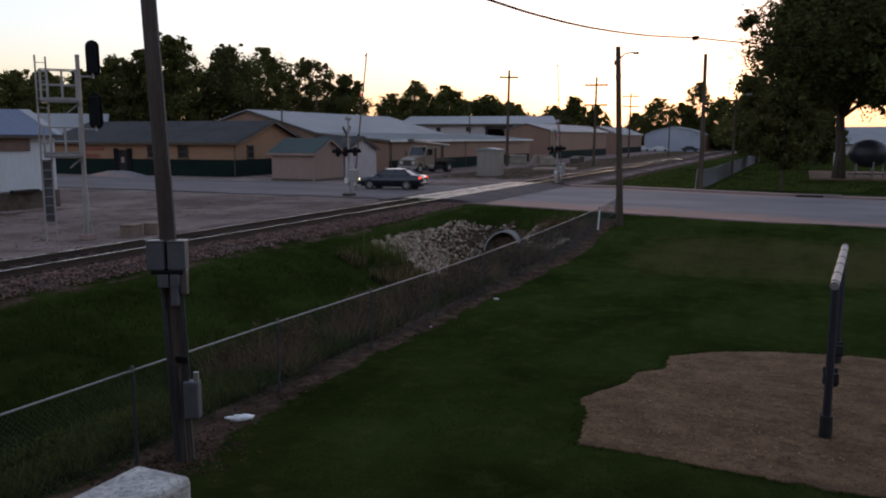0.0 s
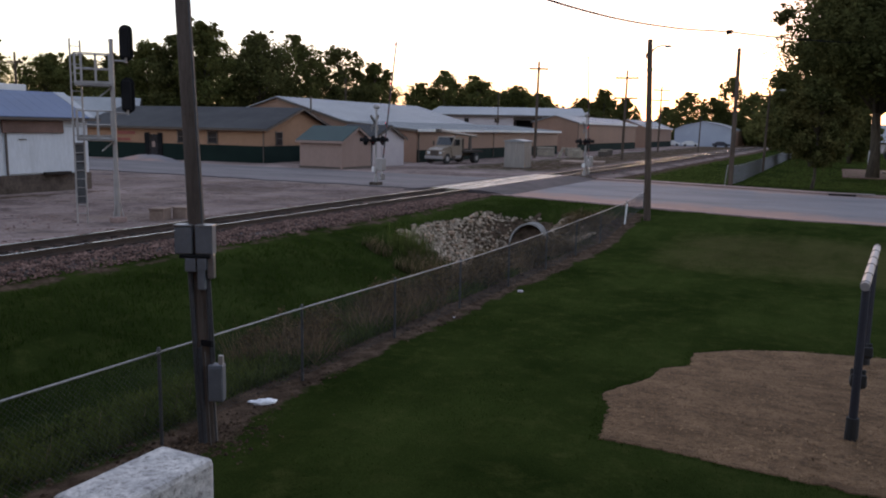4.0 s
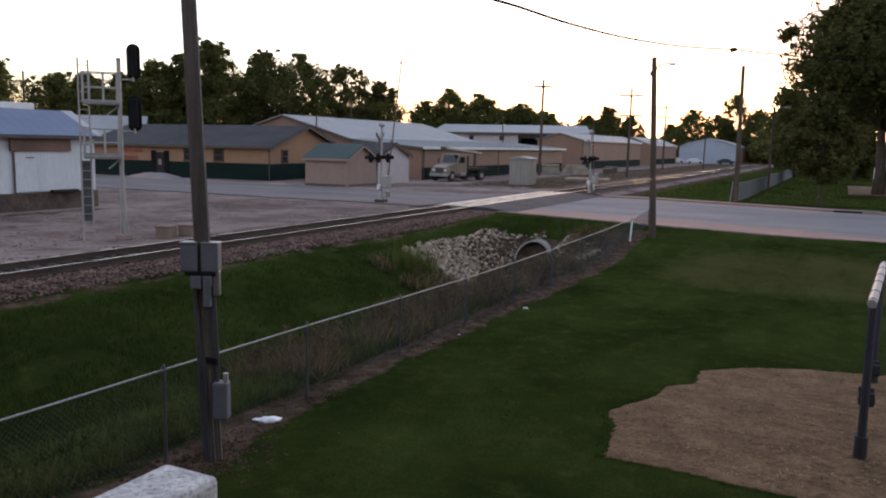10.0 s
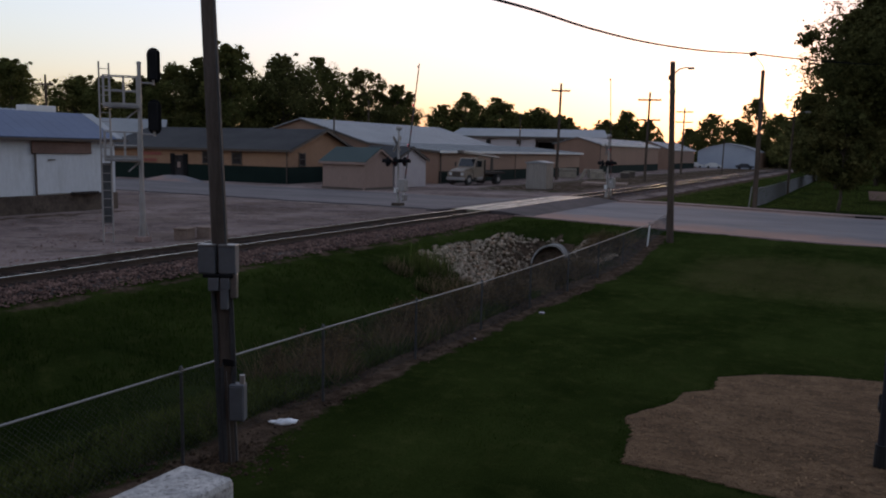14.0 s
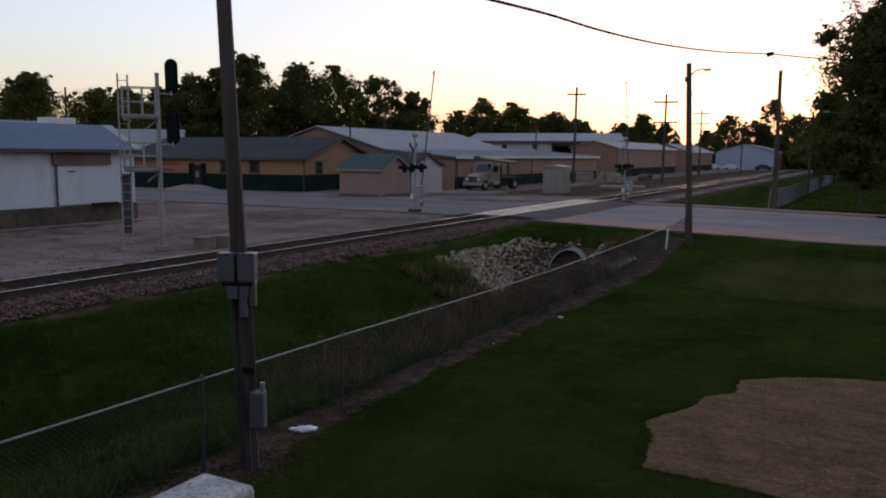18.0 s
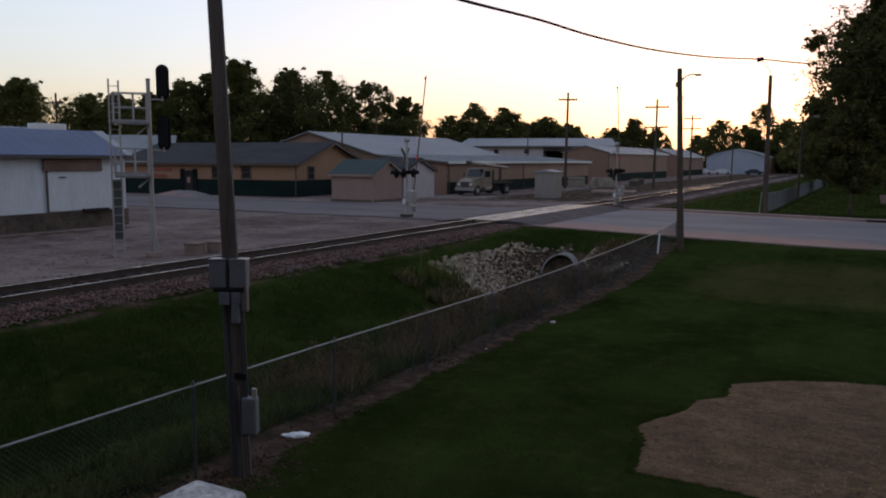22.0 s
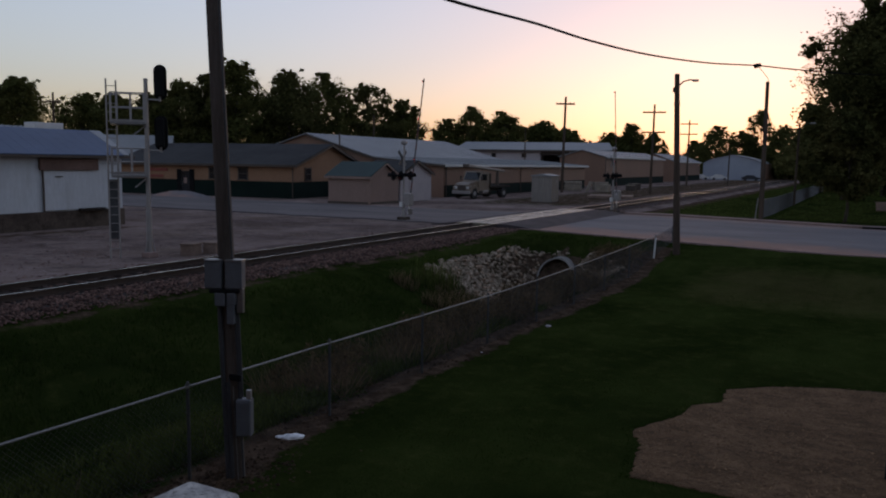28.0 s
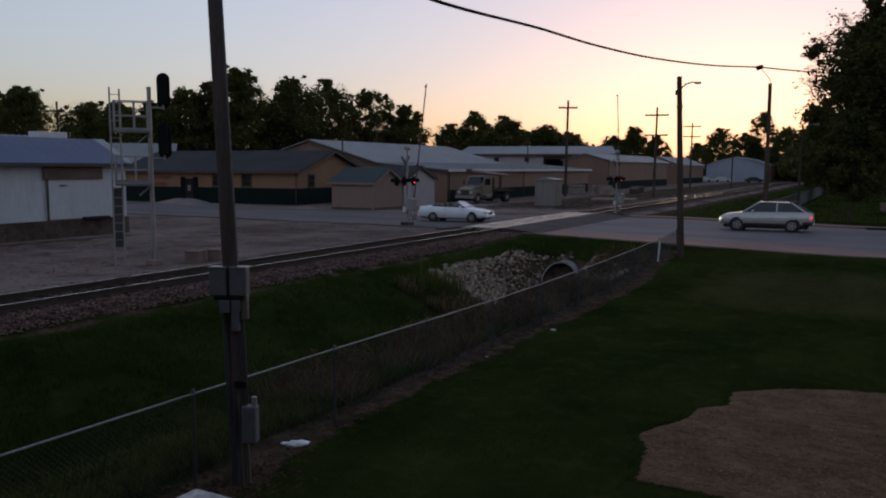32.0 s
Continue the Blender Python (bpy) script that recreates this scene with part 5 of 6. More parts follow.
def crossing_signal(x, y, turn, arm_tilt, arm_len, label, z=0.0, side=1):
    s = thing("crossing_signal", pose(x, y, z, 0, 0, turn), label, "crossing signal", "signals at the level crossing")
    part("foundation", box(0, 0, 0.08, 0.6, 0.6, 0.2, 0.03), M["found"], s)
    part("mast", rod((0, 0, 0.1), (0, 0, 4.55), 0.068, 0.06, 12), M["silver"], s)
    part("mast_base", rod((0, 0, 0.15), (0, 0, 0.6), 0.16, 0.1, 12), M["silver"], s)
    bm = bmesh.new()
    bmesh.ops.create_uvsphere(bm, u_segments=14, v_segments=8, radius=0.2)
    for vv in bm.verts:
        vv.co = Vector((vv.co.x, vv.co.y, max(vv.co.z, -0.12) + 4.68))
    part("bell", bm, M["silver"], s, "round grey warning bell", smooth=True)
    for a in (45, -45):
        bd = part("crossbuck_board", box(0, 0, 0, 1.22, 0.03, 0.2, 0.005), M["galv"], s, "grey-backed crossbuck board")
        bd.matrix_basis = pose(0, -0.1 if a > 0 else -0.135, 3.75, 0, a, 0)
        part("bar", box(-0.3, -0.02, 0, 0.42, 0.012, 0.1), M["black"], bd)
        part("bar", box(0.3, -0.02, 0, 0.42, 0.012, 0.1), M["black"], bd)
    part("light_arm", rod((-1.05, 0, 2.68), (1.05, 0, 2.68), 0.035, None, 8), M["black"], s)
    for sx in (-1.0, 1.0):
        for face in (-1, 1):
            x0 = sx * (1.0 if face < 0 else 0.55)
            disc = part("light_target", rod((x0, face * 0.12, 2.68), (x0, face * 0.14, 2.68), 0.29, None, 20), M["black"], s, "round black light background")
            part("housing", rod((x0, face * 0.0, 2.68), (x0, face * 0.12, 2.68), 0.15, 0.17, 14), M["black"], disc)
            bm = bmesh.new()
            n = 14
            a0 = [bm.verts.new((x0 + 0.17 * math.cos(k * 3.9 / n - 0.38), face * 0.14, 2.68 + 0.17 * math.sin(k * 3.9 / n - 0.38))) for k in range(n + 1)]
            a1 = [bm.verts.new((x0 + 0.17 * math.cos(k * 3.9 / n - 0.38), face * 0.45, 2.68 + 0.17 * math.sin(k * 3.9 / n - 0.38))) for k in range(n + 1)]
            for k in range(n):
                bm.faces.new((a0[k], a0[k + 1], a1[k + 1], a1[k]))
            part("hood", bm, M["black"], disc)
            ln = part("lens", rod((0, face * 0.012, 0), (0, face * 0.02, 0), 0.12, None, 16), RED, s, "red flashing lens")
            # Added black backing hides the glowing face while the lens is turned away.
            part("reflector", rod((0, -face * 0.004, 0), (0, face * 0.01, 0), 0.15, None, 16), M["black"], ln)
            ln.matrix_basis = pose(x0, face * 0.18, 2.68)
            FLASHERS.append((ln, sx > 0, x0, face * 0.18, 2.68))
    mech = part("gate_mechanism", box(0.0, 0.34, 1.25, 0.5, 0.42, 0.75, 0.04), M["silver"], s, "grey gate drive box")
    part("mechanism_door", box(0.0, 0.565, 1.25, 0.42, 0.02, 0.64, 0.005), M["silver"], mech)
    part("junction_box", box(0.22, -0.02, 0.95, 0.24, 0.2, 0.3, 0.02), M["white_trim"], s)
    # raised gate arm with red and white bands, both in dark backlit tones
    pivot = Vector((side * 0.2, 0.34, 1.35))
    arm = part("gate_arm", bmesh.new(), M["white_trim"], s, "raised red and white gate arm, bands darkened as if backlit")
    bm = box(0, 0, -0.45, 0.12, 0.05, 1.1, 0.01)
    bm.to_mesh(arm.data)
    bm.free()
    arm.matrix_basis = Matrix.Translation(pivot) @ pose(0, 0, 0, 0, arm_tilt, 0)
    n = int(arm_len / 0.41)
    for k in range(n):
        w = 0.12 * (1 - 0.35 * k / n)
        # White bands take dark post grey, so the arm looks backlit.
        part("band", box(0, 0, 0.1 + 0.41 * (k + 0.5), w, 0.035, 0.405), M["arm_red"] if k % 2 else M["post"], arm)
    for f in (0.32, 0.66, 0.985):
        lamp = part("arm_lamp", rod((0.05, -0.05, arm_len * f), (0.05, 0.05, arm_len * f), 0.05, None, 10), M["black"], arm)
        ln = part("arm_lens", rod((0, -0.02, 0), (0, -0.008, 0), 0.05, None, 12), RED, arm, "small red gate arm lamp")
        # Same black backing, hiding the arm lamp's glow when off.
        part("reflector", rod((0, -0.006, 0), (0, 0.006, 0), 0.06, None, 12), M["black"], ln)
        ln.matrix_basis = pose(0.05, -0.058, arm_len * f)
        FLASHERS.append((ln, f != 0.32, 0.05, -0.058, arm_len * f))
    for k in range(3):
        part("counterweight", box(pivot.x - 0.07 * 0, pivot.y, pivot.z - 0.75 - 0.12 * k, 0.5, 0.09, 0.1, 0.01), M["galv"], s)
    return s


crossing_signal(-25.05, 41.5, -90, -12, 7.4, "silver level-crossing signal with raised gate and flashing lights beside the street", side=-1)
crossing_signal(-16.9, 58.2, -90, 10, 7.6, "silver level-crossing signal with an upright gate on the far side")


# ---- signal house, yard things ----
def yard():
    h = thing("signal_house", pose(-26.9, 70.3, 0, 0, 0, 4), "aluminium equipment house beside the crossing, its roof whitened for a glint", "equipment house")
    part("body", box(0, 0, 1.15, 1.95, 2.3, 2.5, 0.03), M["house_metal"], h)
    # White roof metal stands in for a glint on the roof.
    part("roof", prism([(-1.08, 2.38), (1.08, 2.38), (1.08, 2.44), (0, 2.62), (-1.08, 2.44)], "y", -1.3, 1.3), M["white_roof"], h)
    part("door", box(-0.3, -1.17, 1.15, 0.85, 0.05, 2.0, 0.01), M["house_metal"], h)
    part("skid", box(0, 0, -0.06, 2.1, 2.4, 0.14), M["found"], h)
    part("vent", box(0.99, 0.3, 1.9, 0.04, 0.4, 0.3), M["silver"], h)

    t = thing("flatbed_truck", pose(-35.6, 70.1, 0, 0, 0, -100), "cream conventional-cab truck with a flatbed and folded boom", "truck")
    cream = M["cream"]
    cab = part("cab", prism([(-1.5, 0.75), (-3.2, 0.75), (-3.2, 2.55), (-2.95, 2.68), (-2.0, 2.68), (-1.5, 1.75)], "y", -1.05, 1.05), cream, t, "cream painted cab")
    part("hood", prism([(0.0, 0.7), (-1.52, 0.7), (-1.52, 1.72), (-0.3, 1.52), (0.0, 1.35)], "y", -0.85, 0.85), cream, t)
    part("grille", box(0.02, 0, 1.05, 0.06, 0.95, 0.55, 0.02), M["trim"], t)
    part("bumper", box(0.12, 0, 0.62, 0.2, 2.2, 0.3, 0.04), M["silver"], t)
    for sy in (-1, 1):
        part("headlight", box(0.02, sy * 0.72, 1.08, 0.08, 0.28, 0.24, 0.03), M["white_trim"], t)
        bm = prism([(0.0, 0.6), (0.0, 1.15), (-0.25, 1.3), (-1.0, 1.3), (-1.3, 1.1), (-1.35, 0.6), (-1.1, 0.6), (-1.05, 0.9), (-0.85, 1.05), (-0.55, 1.05), (-0.3, 0.9), (-0.25, 0.6)], "y", min(sy * 0.84, sy * 1.12), max(sy * 0.84, sy * 1.12))
        part("fender", bm, cream, t)
        part("side_window", box(-2.35, sy * 1.06, 2.1, 0.9, 0.03, 0.62, 0.02), M["glass"], cab)
        part("mirror", box(-1.55, sy * 1.3, 2.0, 0.08, 0.2, 0.45, 0.02), M["trim"], cab)
        part("fuel_tank", rod((-2.1, sy * 0.8, 0.7), (-3.1, sy * 0.8, 0.7), 0.28, None, 12), M["silver"], t)
    ws = part("windscreen", box(0, 0, 0, 0.04, 1.8, 0.85, 0.01), M["glass"], cab)
    ws.matrix_basis = pose(-1.73, 0, 2.2, 0, -28, 0)
    part("frame", box(-4.0, 0, 0.85, 5.4, 0.9, 0.25), M["trim"], t)
    part("flatbed", box(-5.1, 0, 1.18, 3.7, 2.3, 0.2, 0.02), M["tie"], t, "dark timber flatbed deck")
    part("headboard", box(-3.38, 0, 1.85, 0.1, 2.3, 1.3, 0.02), M["trim"], t)
    boom = part("boom", rod((-0.5, 0.1, 3.25), (-7.2, 0.1, 2.7), 0.2, 0.14, 6), cream, t, "pale folded crane boom")
    part("boom_head", box(-0.5, 0.1, 3.25, 0.5, 0.45, 0.32, 0.04), M["trim"], boom)
    part("boom_post", rod((-6.0, 0.1, 1.2), (-6.0, 0.1, 2.75), 0.2, 0.14, 8), M["trim"], t)
    part("boom_rest", rod((-3.3, 0.1, 2.4), (-3.3, 0.1, 2.95), 0.06, None, 8), M["trim"], t)
    for x, w in ((-0.65, 0.28), (-5.6, 0.55)):
        for sy in (-1, 1):
            wh = part("wheel", rod((x, sy * 0.98 - w / 2, 0.5), (x, sy * 0.98 + w / 2, 0.5), 0.5, None, 20), M["rubber"], t)
            part("rim", rod((x, sy * (0.98 + w / 2) - 0.02, 0.5), (x, sy * (0.98 + w / 2) + 0.02, 0.5), 0.27, 0.2, 14), M["silver"], wh)

    # lumber stack, pad and clutter along the row
    st = thing("lumber_stack", pose(-34.9, 101.5, 0, 0, 0, 20), "stack of pale pallets and boards in the yard", "lumber")
    for k in range(6):
        part("pallet", box(0.05 * math.sin(k * 2), 0, 0.1 + 0.22 * k, 2.3, 1.4, 0.16, 0.01), M["board"], st)
    for k in range(3):
        part("board", box(1.9 + 0.15 * k, 0.2, 0.6, 0.1, 1.2, 1.5, 0.01, Matrix.Rotation(radians(24), 4, "Y")), M["board"], st)
    pad = thing("concrete_pad", pose(-24.6, 84.0, 0, 0, 0, 12), "low pale concrete slab beside the track", "slab")
    part("slab", box(0, 0, 0.12, 4.6, 4.4, 0.3, 0.03), M["tan_concrete"], pad)
    for k, (x, y, s) in enumerate(((-31.5, 104.0, 1.0), (-30.0, 112.0, 0.8), (-33.8, 110.0, 1.2), (-31.0, 118.0, 0.9))):
        b = thing("equipment_crate", pose(x, y, 0, 0, 0, 17 * k), "dark crate of stored equipment in the yard", "crate")
        part("body", box(0, 0, 0.4 * s, 1.6 * s, 1.2 * s, 0.9 * s, 0.03), M["trim"] if k % 2 else M["board"], b)
        part("lid", box(0, 0, 0.88 * s, 1.7 * s, 1.3 * s, 0.08, 0.01), M["board"], b)
    for x, y, turn, paint, text in ((-40.5, 222.0, 8, "white_trim", "distant pale car parked before the hall"), (-35.5, 221.0, 12, "white_trim", "distant pale car parked before the hall"), (-27.6, 220.5, 15, "navy", "distant dark car parked beside the hall")):
        c = thing("parked_car", pose(x, y, 0, 0, 0, turn), text, "car")
        part("body", prism([(-2.2, 0.3), (2.2, 0.3), (2.25, 0.75), (1.2, 0.95), (0.6, 1.4), (-1.0, 1.42), (-1.7, 0.98), (-2.2, 0.9)], "y", -0.85, 0.85), M[paint], c)
        for wx in (-1.35, 1.35):
            for sy in (-0.8, 0.8):
                part("wheel", rod((wx, sy - 0.1, 0.3), (wx, sy + 0.1, 0.3), 0.32, None, 12), M["rubber"], c)
    bm = bmesh.new()
    n = 26
    ring0 = None
    for f, z in ((1.0, -0.05), (0.75, 0.2), (0.4, 0.42), (0.1, 0.5)):
        ring = [bm.verts.new((4.2 * f * math.cos(k * math.tau / n) * (1 + 0.12 * math.sin(3 * k)), 1.8 * f * math.sin(k * math.tau / n), z + 0.05 * math.sin(5 * k * f))) for k in range(n)]
        if ring0:
            for k in range(n):
                bm.faces.new((ring0[k], ring0[(k + 1) % n], ring[(k + 1) % n], ring[k]))
        ring0 = ring
    bm.faces.new(ring0)
    g = mesh_ob("dirt_mound", bm, M["concrete_road"], True)
    g.matrix_world = pose(-58.0, 54.9, -0.03, 0, 0, -10)
    tagged(g, "low pale mound of dirt before the office", "mound")

    # far park: house, climber, post
    ph = gable_house("house", pose(6.8, 196.0, 0), 20.0, 14.0, 2.5, 6.0, "pale_wall", "white_roof", "white house with a grey metal roof beyond the park trees", over=0.6)
    cl = thing("play_climber", pose(5.2, 79.0, 0), "dark blue domed play climber on red-brown mulch", "play climber")
    bm = bmesh.new()
    bmesh.ops.create_uvsphere(bm, u_segments=16, v_segments=8, radius=1.5)
    for vv in bm.verts:
        vv.co = Vector((vv.co.x * 1.1, vv.co.y, vv.co.z * 0.85 + 2.2))
    part("dome", bm, M["navy"], cl, smooth=True)
    for k in range(5):
        a = k * math.tau / 5
        part("leg", rod((1.2 * math.cos(a), 1.2 * math.sin(a), 0), (1.1 * math.cos(a), 1.1 * math.sin(a), 2.0), 0.07, None, 8), M["galv"], cl)
    part("bench", box(0, -0.5, 0.45, 3.2, 1.2, 0.12, 0.02), M["trim"], cl)
    mb = mesh_ob("mulch_bed", box(4.6, 86.0, -0.035, 8.0, 20.0, 0.1, 0.02), M["mulch_red"])
    tagged(mb, "far bed of red-brown mulch under the park trees", "mulch", kind="structure")
    po = thing("park_post", pose(3.0, 94.5, 0), "slim white post at the park mulch", "post")
    part("shaft", rod((0, 0, -0.1), (0, 0, 2.0), 0.06, None, 8), M["white_trim"], po)


yard()


# ---- culvert and riprap ----
def culvert():
    c = thing("culvert", pose(-12.6, 34.4, -2.23), "round concrete culvert mouth in the rubble bank", "culvert")
    bm = bmesh.new()
    n = 28
    ri, ro, y1 = 0.79, 0.87, 4.2
    bore = bmesh.new()
    for k in range(n):
        a, b = k * math.tau / n, (k + 1) * math.tau / n
        f = lambda r, t, y: bm.verts.new((r * math.cos(t), y, 0.55 + r * math.sin(t)))
        top = lambda t: 0.4 - 0.4 * (1 - math.sin(t))
        bm.faces.new((f(ri, a, top(a)), f(ri, b, top(b)), f(ro, b, top(b)), f(ro, a, top(a))))
        bm.faces.new((f(ro, a, top(a)), f(ro, b, top(b)), f(ro, b, y1), f(ro, a, y1)))
        bore.faces.new([bore.verts.new(v.co) for v in (f(ri, b, top(b)), f(ri, a, top(a)), f(ri, a, y1), f(ri, b, y1))])
    bmesh.ops.remove_doubles(bm, verts=bm.verts[:], dist=0.001)
    part("pipe", bm, M["concrete_pipe"], c, smooth=False)
    bmesh.ops.remove_doubles(bore, verts=bore.verts[:], dist=0.001)
    # Dark foundation concrete puts the pipe's shade into its colour.
    part("bore", bore, M["found"], c, "inside of the pipe, coloured dark to read as shade")
    # Dark disc added to stand for the unlit depth of the pipe.
    part("end_wall", rod((0, 3.6, 0.55), (0, 3.66, 0.55), 0.79, None, 24), M["shade_dark"], c)
    rip = thing("riprap", pose(0, 0, 0), "bank of broken pale limestone rubble round the culvert", "riprap", kind="structure")
    rng = random.Random(9)
    meshes = []
    for k in range(7):
        bm = bmesh.new()
        bmesh.ops.create_icosphere(bm, subdivisions=1, radius=1.0)
        sx, sy, sz = rng.uniform(0.8, 1.3), rng.uniform(0.65, 1.0), rng.uniform(0.5, 0.8)
        for vv in bm.verts:
            q = rng.uniform(0.62, 1.3)
            vv.co = Vector((vv.co.x * sx * q, vv.co.y * sy * q, vv.co.z * sz * q))
        me = bpy.data.meshes.new("rock")
        bm.to_mesh(me)
        bm.free()
        me.materials.append(M["rock"])
        meshes.append(me)
    def stony():
        """A place in the rubble outline, clear of the pipe, ragged at the edge."""
        while True:
            x, y = rng.uniform(-15.3, -8.2), rng.uniform(24.5, 35.8)
            e = 0.35 * noise.noise((x * 1.3, y * 1.3, 5))
            if within(RUBBLE, x + e, y + e) and not (abs(x + 12.6) < 0.9 and 31.5 < y < 35.4):
                return x, y
    for made in range(300):
        x, y = stony()
        o = new("rock", meshes[made % 7])
        o.parent = rip
        s = rng.uniform(0.075, 0.16)
        o.matrix_basis = pose(x, y, ground_z(x, y) + s * 0.25, rng.uniform(-25, 25), rng.uniform(-25, 25), rng.uniform(0, 360)) @ Matrix.Diagonal((s, s, s, 1))
    verts, faces = [], []
    while len(faces) < 8 * 2600:
        x, y = stony()
        s, z, a, base = rng.uniform(0.05, 0.13), ground_z(x, y) + 0.02, rng.uniform(0, 6.28), len(verts)
        ca, sa = math.cos(a), math.sin(a)
        for px, py, pz in ((1, 0, 0), (0, 1, 0), (-1, 0, 0), (0, -1, 0), (0, 0, 1), (0, 0, -1)):
            u, v, w = (c * s * rng.uniform(0.6, 1.4) for c in (px, py, pz))
            verts.append((x + ca * u - sa * v, y + sa * u + ca * v, z + 0.8 * w))
        for t in ((0, 1, 4), (1, 2, 4), (2, 3, 4), (3, 0, 4), (1, 0, 5), (2, 1, 5), (3, 2, 5), (0, 3, 5)):
            faces.append(tuple(base + q for q in t))
    ob = new("rubble", quads_mesh("rubble", verts, faces, M["rubble"]))
    ob.parent = rip
    tagged(ob, "small broken limestone between the rocks", kind="stuff")


culvert()


# ---- boxes on the power pole, wires ----
def pole_boxes():
    p = MAIN_POLE
    z0 = 0.8                     # base of the pole below street level
    u = Vector((0.897, 0.44, 0))  # along the boxes
    ang = math.degrees(math.atan2(u.y, u.x))
    fr = Vector((0.44, -0.897, 0)) * 0.13

    def bx(name, lateral, z, w, d, h, mat, label="", out=1.0):
        o = part(name, box(0, 0, 0, w, d, h, 0.015), M[mat], p, label)
        k = (z + z0) / 11.0
        q = u * lateral + fr * out + Vector((-0.326 * k, -0.202 * k, 0))
        o.matrix_basis = pose(q.x, q.y, z + z0, 0, 0, ang)
        return o
    a = bx("service_box", -0.14, 2.0, 0.225, 0.18, 0.37, "box_grey", "grey electrical box", 0.75)
    part("hood", box(0, 0, 0.19, 0.235, 0.2, 0.025, 0.01), M["galv"], a)
    part("door_seam", box(0, -0.092, 0, 0.21, 0.006, 0.33), M["box_grey"], a)
    b = bx("service_box", 0.13, 2.0, 0.225, 0.18, 0.37, "box_grey", "grey electrical box", 0.75)
    part("hood", box(0, 0, 0.19, 0.235, 0.2, 0.025, 0.01), M["galv"], b)
    part("door_seam", box(0, -0.092, 0, 0.21, 0.006, 0.33), M["box_grey"], b)
    bx("meter_base", -0.06, 1.68, 0.14, 0.16, 0.18, "box_grey", "", 1.0)
    bx("meter_base", 0.09, 1.69, 0.12, 0.16, 0.16, "box_grey", "", 1.0)
    bx("strap", 0.0, 1.79, 0.4, 0.16, 0.05, "black", "", 1.0)
    bx("conduit_body", 0.19, 1.66, 0.09, 0.1, 0.33, "galv", "pale metal conduit body", 0.9)
    bx("conduit_body", 0.07, 1.5, 0.1, 0.1, 0.3, "box_grey", "", 1.2)
    m = bx("lower_box", 0.17, 0.08, 0.2, 0.17, 0.5, "box_grey", "blue-grey steel disconnect box", 0.9)
    part("door", box(0, -0.09, 0, 0.17, 0.015, 0.44), M["box_grey"], m)
    part("hub", box(0.06, 0, 0.31, 0.06, 0.06, 0.12), M["silver"], m)
    for lat, za, zb in ((0.11, -0.75, 1.5), (0.15, 0.36, 1.6), (0.1, 1.9, 9.0), (-0.02, -0.75, 0.6)):
        q = u * lat + fr * 0.8
        la, lb = (za + z0) / 11.0, (zb + z0) / 11.0
        part("conduit", rod((q.x - 0.326 * la, q.y - 0.202 * la, za + z0), (q.x - 0.326 * lb, q.y - 0.202 * lb, zb + z0), 0.014, None, 8), M["post"], p, "thin grey conduit")
    for lat, za, zb, r in ((-0.1, -0.78, 1.75, 0.032), (0.115, 0.3, 1.75, 0.028), (-0.045, -0.78, 0.55, 0.04)):
        q = u * lat + fr * 0.75
        la, lb = (za + z0) / 11.0, (zb + z0) / 11.0
        part("riser", rod((q.x - 0.326 * la, q.y - 0.202 * la, za + z0), (q.x - 0.326 * lb, q.y - 0.202 * lb, zb + z0), r, None, 10), M["dark_steel"], p, "dark steel riser pipe")
    q = u * 0.01 + fr * 1.15
    part("ground_wire", add_tube(bmesh.new(), [(q.x - 0.02, q.y, 0.5 + z0), (q.x, q.y, 0.1 + z0), (q.x + 0.03, q.y, -0.4 + z0), (q.x + 0.05, q.y, -0.78 + z0)], 0.006, 6), M["galv"], p, "thin grey ground wire")
    q = u * 0.0 + fr * 1.0
    part("strap", box(q.x, q.y, 0.62 + z0, 0.24, 0.03, 0.08), M["black"], p)


pole_boxes()


def cable(name, pts, r, label, steps=10):
    bm = bmesh.new()
    P = [Vector(q) for q in pts]
    out = []
    for i in range(len(P) - 1):
        p0, p1, p2, p3 = P[max(i - 1, 0)], P[i], P[i + 1], P[min(i + 2, len(P) - 1)]
        for s in range(steps):
            t = s / steps
            out.append(0.5 * (2 * p1 + (p2 - p0) * t + (2 * p0 - 5 * p1 + 4 * p2 - p3) * t * t + (3 * p1 - p0 - 3 * p2 + p3) * t ** 3))
    out.append(P[-1])
    add_tube(bm, out, r, 6)
    ob = mesh_ob(name, bm, M["black"], True)
    return tagged(ob, label, "cable")


cable("overhead_cable", [(-9.13, 11.9, 7.4), (-10.56, 19.3, 7.95), (-11.17, 27.84, 8.63), (-11.07, 34.26, 8.87), (-10.41, 41.72, 9.18), (-8.89, 49.2, 9.57), (-6.84, 55.08, 9.98), (-5.07, 59.79, 10.18), (-1.72, 67.98, 10.59), (3.09, 75.94, 11.01)], 0.05, "black twisted overhead cable sagging over the lawn")
part("splice", rod((-6.99, 54.98, 9.93), (-6.69, 55.18, 10.03), 0.16, 0.12, 8), M["black"], bpy.data.objects["overhead_cable"])
cable("service_drop", [(-6.84, 55.08, 9.98), (-6.3, 55.5, 9.3), (-6.2, 55.7, 8.95)], 0.02, "thin drop wire from the cable to a pole", 4)


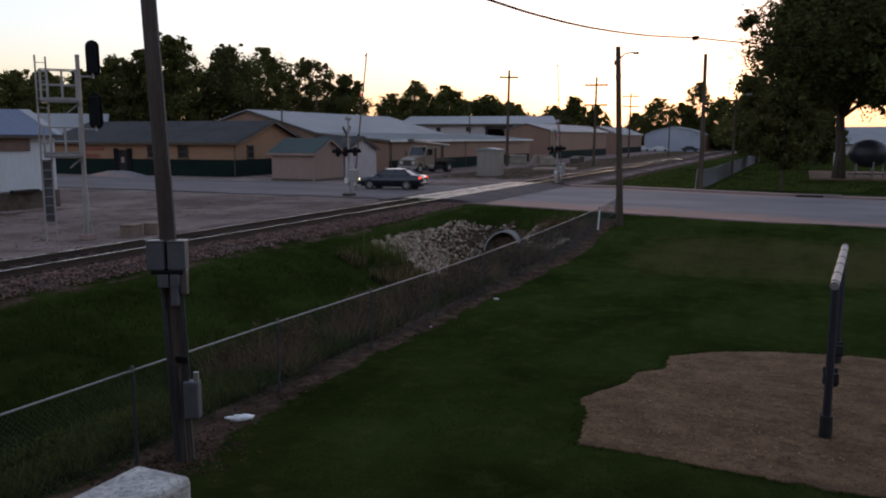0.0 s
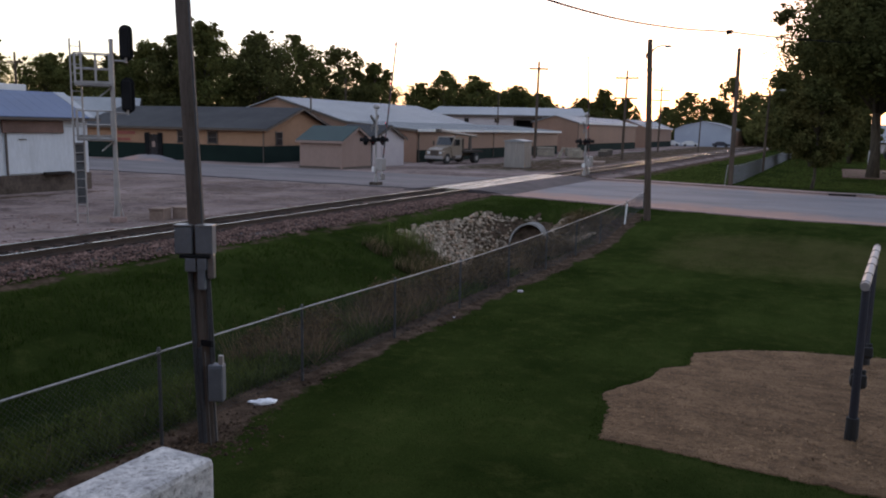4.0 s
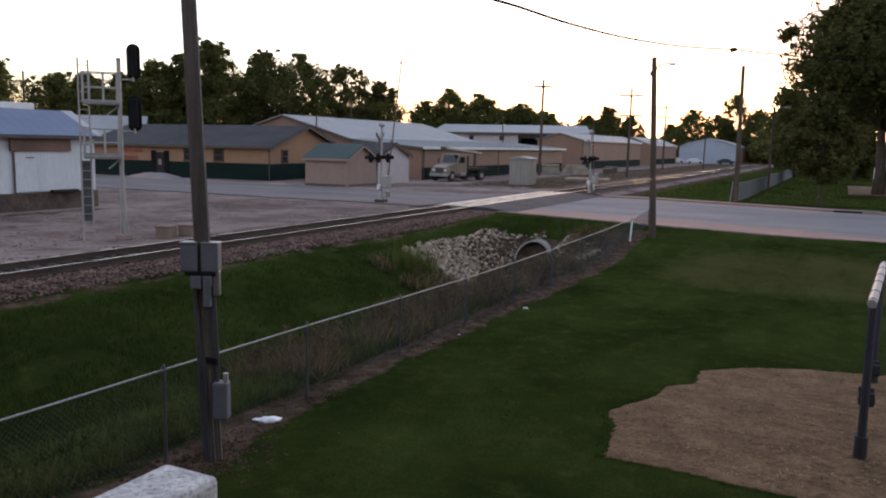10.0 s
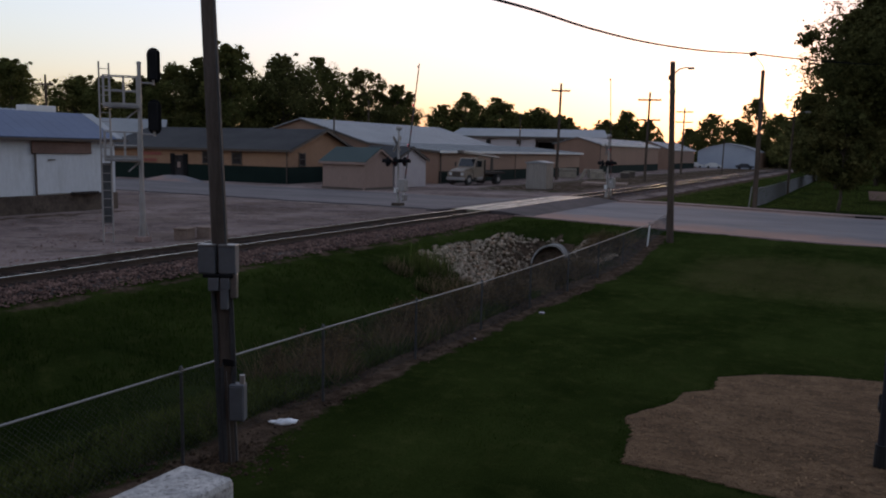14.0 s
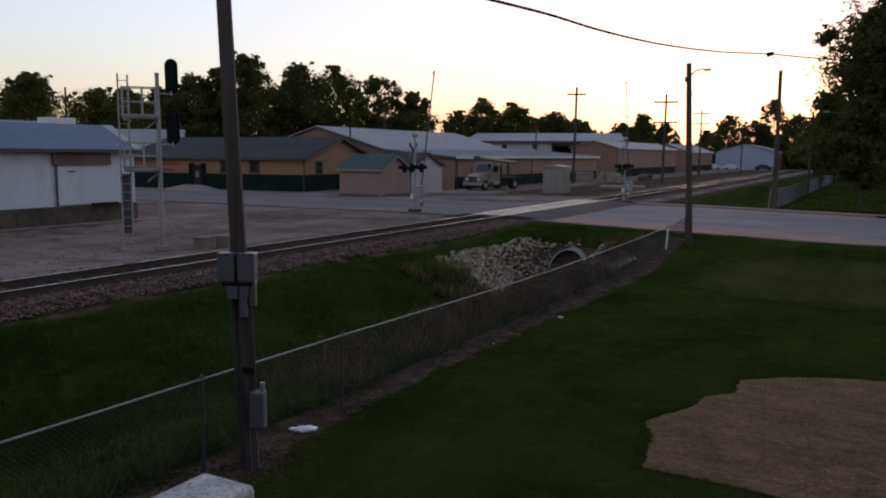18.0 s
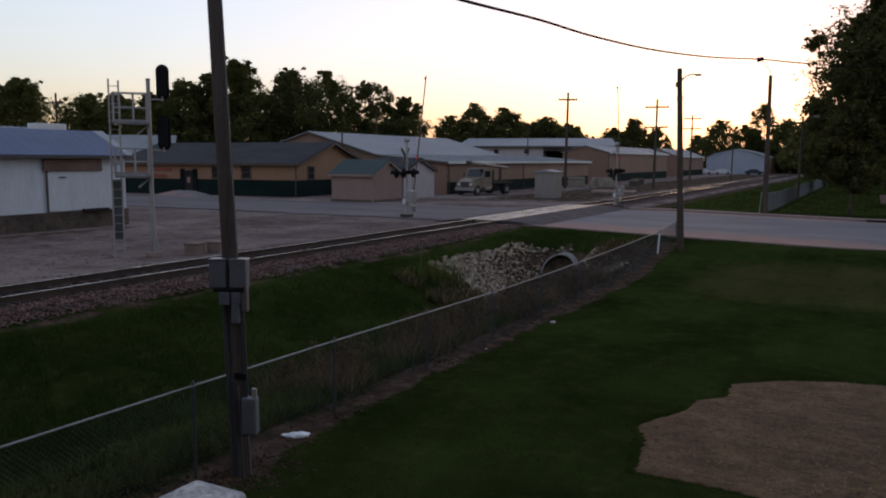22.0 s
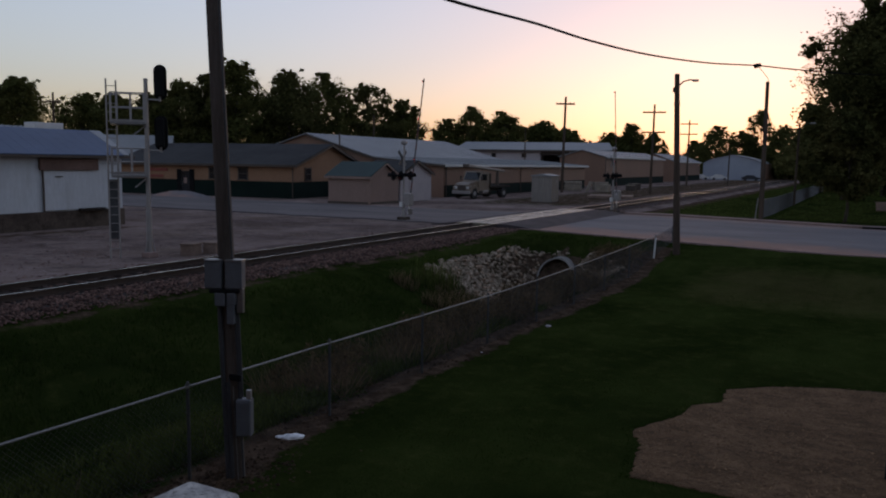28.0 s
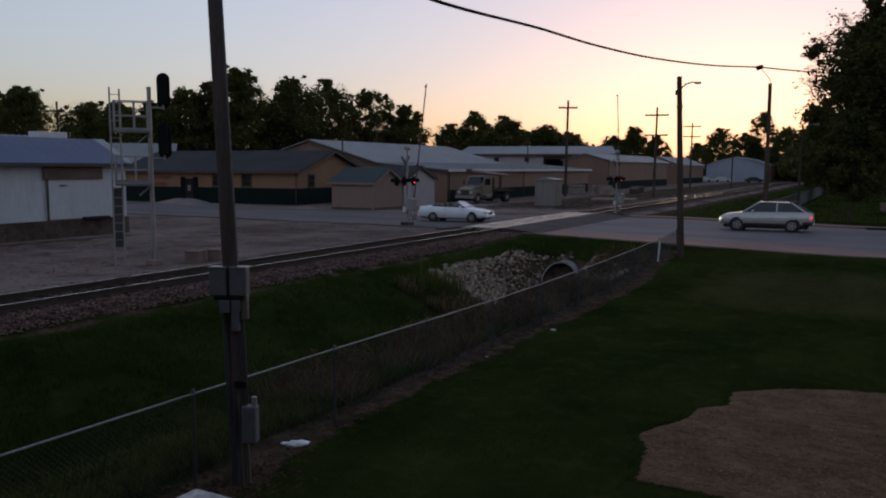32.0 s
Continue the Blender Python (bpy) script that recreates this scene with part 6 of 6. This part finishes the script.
# ---- weeds, grass, litter ----
def blades(name, n, pick, h, w, material, label, lean=0.35, seed=3):
    rng = np.random.RandomState(seed)
    P = pick(rng, n)
    n = len(P)
    a = rng.uniform(0, 2 * np.pi, n)
    hh = h[0] + (h[1] - h[0]) * rng.random_sample(n) ** 1.6
    ww = w * rng.uniform(0.6, 1.4, n)
    lx, ly = rng.normal(0, lean, n) * hh, rng.normal(0, lean, n) * hh
    base = np.array(P)
    v = np.zeros((n, 3, 3))
    side = np.stack([np.cos(a) * ww, np.sin(a) * ww, np.zeros(n)], 1)
    v[:, 0] = base - side
    v[:, 1] = base + side
    v[:, 2] = base + np.stack([lx, ly, hh], 1)
    me = bpy.data.meshes.new(name)
    me.from_pydata(v.reshape(-1, 3).tolist(), [], np.arange(3 * n).reshape(-1, 3).tolist())
    me.materials.append(M[material])
    return tagged(new(name, me), label, "grass", kind="stuff")


def scatter_fn(x0, x1, y0, y1, keep):
    def pick(rng, n):
        out = []
        while len(out) < n:
            x, y = rng.uniform(x0, x1), y0 + (y1 - y0) * rng.random_sample() ** 1.5
            if keep(x, y, rng):
                out.append((x, y, ground_z(x, y) - 0.01))
        return out
    return pick


def greenery():
    lawn = lambda x, y, rng: not in_mulch(x, y) and y < road_near(x) - 0.3 and abs(noise.noise((x * 0.8, y * 0.8, 9))) > 0.02
    blades("lawn_grass", 60000, scatter_fn(FENCE_X + 0.5, 5.0, 4.0, 34.0, lawn), (0.015, 0.045), 0.006, "blade", "short mown lawn grass blades", seed=11)
    fringe = lambda x, y, rng: in_mulch(x, y, 0.12) and not in_mulch(x, y, -0.14)
    blades("mulch_edge_grass", 6000, scatter_fn(-3.6, 4.0, 10.0, 17.7, fringe), (0.015, 0.05), 0.007, "blade", "ragged grass fringe over the edge of the mulch", lean=0.7, seed=18)
    ditch = lambda x, y, rng: y < road_near(x) - 0.4 and noise.noise((x * 0.7, y * 0.7, 4)) > -0.35
    blades("ditch_grass", 64000, scatter_fn(-15.6, FENCE_X - 0.4, 4.0, 38.0, ditch), (0.06, 0.19), 0.008, "blade", "longer grass blades in the trackside ditch", seed=12)
    green = lambda x, y, rng: noise.noise((x * 0.9, y * 0.6, 1)) > -0.1 - 0.3 * (y < 12)
    blades("weeds", 30000, scatter_fn(FENCE_X - 2.4, FENCE_X - 0.4, 3.0, 22.0, green), (0.05, 0.34), 0.014, "weed_blade", "tall green weeds along the fence", seed=13)
    dry = lambda x, y, rng: noise.noise((x * 0.9, y * 0.5, 6)) > -0.12
    blades("dry_weeds", 7000, scatter_fn(FENCE_X - 2.4, FENCE_X - 0.35, 11.5, 33.5, dry), (0.12, 0.85), 0.009, "dry_blade", "dry brown weed stems standing along the fence", lean=0.55, seed=14)
    bank = lambda x, y, rng: noise.noise((x, y, 2)) > 0.0
    blades("bank_weeds", 2200, scatter_fn(-14.5, -10.0, 22.3, 26.0, bank), (0.15, 0.55), 0.012, "dry_blade", "dry weeds at the foot of the rubble", seed=15)
    blades("bank_weeds", 2200, scatter_fn(-14.5, -10.0, 22.3, 26.0, bank), (0.15, 0.5), 0.012, "blade", "green weeds at the foot of the rubble", seed=16)
    reeds = lambda x, y, rng: (x + 13.7) ** 2 / 0.8 + (y - 25.3) ** 2 / 1.6 < rng.random_sample()
    blades("reeds", 650, scatter_fn(-14.8, -11.8, 23.8, 27.4, reeds), (0.3, 1.15), 0.012, "weed_blade", "tall green reeds before the rubble bank", lean=0.14, seed=19)
    verge = lambda x, y, rng: (y > 59 if x > -5.8 else y > 60 and x < -6.9) and noise.noise((x * 0.3, y * 0.15, 7)) > -0.3
    # Lighter weed green puts some of the low sun's glow into the colour.
    blades("verge_grass", 45000, scatter_fn(-15.2, 9.0, 58.8, 150.0, verge), (0.07, 0.17), 0.022, "weed_blade", "mown grass across the street, coloured lighter to look sunlit", seed=20)
    # leafy green weeds at the near end of the fence
    rng = random.Random(22)
    for k in range(22):
        y = 4.2 + 0.5 * k + rng.uniform(-0.4, 0.4)
        x = FENCE_X - rng.uniform(0.55, 1.9)
        b = thing("weed_clump", pose(x, y, ground_z(x, y)), "low leafy green weed clump behind the fence", "shrub", "green weeds along the fence")
        ls = [(Vector((rng.uniform(-0.3, 0.3), rng.uniform(-0.4, 0.4), rng.uniform(0.02, 0.22))), rng.uniform(0.14, 0.26)) for _ in range(5)]
        o = new("leaves", crown_mesh(rng, ls, 900, 0.022, "weed_blade", core=0.0))
        o.parent = b
        part("stem", add_tube(bmesh.new(), [(0, 0, -0.05), (0.02, 0.01, 0.15), (0.05, 0.03, 0.35)], [0.01, 0.007, 0.003], 5), M["dry"], b)
    # low brush in the weeds
    rng = random.Random(21)
    for k in range(26):
        y = 12.5 + 0.8 * k + rng.uniform(-0.6, 0.6)
        x = FENCE_X - rng.uniform(0.7, 2.0)
        b = thing("brush_clump", pose(x, y, ground_z(x, y)), "scrubby brown weed clump behind the fence", "shrub", "weed clumps along the fence")
        ls = [(Vector((rng.uniform(-0.5, 0.5), rng.uniform(-0.7, 0.7), rng.uniform(0.15, 0.6))), rng.uniform(0.25, 0.45)) for _ in range(6)]
        o = new("leaves", crown_mesh(rng, ls, 1500, 0.03, "leaf_weed", core=0.0))
        o.parent = b
        bm = bmesh.new()
        add_tube(bm, [(0, 0, -0.05), (0.05, 0, 0.4), (0.1, 0.05, 0.8)], [0.02, 0.014, 0.006], 5)
        part("stem", bm, M["dry"], b)
    # plastic litter at the fence
    bm = bmesh.new()
    bmesh.ops.create_icosphere(bm, subdivisions=3, radius=1.0)
    for vv in bm.verts:
        q = 1 + 0.35 * noise.noise(vv.co * 2.1)
        vv.co = Vector((vv.co.x * 0.17 * q * (1.2 if vv.co.x > 0 else 0.8), vv.co.y * 0.085 * q, max(vv.co.z * 0.06 * q, -0.02)))
    for u, w, r in ((-0.15, 0.01, 0.045), (-0.2, 0.02, 0.025), (0.13, -0.02, 0.04)):
        knot = bmesh.ops.create_icosphere(bm, subdivisions=2, radius=r)["verts"]
        for vv in knot:
            vv.co = Vector((vv.co.x * 1.5 + u, vv.co.y + w, vv.co.z * 0.6 + 0.015)) * (1 + 0.2 * noise.noise(vv.co * 30))
    bag = mesh_ob("plastic_bag", bm, M["plastic_white"], True)
    bag.matrix_world = pose(-7.67, 9.36, -0.77, 0, 0, 40)
    tagged(bag, "crumpled white plastic bag lying in the dirt", "litter")
    for k, (x, y, s) in enumerate(((-7.3, 19.6, 0.09), (-7.55, 16.0, 0.035))):
        bm = bmesh.new()
        bmesh.ops.create_icosphere(bm, subdivisions=1, radius=s)
        for vv in bm.verts:
            vv.co.z *= 0.4
        o = mesh_ob("paper_scrap", bm, M["pale_wall"])
        o.matrix_world = pose(x, y, -0.78, 0, 0, 40 * k)
        tagged(o, "small pale paper scrap in the dirt strip", "litter")
    # clods of earth along the bare strip
    vs, fs = [], []
    rr = random.Random(41)
    for k in range(2300):
        y = 3 + 31 * rr.random() ** 1.3
        x = FENCE_X + rr.uniform(-0.8, 0.42)
        if k > 1500:
            x, y = -7.35 + rr.gauss(0, 0.28), 8.0 + rr.gauss(0, 0.5)
        s, base = rr.uniform(0.012, 0.05), len(vs)
        for px, py, pz in ((1, 0, 0), (0, 1, 0), (-1, 0, 0), (0, -1, 0), (0, 0, 1), (0, 0, -1)):
            u, v, w = (c * s * rr.uniform(0.6, 1.4) for c in (px, py, pz))
            vs.append((x + u, y + v, ground_z(x, y) + 0.7 * w))
        for t in ((0, 1, 4), (1, 2, 4), (2, 3, 4), (3, 0, 4), (1, 0, 5), (2, 1, 5), (3, 2, 5), (0, 3, 5)):
            fs.append(tuple(base + q for q in t))
    tagged(new("earth_clods", quads_mesh("earth_clods", vs, fs, M["clod"])), "brown clods of bare earth along the fence", "earth", kind="stuff")
    # stray stones and clods over the yard
    vs, fs = [], []
    rr = random.Random(51)
    while len(fs) < 8 * 1600:
        x, y = -20.8 - 13.5 * rr.random() ** 1.6, rr.uniform(9, 39.5)
        if noise.noise((x * 0.4, y * 0.4, 11)) < 0.02:
            continue
        s, base = rr.uniform(0.015, 0.06), len(vs)
        for px, py, pz in ((1, 0, 0), (0, 1, 0), (-1, 0, 0), (0, -1, 0), (0, 0, 1), (0, 0, -1)):
            u, v, w = (c * s * rr.uniform(0.6, 1.4) for c in (px, py, pz))
            vs.append((x + u, y + v, ground_z(x, y) + 0.6 * w))
        for t in ((0, 1, 4), (1, 2, 4), (2, 3, 4), (3, 0, 4), (1, 0, 5), (2, 1, 5), (3, 2, 5), (0, 3, 5)):
            fs.append(tuple(base + q for q in t))
    tagged(new("yard_stones", quads_mesh("yard_stones", vs, fs, M["stone"])), "stray stones and clods over the gravel yard", "stones", kind="stuff")
    # mulch chips
    vs, fs = [], []
    rr = random.Random(31)
    for _ in range(11000):
        x, y = rr.uniform(-3.1, 3.5), rr.uniform(10.5, 17.2)
        if not in_mulch(x, y, -0.08):
            continue
        a, l, w = rr.uniform(0, 6.28), rr.uniform(0.012, 0.034), rr.uniform(0.004, 0.009)
        c, s = math.cos(a), math.sin(a)
        z = -0.765 + rr.uniform(0, 0.02)
        t = rr.uniform(-0.012, 0.02)
        b = len(vs)
        vs += [(x - c * l - s * w, y - s * l + c * w, z), (x - c * l + s * w, y - s * l - c * w, z), (x + c * l + s * w, y + s * l - c * w, z + t), (x + c * l - s * w, y + s * l + c * w, z + t)]
        fs.append((b, b + 1, b + 2, b + 3))
    o = new("wood_chips", quads_mesh("wood_chips", vs, fs, M["chip"]))
    tagged(o, "loose brown wood chips over the mulch bed", "wood chips", kind="stuff")


greenery()


# ---- cars ----
def car_paint(name, c, rough=0.25, metal=0.4):
    m = surface(name, c, tuple(min(1, v * 1.15) for v in c), rough, metal, big=1.5, fine=30, bump=0.0)
    m.node_tree.nodes["Principled BSDF"].inputs["Coat Weight"].default_value = 0.6
    return m


def car(name, label, paint, stations, belt, cabin=None, roof_z=1.42, wheel=0.31, axles=(1.35, -1.35), W=0.86, lights=(0.0, 0.0), open_top=False):
    """Built nose towards +x. stations: (x, sill, side height, half width) from tail to nose."""
    c = thing(name, pose(0, 0, 0), label, "car")
    bm = bmesh.new()
    prev = None
    for x, zl, zt, w in stations:
        pr = [(w * 0.86, zl), (w, zl + 0.1), (w * 1.01, zl + 0.55 * (zt - zl)), (w * 0.96, zt - 0.06), (w * 0.84, zt)]
        ring = [bm.verts.new((x, yy, zz)) for yy, zz in pr] + [bm.verts.new((x, -yy, zz)) for yy, zz in pr[::-1]]
        if prev:
            for k in range(10):
                bm.faces.new((prev[k], prev[(k + 1) % 10], ring[(k + 1) % 10], ring[k]))
        else:
            bm.faces.new(ring[::-1])
        prev = ring
    bm.faces.new(prev)
    bmesh.ops.recalc_face_normals(bm, faces=bm.faces[:])
    part("body", bm, paint, c, smooth=True)
    x0, x1 = stations[0][0], stations[-1][0]
    part("front_bumper", box(x1 - 0.03, 0, 0.42, 0.16, W * 1.75, 0.22, 0.06), paint, c)
    part("rear_bumper", box(x0 + 0.03, 0, 0.42, 0.16, W * 1.75, 0.22, 0.06), paint, c)
    part("underbody", box((x0 + x1) / 2, 0, 0.27, (x1 - x0) * 0.9, W * 1.6, 0.16), M["rubber"], c)
    for s in (-1, 1):
        for ax in axles:
            part("wheel_arch", rod((ax, s * (W - 0.12), wheel + 0.02), (ax, s * (W + 0.012), wheel + 0.02), wheel + 0.06, None, 22), M["rubber"], c)
            wh = part("wheel", bmesh.new(), M["rubber"], c)
            bm = rod((0, -0.1, 0), (0, 0.1, 0), wheel, None, 24)
            bm.to_mesh(wh.data)
            bm.free()
            wh.matrix_basis = pose(ax, s * (W - 0.075), wheel)
            rim = part("rim", rod((0, s * 0.09, 0), (0, s * 0.115, 0), wheel * 0.66, wheel * 0.6, 20), M["silver"], wh, "silver wheel rim")
            for k in range(5):
                a = k * math.tau / 5
                part("rim_slot", box(wheel * 0.4 * math.cos(a), s * 0.115, wheel * 0.4 * math.sin(a), 0.08, 0.012, 0.08), M["rubber"], wh)
            WHEELS.setdefault(name, []).append((wh, ax, s * (W - 0.075), wheel))
        part("headlight", box(x1 - 0.12, s * W * 0.68, 0.66, 0.22, 0.34, 0.15, 0.05), HEAD if lights[0] else M["white_trim"], c, "clear front headlight")
        part("tail_light", box(x0 + 0.06, s * W * 0.74, 0.82, 0.12, 0.34, 0.16, 0.04), TAIL if lights[1] else M["red_sign"], c, "red tail light")
        part("door_handle", box(-0.35, s * (W + 0.005), belt - 0.12, 0.18, 0.03, 0.035, 0.01), paint, c)
        part("mirror", box(0.62, s * (W + 0.1), belt + 0.06, 0.12, 0.18, 0.13, 0.03), paint, c)
        for xx in (0.72, -0.42):
            part("door_seam", box(xx, s * (W * 1.005), 0.58, 0.012, 0.015, 0.5), M["rubber"], c)
    part("number_plate", box(x0 - 0.06, 0, 0.62, 0.02, 0.34, 0.16), M["white_trim"], c)
    part("grille", box(x1 - 0.02, 0, 0.58, 0.06, 0.7, 0.14, 0.02), M["rubber"], c)
    if cabin:
        xa, xb, xc, xd = cabin      # rear base, rear top, front top, front base
        wb, wt = W * 0.86, W * 0.68
        bm = bmesh.new()
        lo = [bm.verts.new(v) for v in ((xa, -wb, belt - 0.04), (xd, -wb, belt - 0.04), (xd, wb, belt - 0.04), (xa, wb, belt - 0.04))]
        hi = [bm.verts.new(v) for v in ((xb, -wt, roof_z - 0.05), (xc, -wt, roof_z - 0.05), (xc, wt, roof_z - 0.05), (xb, wt, roof_z - 0.05))]
        for k in range(4):
            bm.faces.new((lo[k], lo[(k + 1) % 4], hi[(k + 1) % 4], hi[k]))
        bm.faces.new(hi)
        part("window_glass", bm, M["glass"], c, "dark tinted window glass")
        bm = bmesh.new()
        pv = None
        for f in (0, 0.12, 0.35, 0.65, 0.88, 1):
            x = xb - 0.06 + (xc - xb + 0.12) * f
            zz = roof_z - 0.05 + 0.06 * math.sin(math.pi * (0.15 + 0.7 * f))
            r = [bm.verts.new((x, yy * wt * 1.04, zz - 0.05 * abs(yy) ** 3)) for yy in (-1, -0.6, 0, 0.6, 1)]
            if pv:
                for k in range(4):
                    bm.faces.new((pv[k], pv[k + 1], r[k + 1], r[k]))
            pv = r
        ro = part("roof", bm, paint, c, smooth=True)
        for s in (-1, 1):
            for (xl, xt, rr) in ((xa, xb, 0.05), ((xa + xd) / 2 - 0.1, (xb + xc) / 2 - 0.1, 0.035), (xd, xc, 0.035)):
                part("pillar", rod((xl, s * wb, belt - 0.04), (xt, s * wt, roof_z - 0.03), rr, None, 6), paint, c)
    if open_top:
        fw = part("windscreen", bmesh.new(), M["screen"], c, "raked windscreen")
        bm = bmesh.new()
        lo = [bm.verts.new((0.95, s * W * 0.86, belt - 0.02)) for s in (-1, 1)]
        hi = [bm.verts.new((0.28, s * W * 0.66, 1.3)) for s in (1, -1)]
        bm.faces.new(lo + hi)
        bm.to_mesh(fw.data)
        bm.free()
        part("screen_frame", add_tube(bmesh.new(), [(0.95, -W * 0.86, belt - 0.02), (0.28, -W * 0.66, 1.3), (0.26, 0, 1.32), (0.28, W * 0.66, 1.3), (0.95, W * 0.86, belt - 0.02)], 0.035, 6), paint, c)
        part("cockpit", box(-0.35, 0, belt + 0.005, 1.35, W * 1.4, 0.04), M["rubber"], c, "dark open cockpit")
        for s in (-0.38, 0.38):
            part("seat_back", box(-0.55, s, belt + 0.08, 0.16, 0.5, 0.36, 0.06, Matrix.Rotation(radians(-14), 4, "Y")), M["trim"], c)
        part("rear_seat", box(-1.0, 0, belt + 0.05, 0.2, 1.2, 0.2, 0.06), M["trim"], c)
        part("tonneau", box(-1.32, 0, belt + 0.05, 0.5, W * 1.5, 0.14, 0.05), M["rubber"], c, "folded dark soft top")
        part("dashboard", box(0.6, 0, belt + 0.02, 0.5, W * 1.4, 0.1, 0.03), M["rubber"], c)
    return c


HEAD = glow("headlight_glow", (1.0, 0.82, 0.5), 4.0)
TAIL = glow("tail_light_glow", (1.0, 0.06, 0.04), 2.2)
WHEELS = {}
SEDAN = car("sedan", "dark blue four-door sedan driving over the crossing", car_paint("midnight_blue_paint", (0.006, 0.008, 0.016)),
            [(-2.32, 0.34, 0.86, 0.74), (-2.2, 0.3, 0.98, 0.82), (-1.6, 0.24, 1.0, 0.87), (-0.5, 0.22, 0.98, 0.88), (0.7, 0.22, 0.96, 0.88), (1.5, 0.24, 0.88, 0.86), (2.1, 0.3, 0.78, 0.8), (2.32, 0.36, 0.66, 0.7)],
            0.97, (-1.75, -1.0, 0.25, 1.05), 1.43, lights=(1, 1))
CONVERTIBLE = car("convertible", "white convertible driving with its dark soft top folded", car_paint("white_car_paint", (0.66, 0.68, 0.7), 0.3, 0.0),
                  [(-2.5, 0.36, 0.84, 0.72), (-2.35, 0.3, 0.97, 0.82), (-1.75, 0.25, 0.99, 0.87), (-0.5, 0.23, 0.95, 0.88), (0.7, 0.23, 0.93, 0.88), (1.5, 0.25, 0.86, 0.86), (2.1, 0.3, 0.74, 0.8), (2.34, 0.38, 0.6, 0.68)],
                  0.94, None, 1.3, lights=(0, 0), open_top=True)
SUV = car("suv", "silver sport utility car with its headlights lit", car_paint("silver_car_paint", (0.44, 0.41, 0.385), 0.35, 0.4),
          [(-2.42, 0.46, 1.04, 0.76), (-2.25, 0.4, 1.14, 0.84), (-1.5, 0.34, 1.14, 0.9), (-0.5, 0.32, 1.12, 0.91), (0.8, 0.32, 1.09, 0.91), (1.55, 0.34, 1.03, 0.89), (2.2, 0.4, 0.92, 0.84), (2.45, 0.46, 0.76, 0.72)],
          1.1, (-2.2, -1.3, 0.3, 1.2), 1.69, wheel=0.36, axles=(1.45, -1.42), W=0.89, lights=(1, 1))

for s in (-1, 1):
    part("sill_cladding", box(0.0, s * 0.905, 0.4, 2.1, 0.04, 0.16, 0.015), M["rubber"], SUV, "black plastic sill cladding")
    part("roof_rail", rod((-1.3, s * 0.56, 1.71), (0.2, s * 0.56, 1.71), 0.02, None, 6), M["rubber"], SUV)
part("rear_screen", prism([(-2.3, 1.12), (-1.35, 1.12), (-1.22, 1.64), (-1.36, 1.665)], "y", -0.615, 0.615), M["rubber"], SUV, "wrap-round black rear glass")
part("spoiler", box(-1.42, 0, 1.685, 0.34, 1.2, 0.05, 0.02), M["rubber"], SUV)
for s in (-1, 1):
    part("bumper_trim", box(-2.2, s * 0.6, 0.5, 0.5, 0.62, 0.2, 0.05), M["rubber"], SUV, "black plastic bumper trim")


def motions():
    paths = {
        "sedan": (SEDAN, [(0, -25.9, 48.7, 186), (0.5, -30.4, 47.2, 194), (1, -34.9, 45.8, 193), (1.5, -40.0, 45.1, 186), (2, -45.2, 44.7, 185), (2.5, -49.6, 44.2, 185), (3.5, -59.5, 43.4, 184), (10, -129, 40.5, 182), (20, -236, 37, 182), (32, -365, 33, 182)]),
        "convertible": (CONVERTIBLE, [(0, -390, 42, 0), (10, -275, 42.5, 0), (20, -160, 43, 0), (27, -79.5, 43.6, 1), (29.4, -51.4, 44.2, 1), (30.2, -42.6, 44.8, 3), (31, -33.8, 45.2, 3), (31.6, -27.6, 45.7, 5), (32, -24.0, 46.1, 5)]),
        "suv": (SUV, [(0, 378.6, 49, 180), (10, 258.6, 49, 180), (20, 138.6, 49, 180), (30, 18.6, 49, 180), (31.6, -0.7, 48.4, 180), (32, -5.3, 48.3, 180)]),
    }
    for key, (ob, rows) in paths.items():
        walk(ob, [(t, pose(x, y, 0.0, 0, 0, a)) for t, x, y, a in rows])
    for ln, first, x, y, z in FLASHERS:
        if not first:
            turn = [(0, 180), (31.7, 180), (31.75, 100), (31.8, 20), (31.85, 0), (32, 0)]
        else:
            turn = [(0, 180), (31.1, 180), (31.15, 100), (31.2, 20), (31.25, 0), (31.7, 0), (31.75, 80), (31.8, 160), (31.85, 180), (32, 180)]
        walk(ln, [(t, pose(x, y, z, 0, 0, a)) for t, a in turn])


motions()
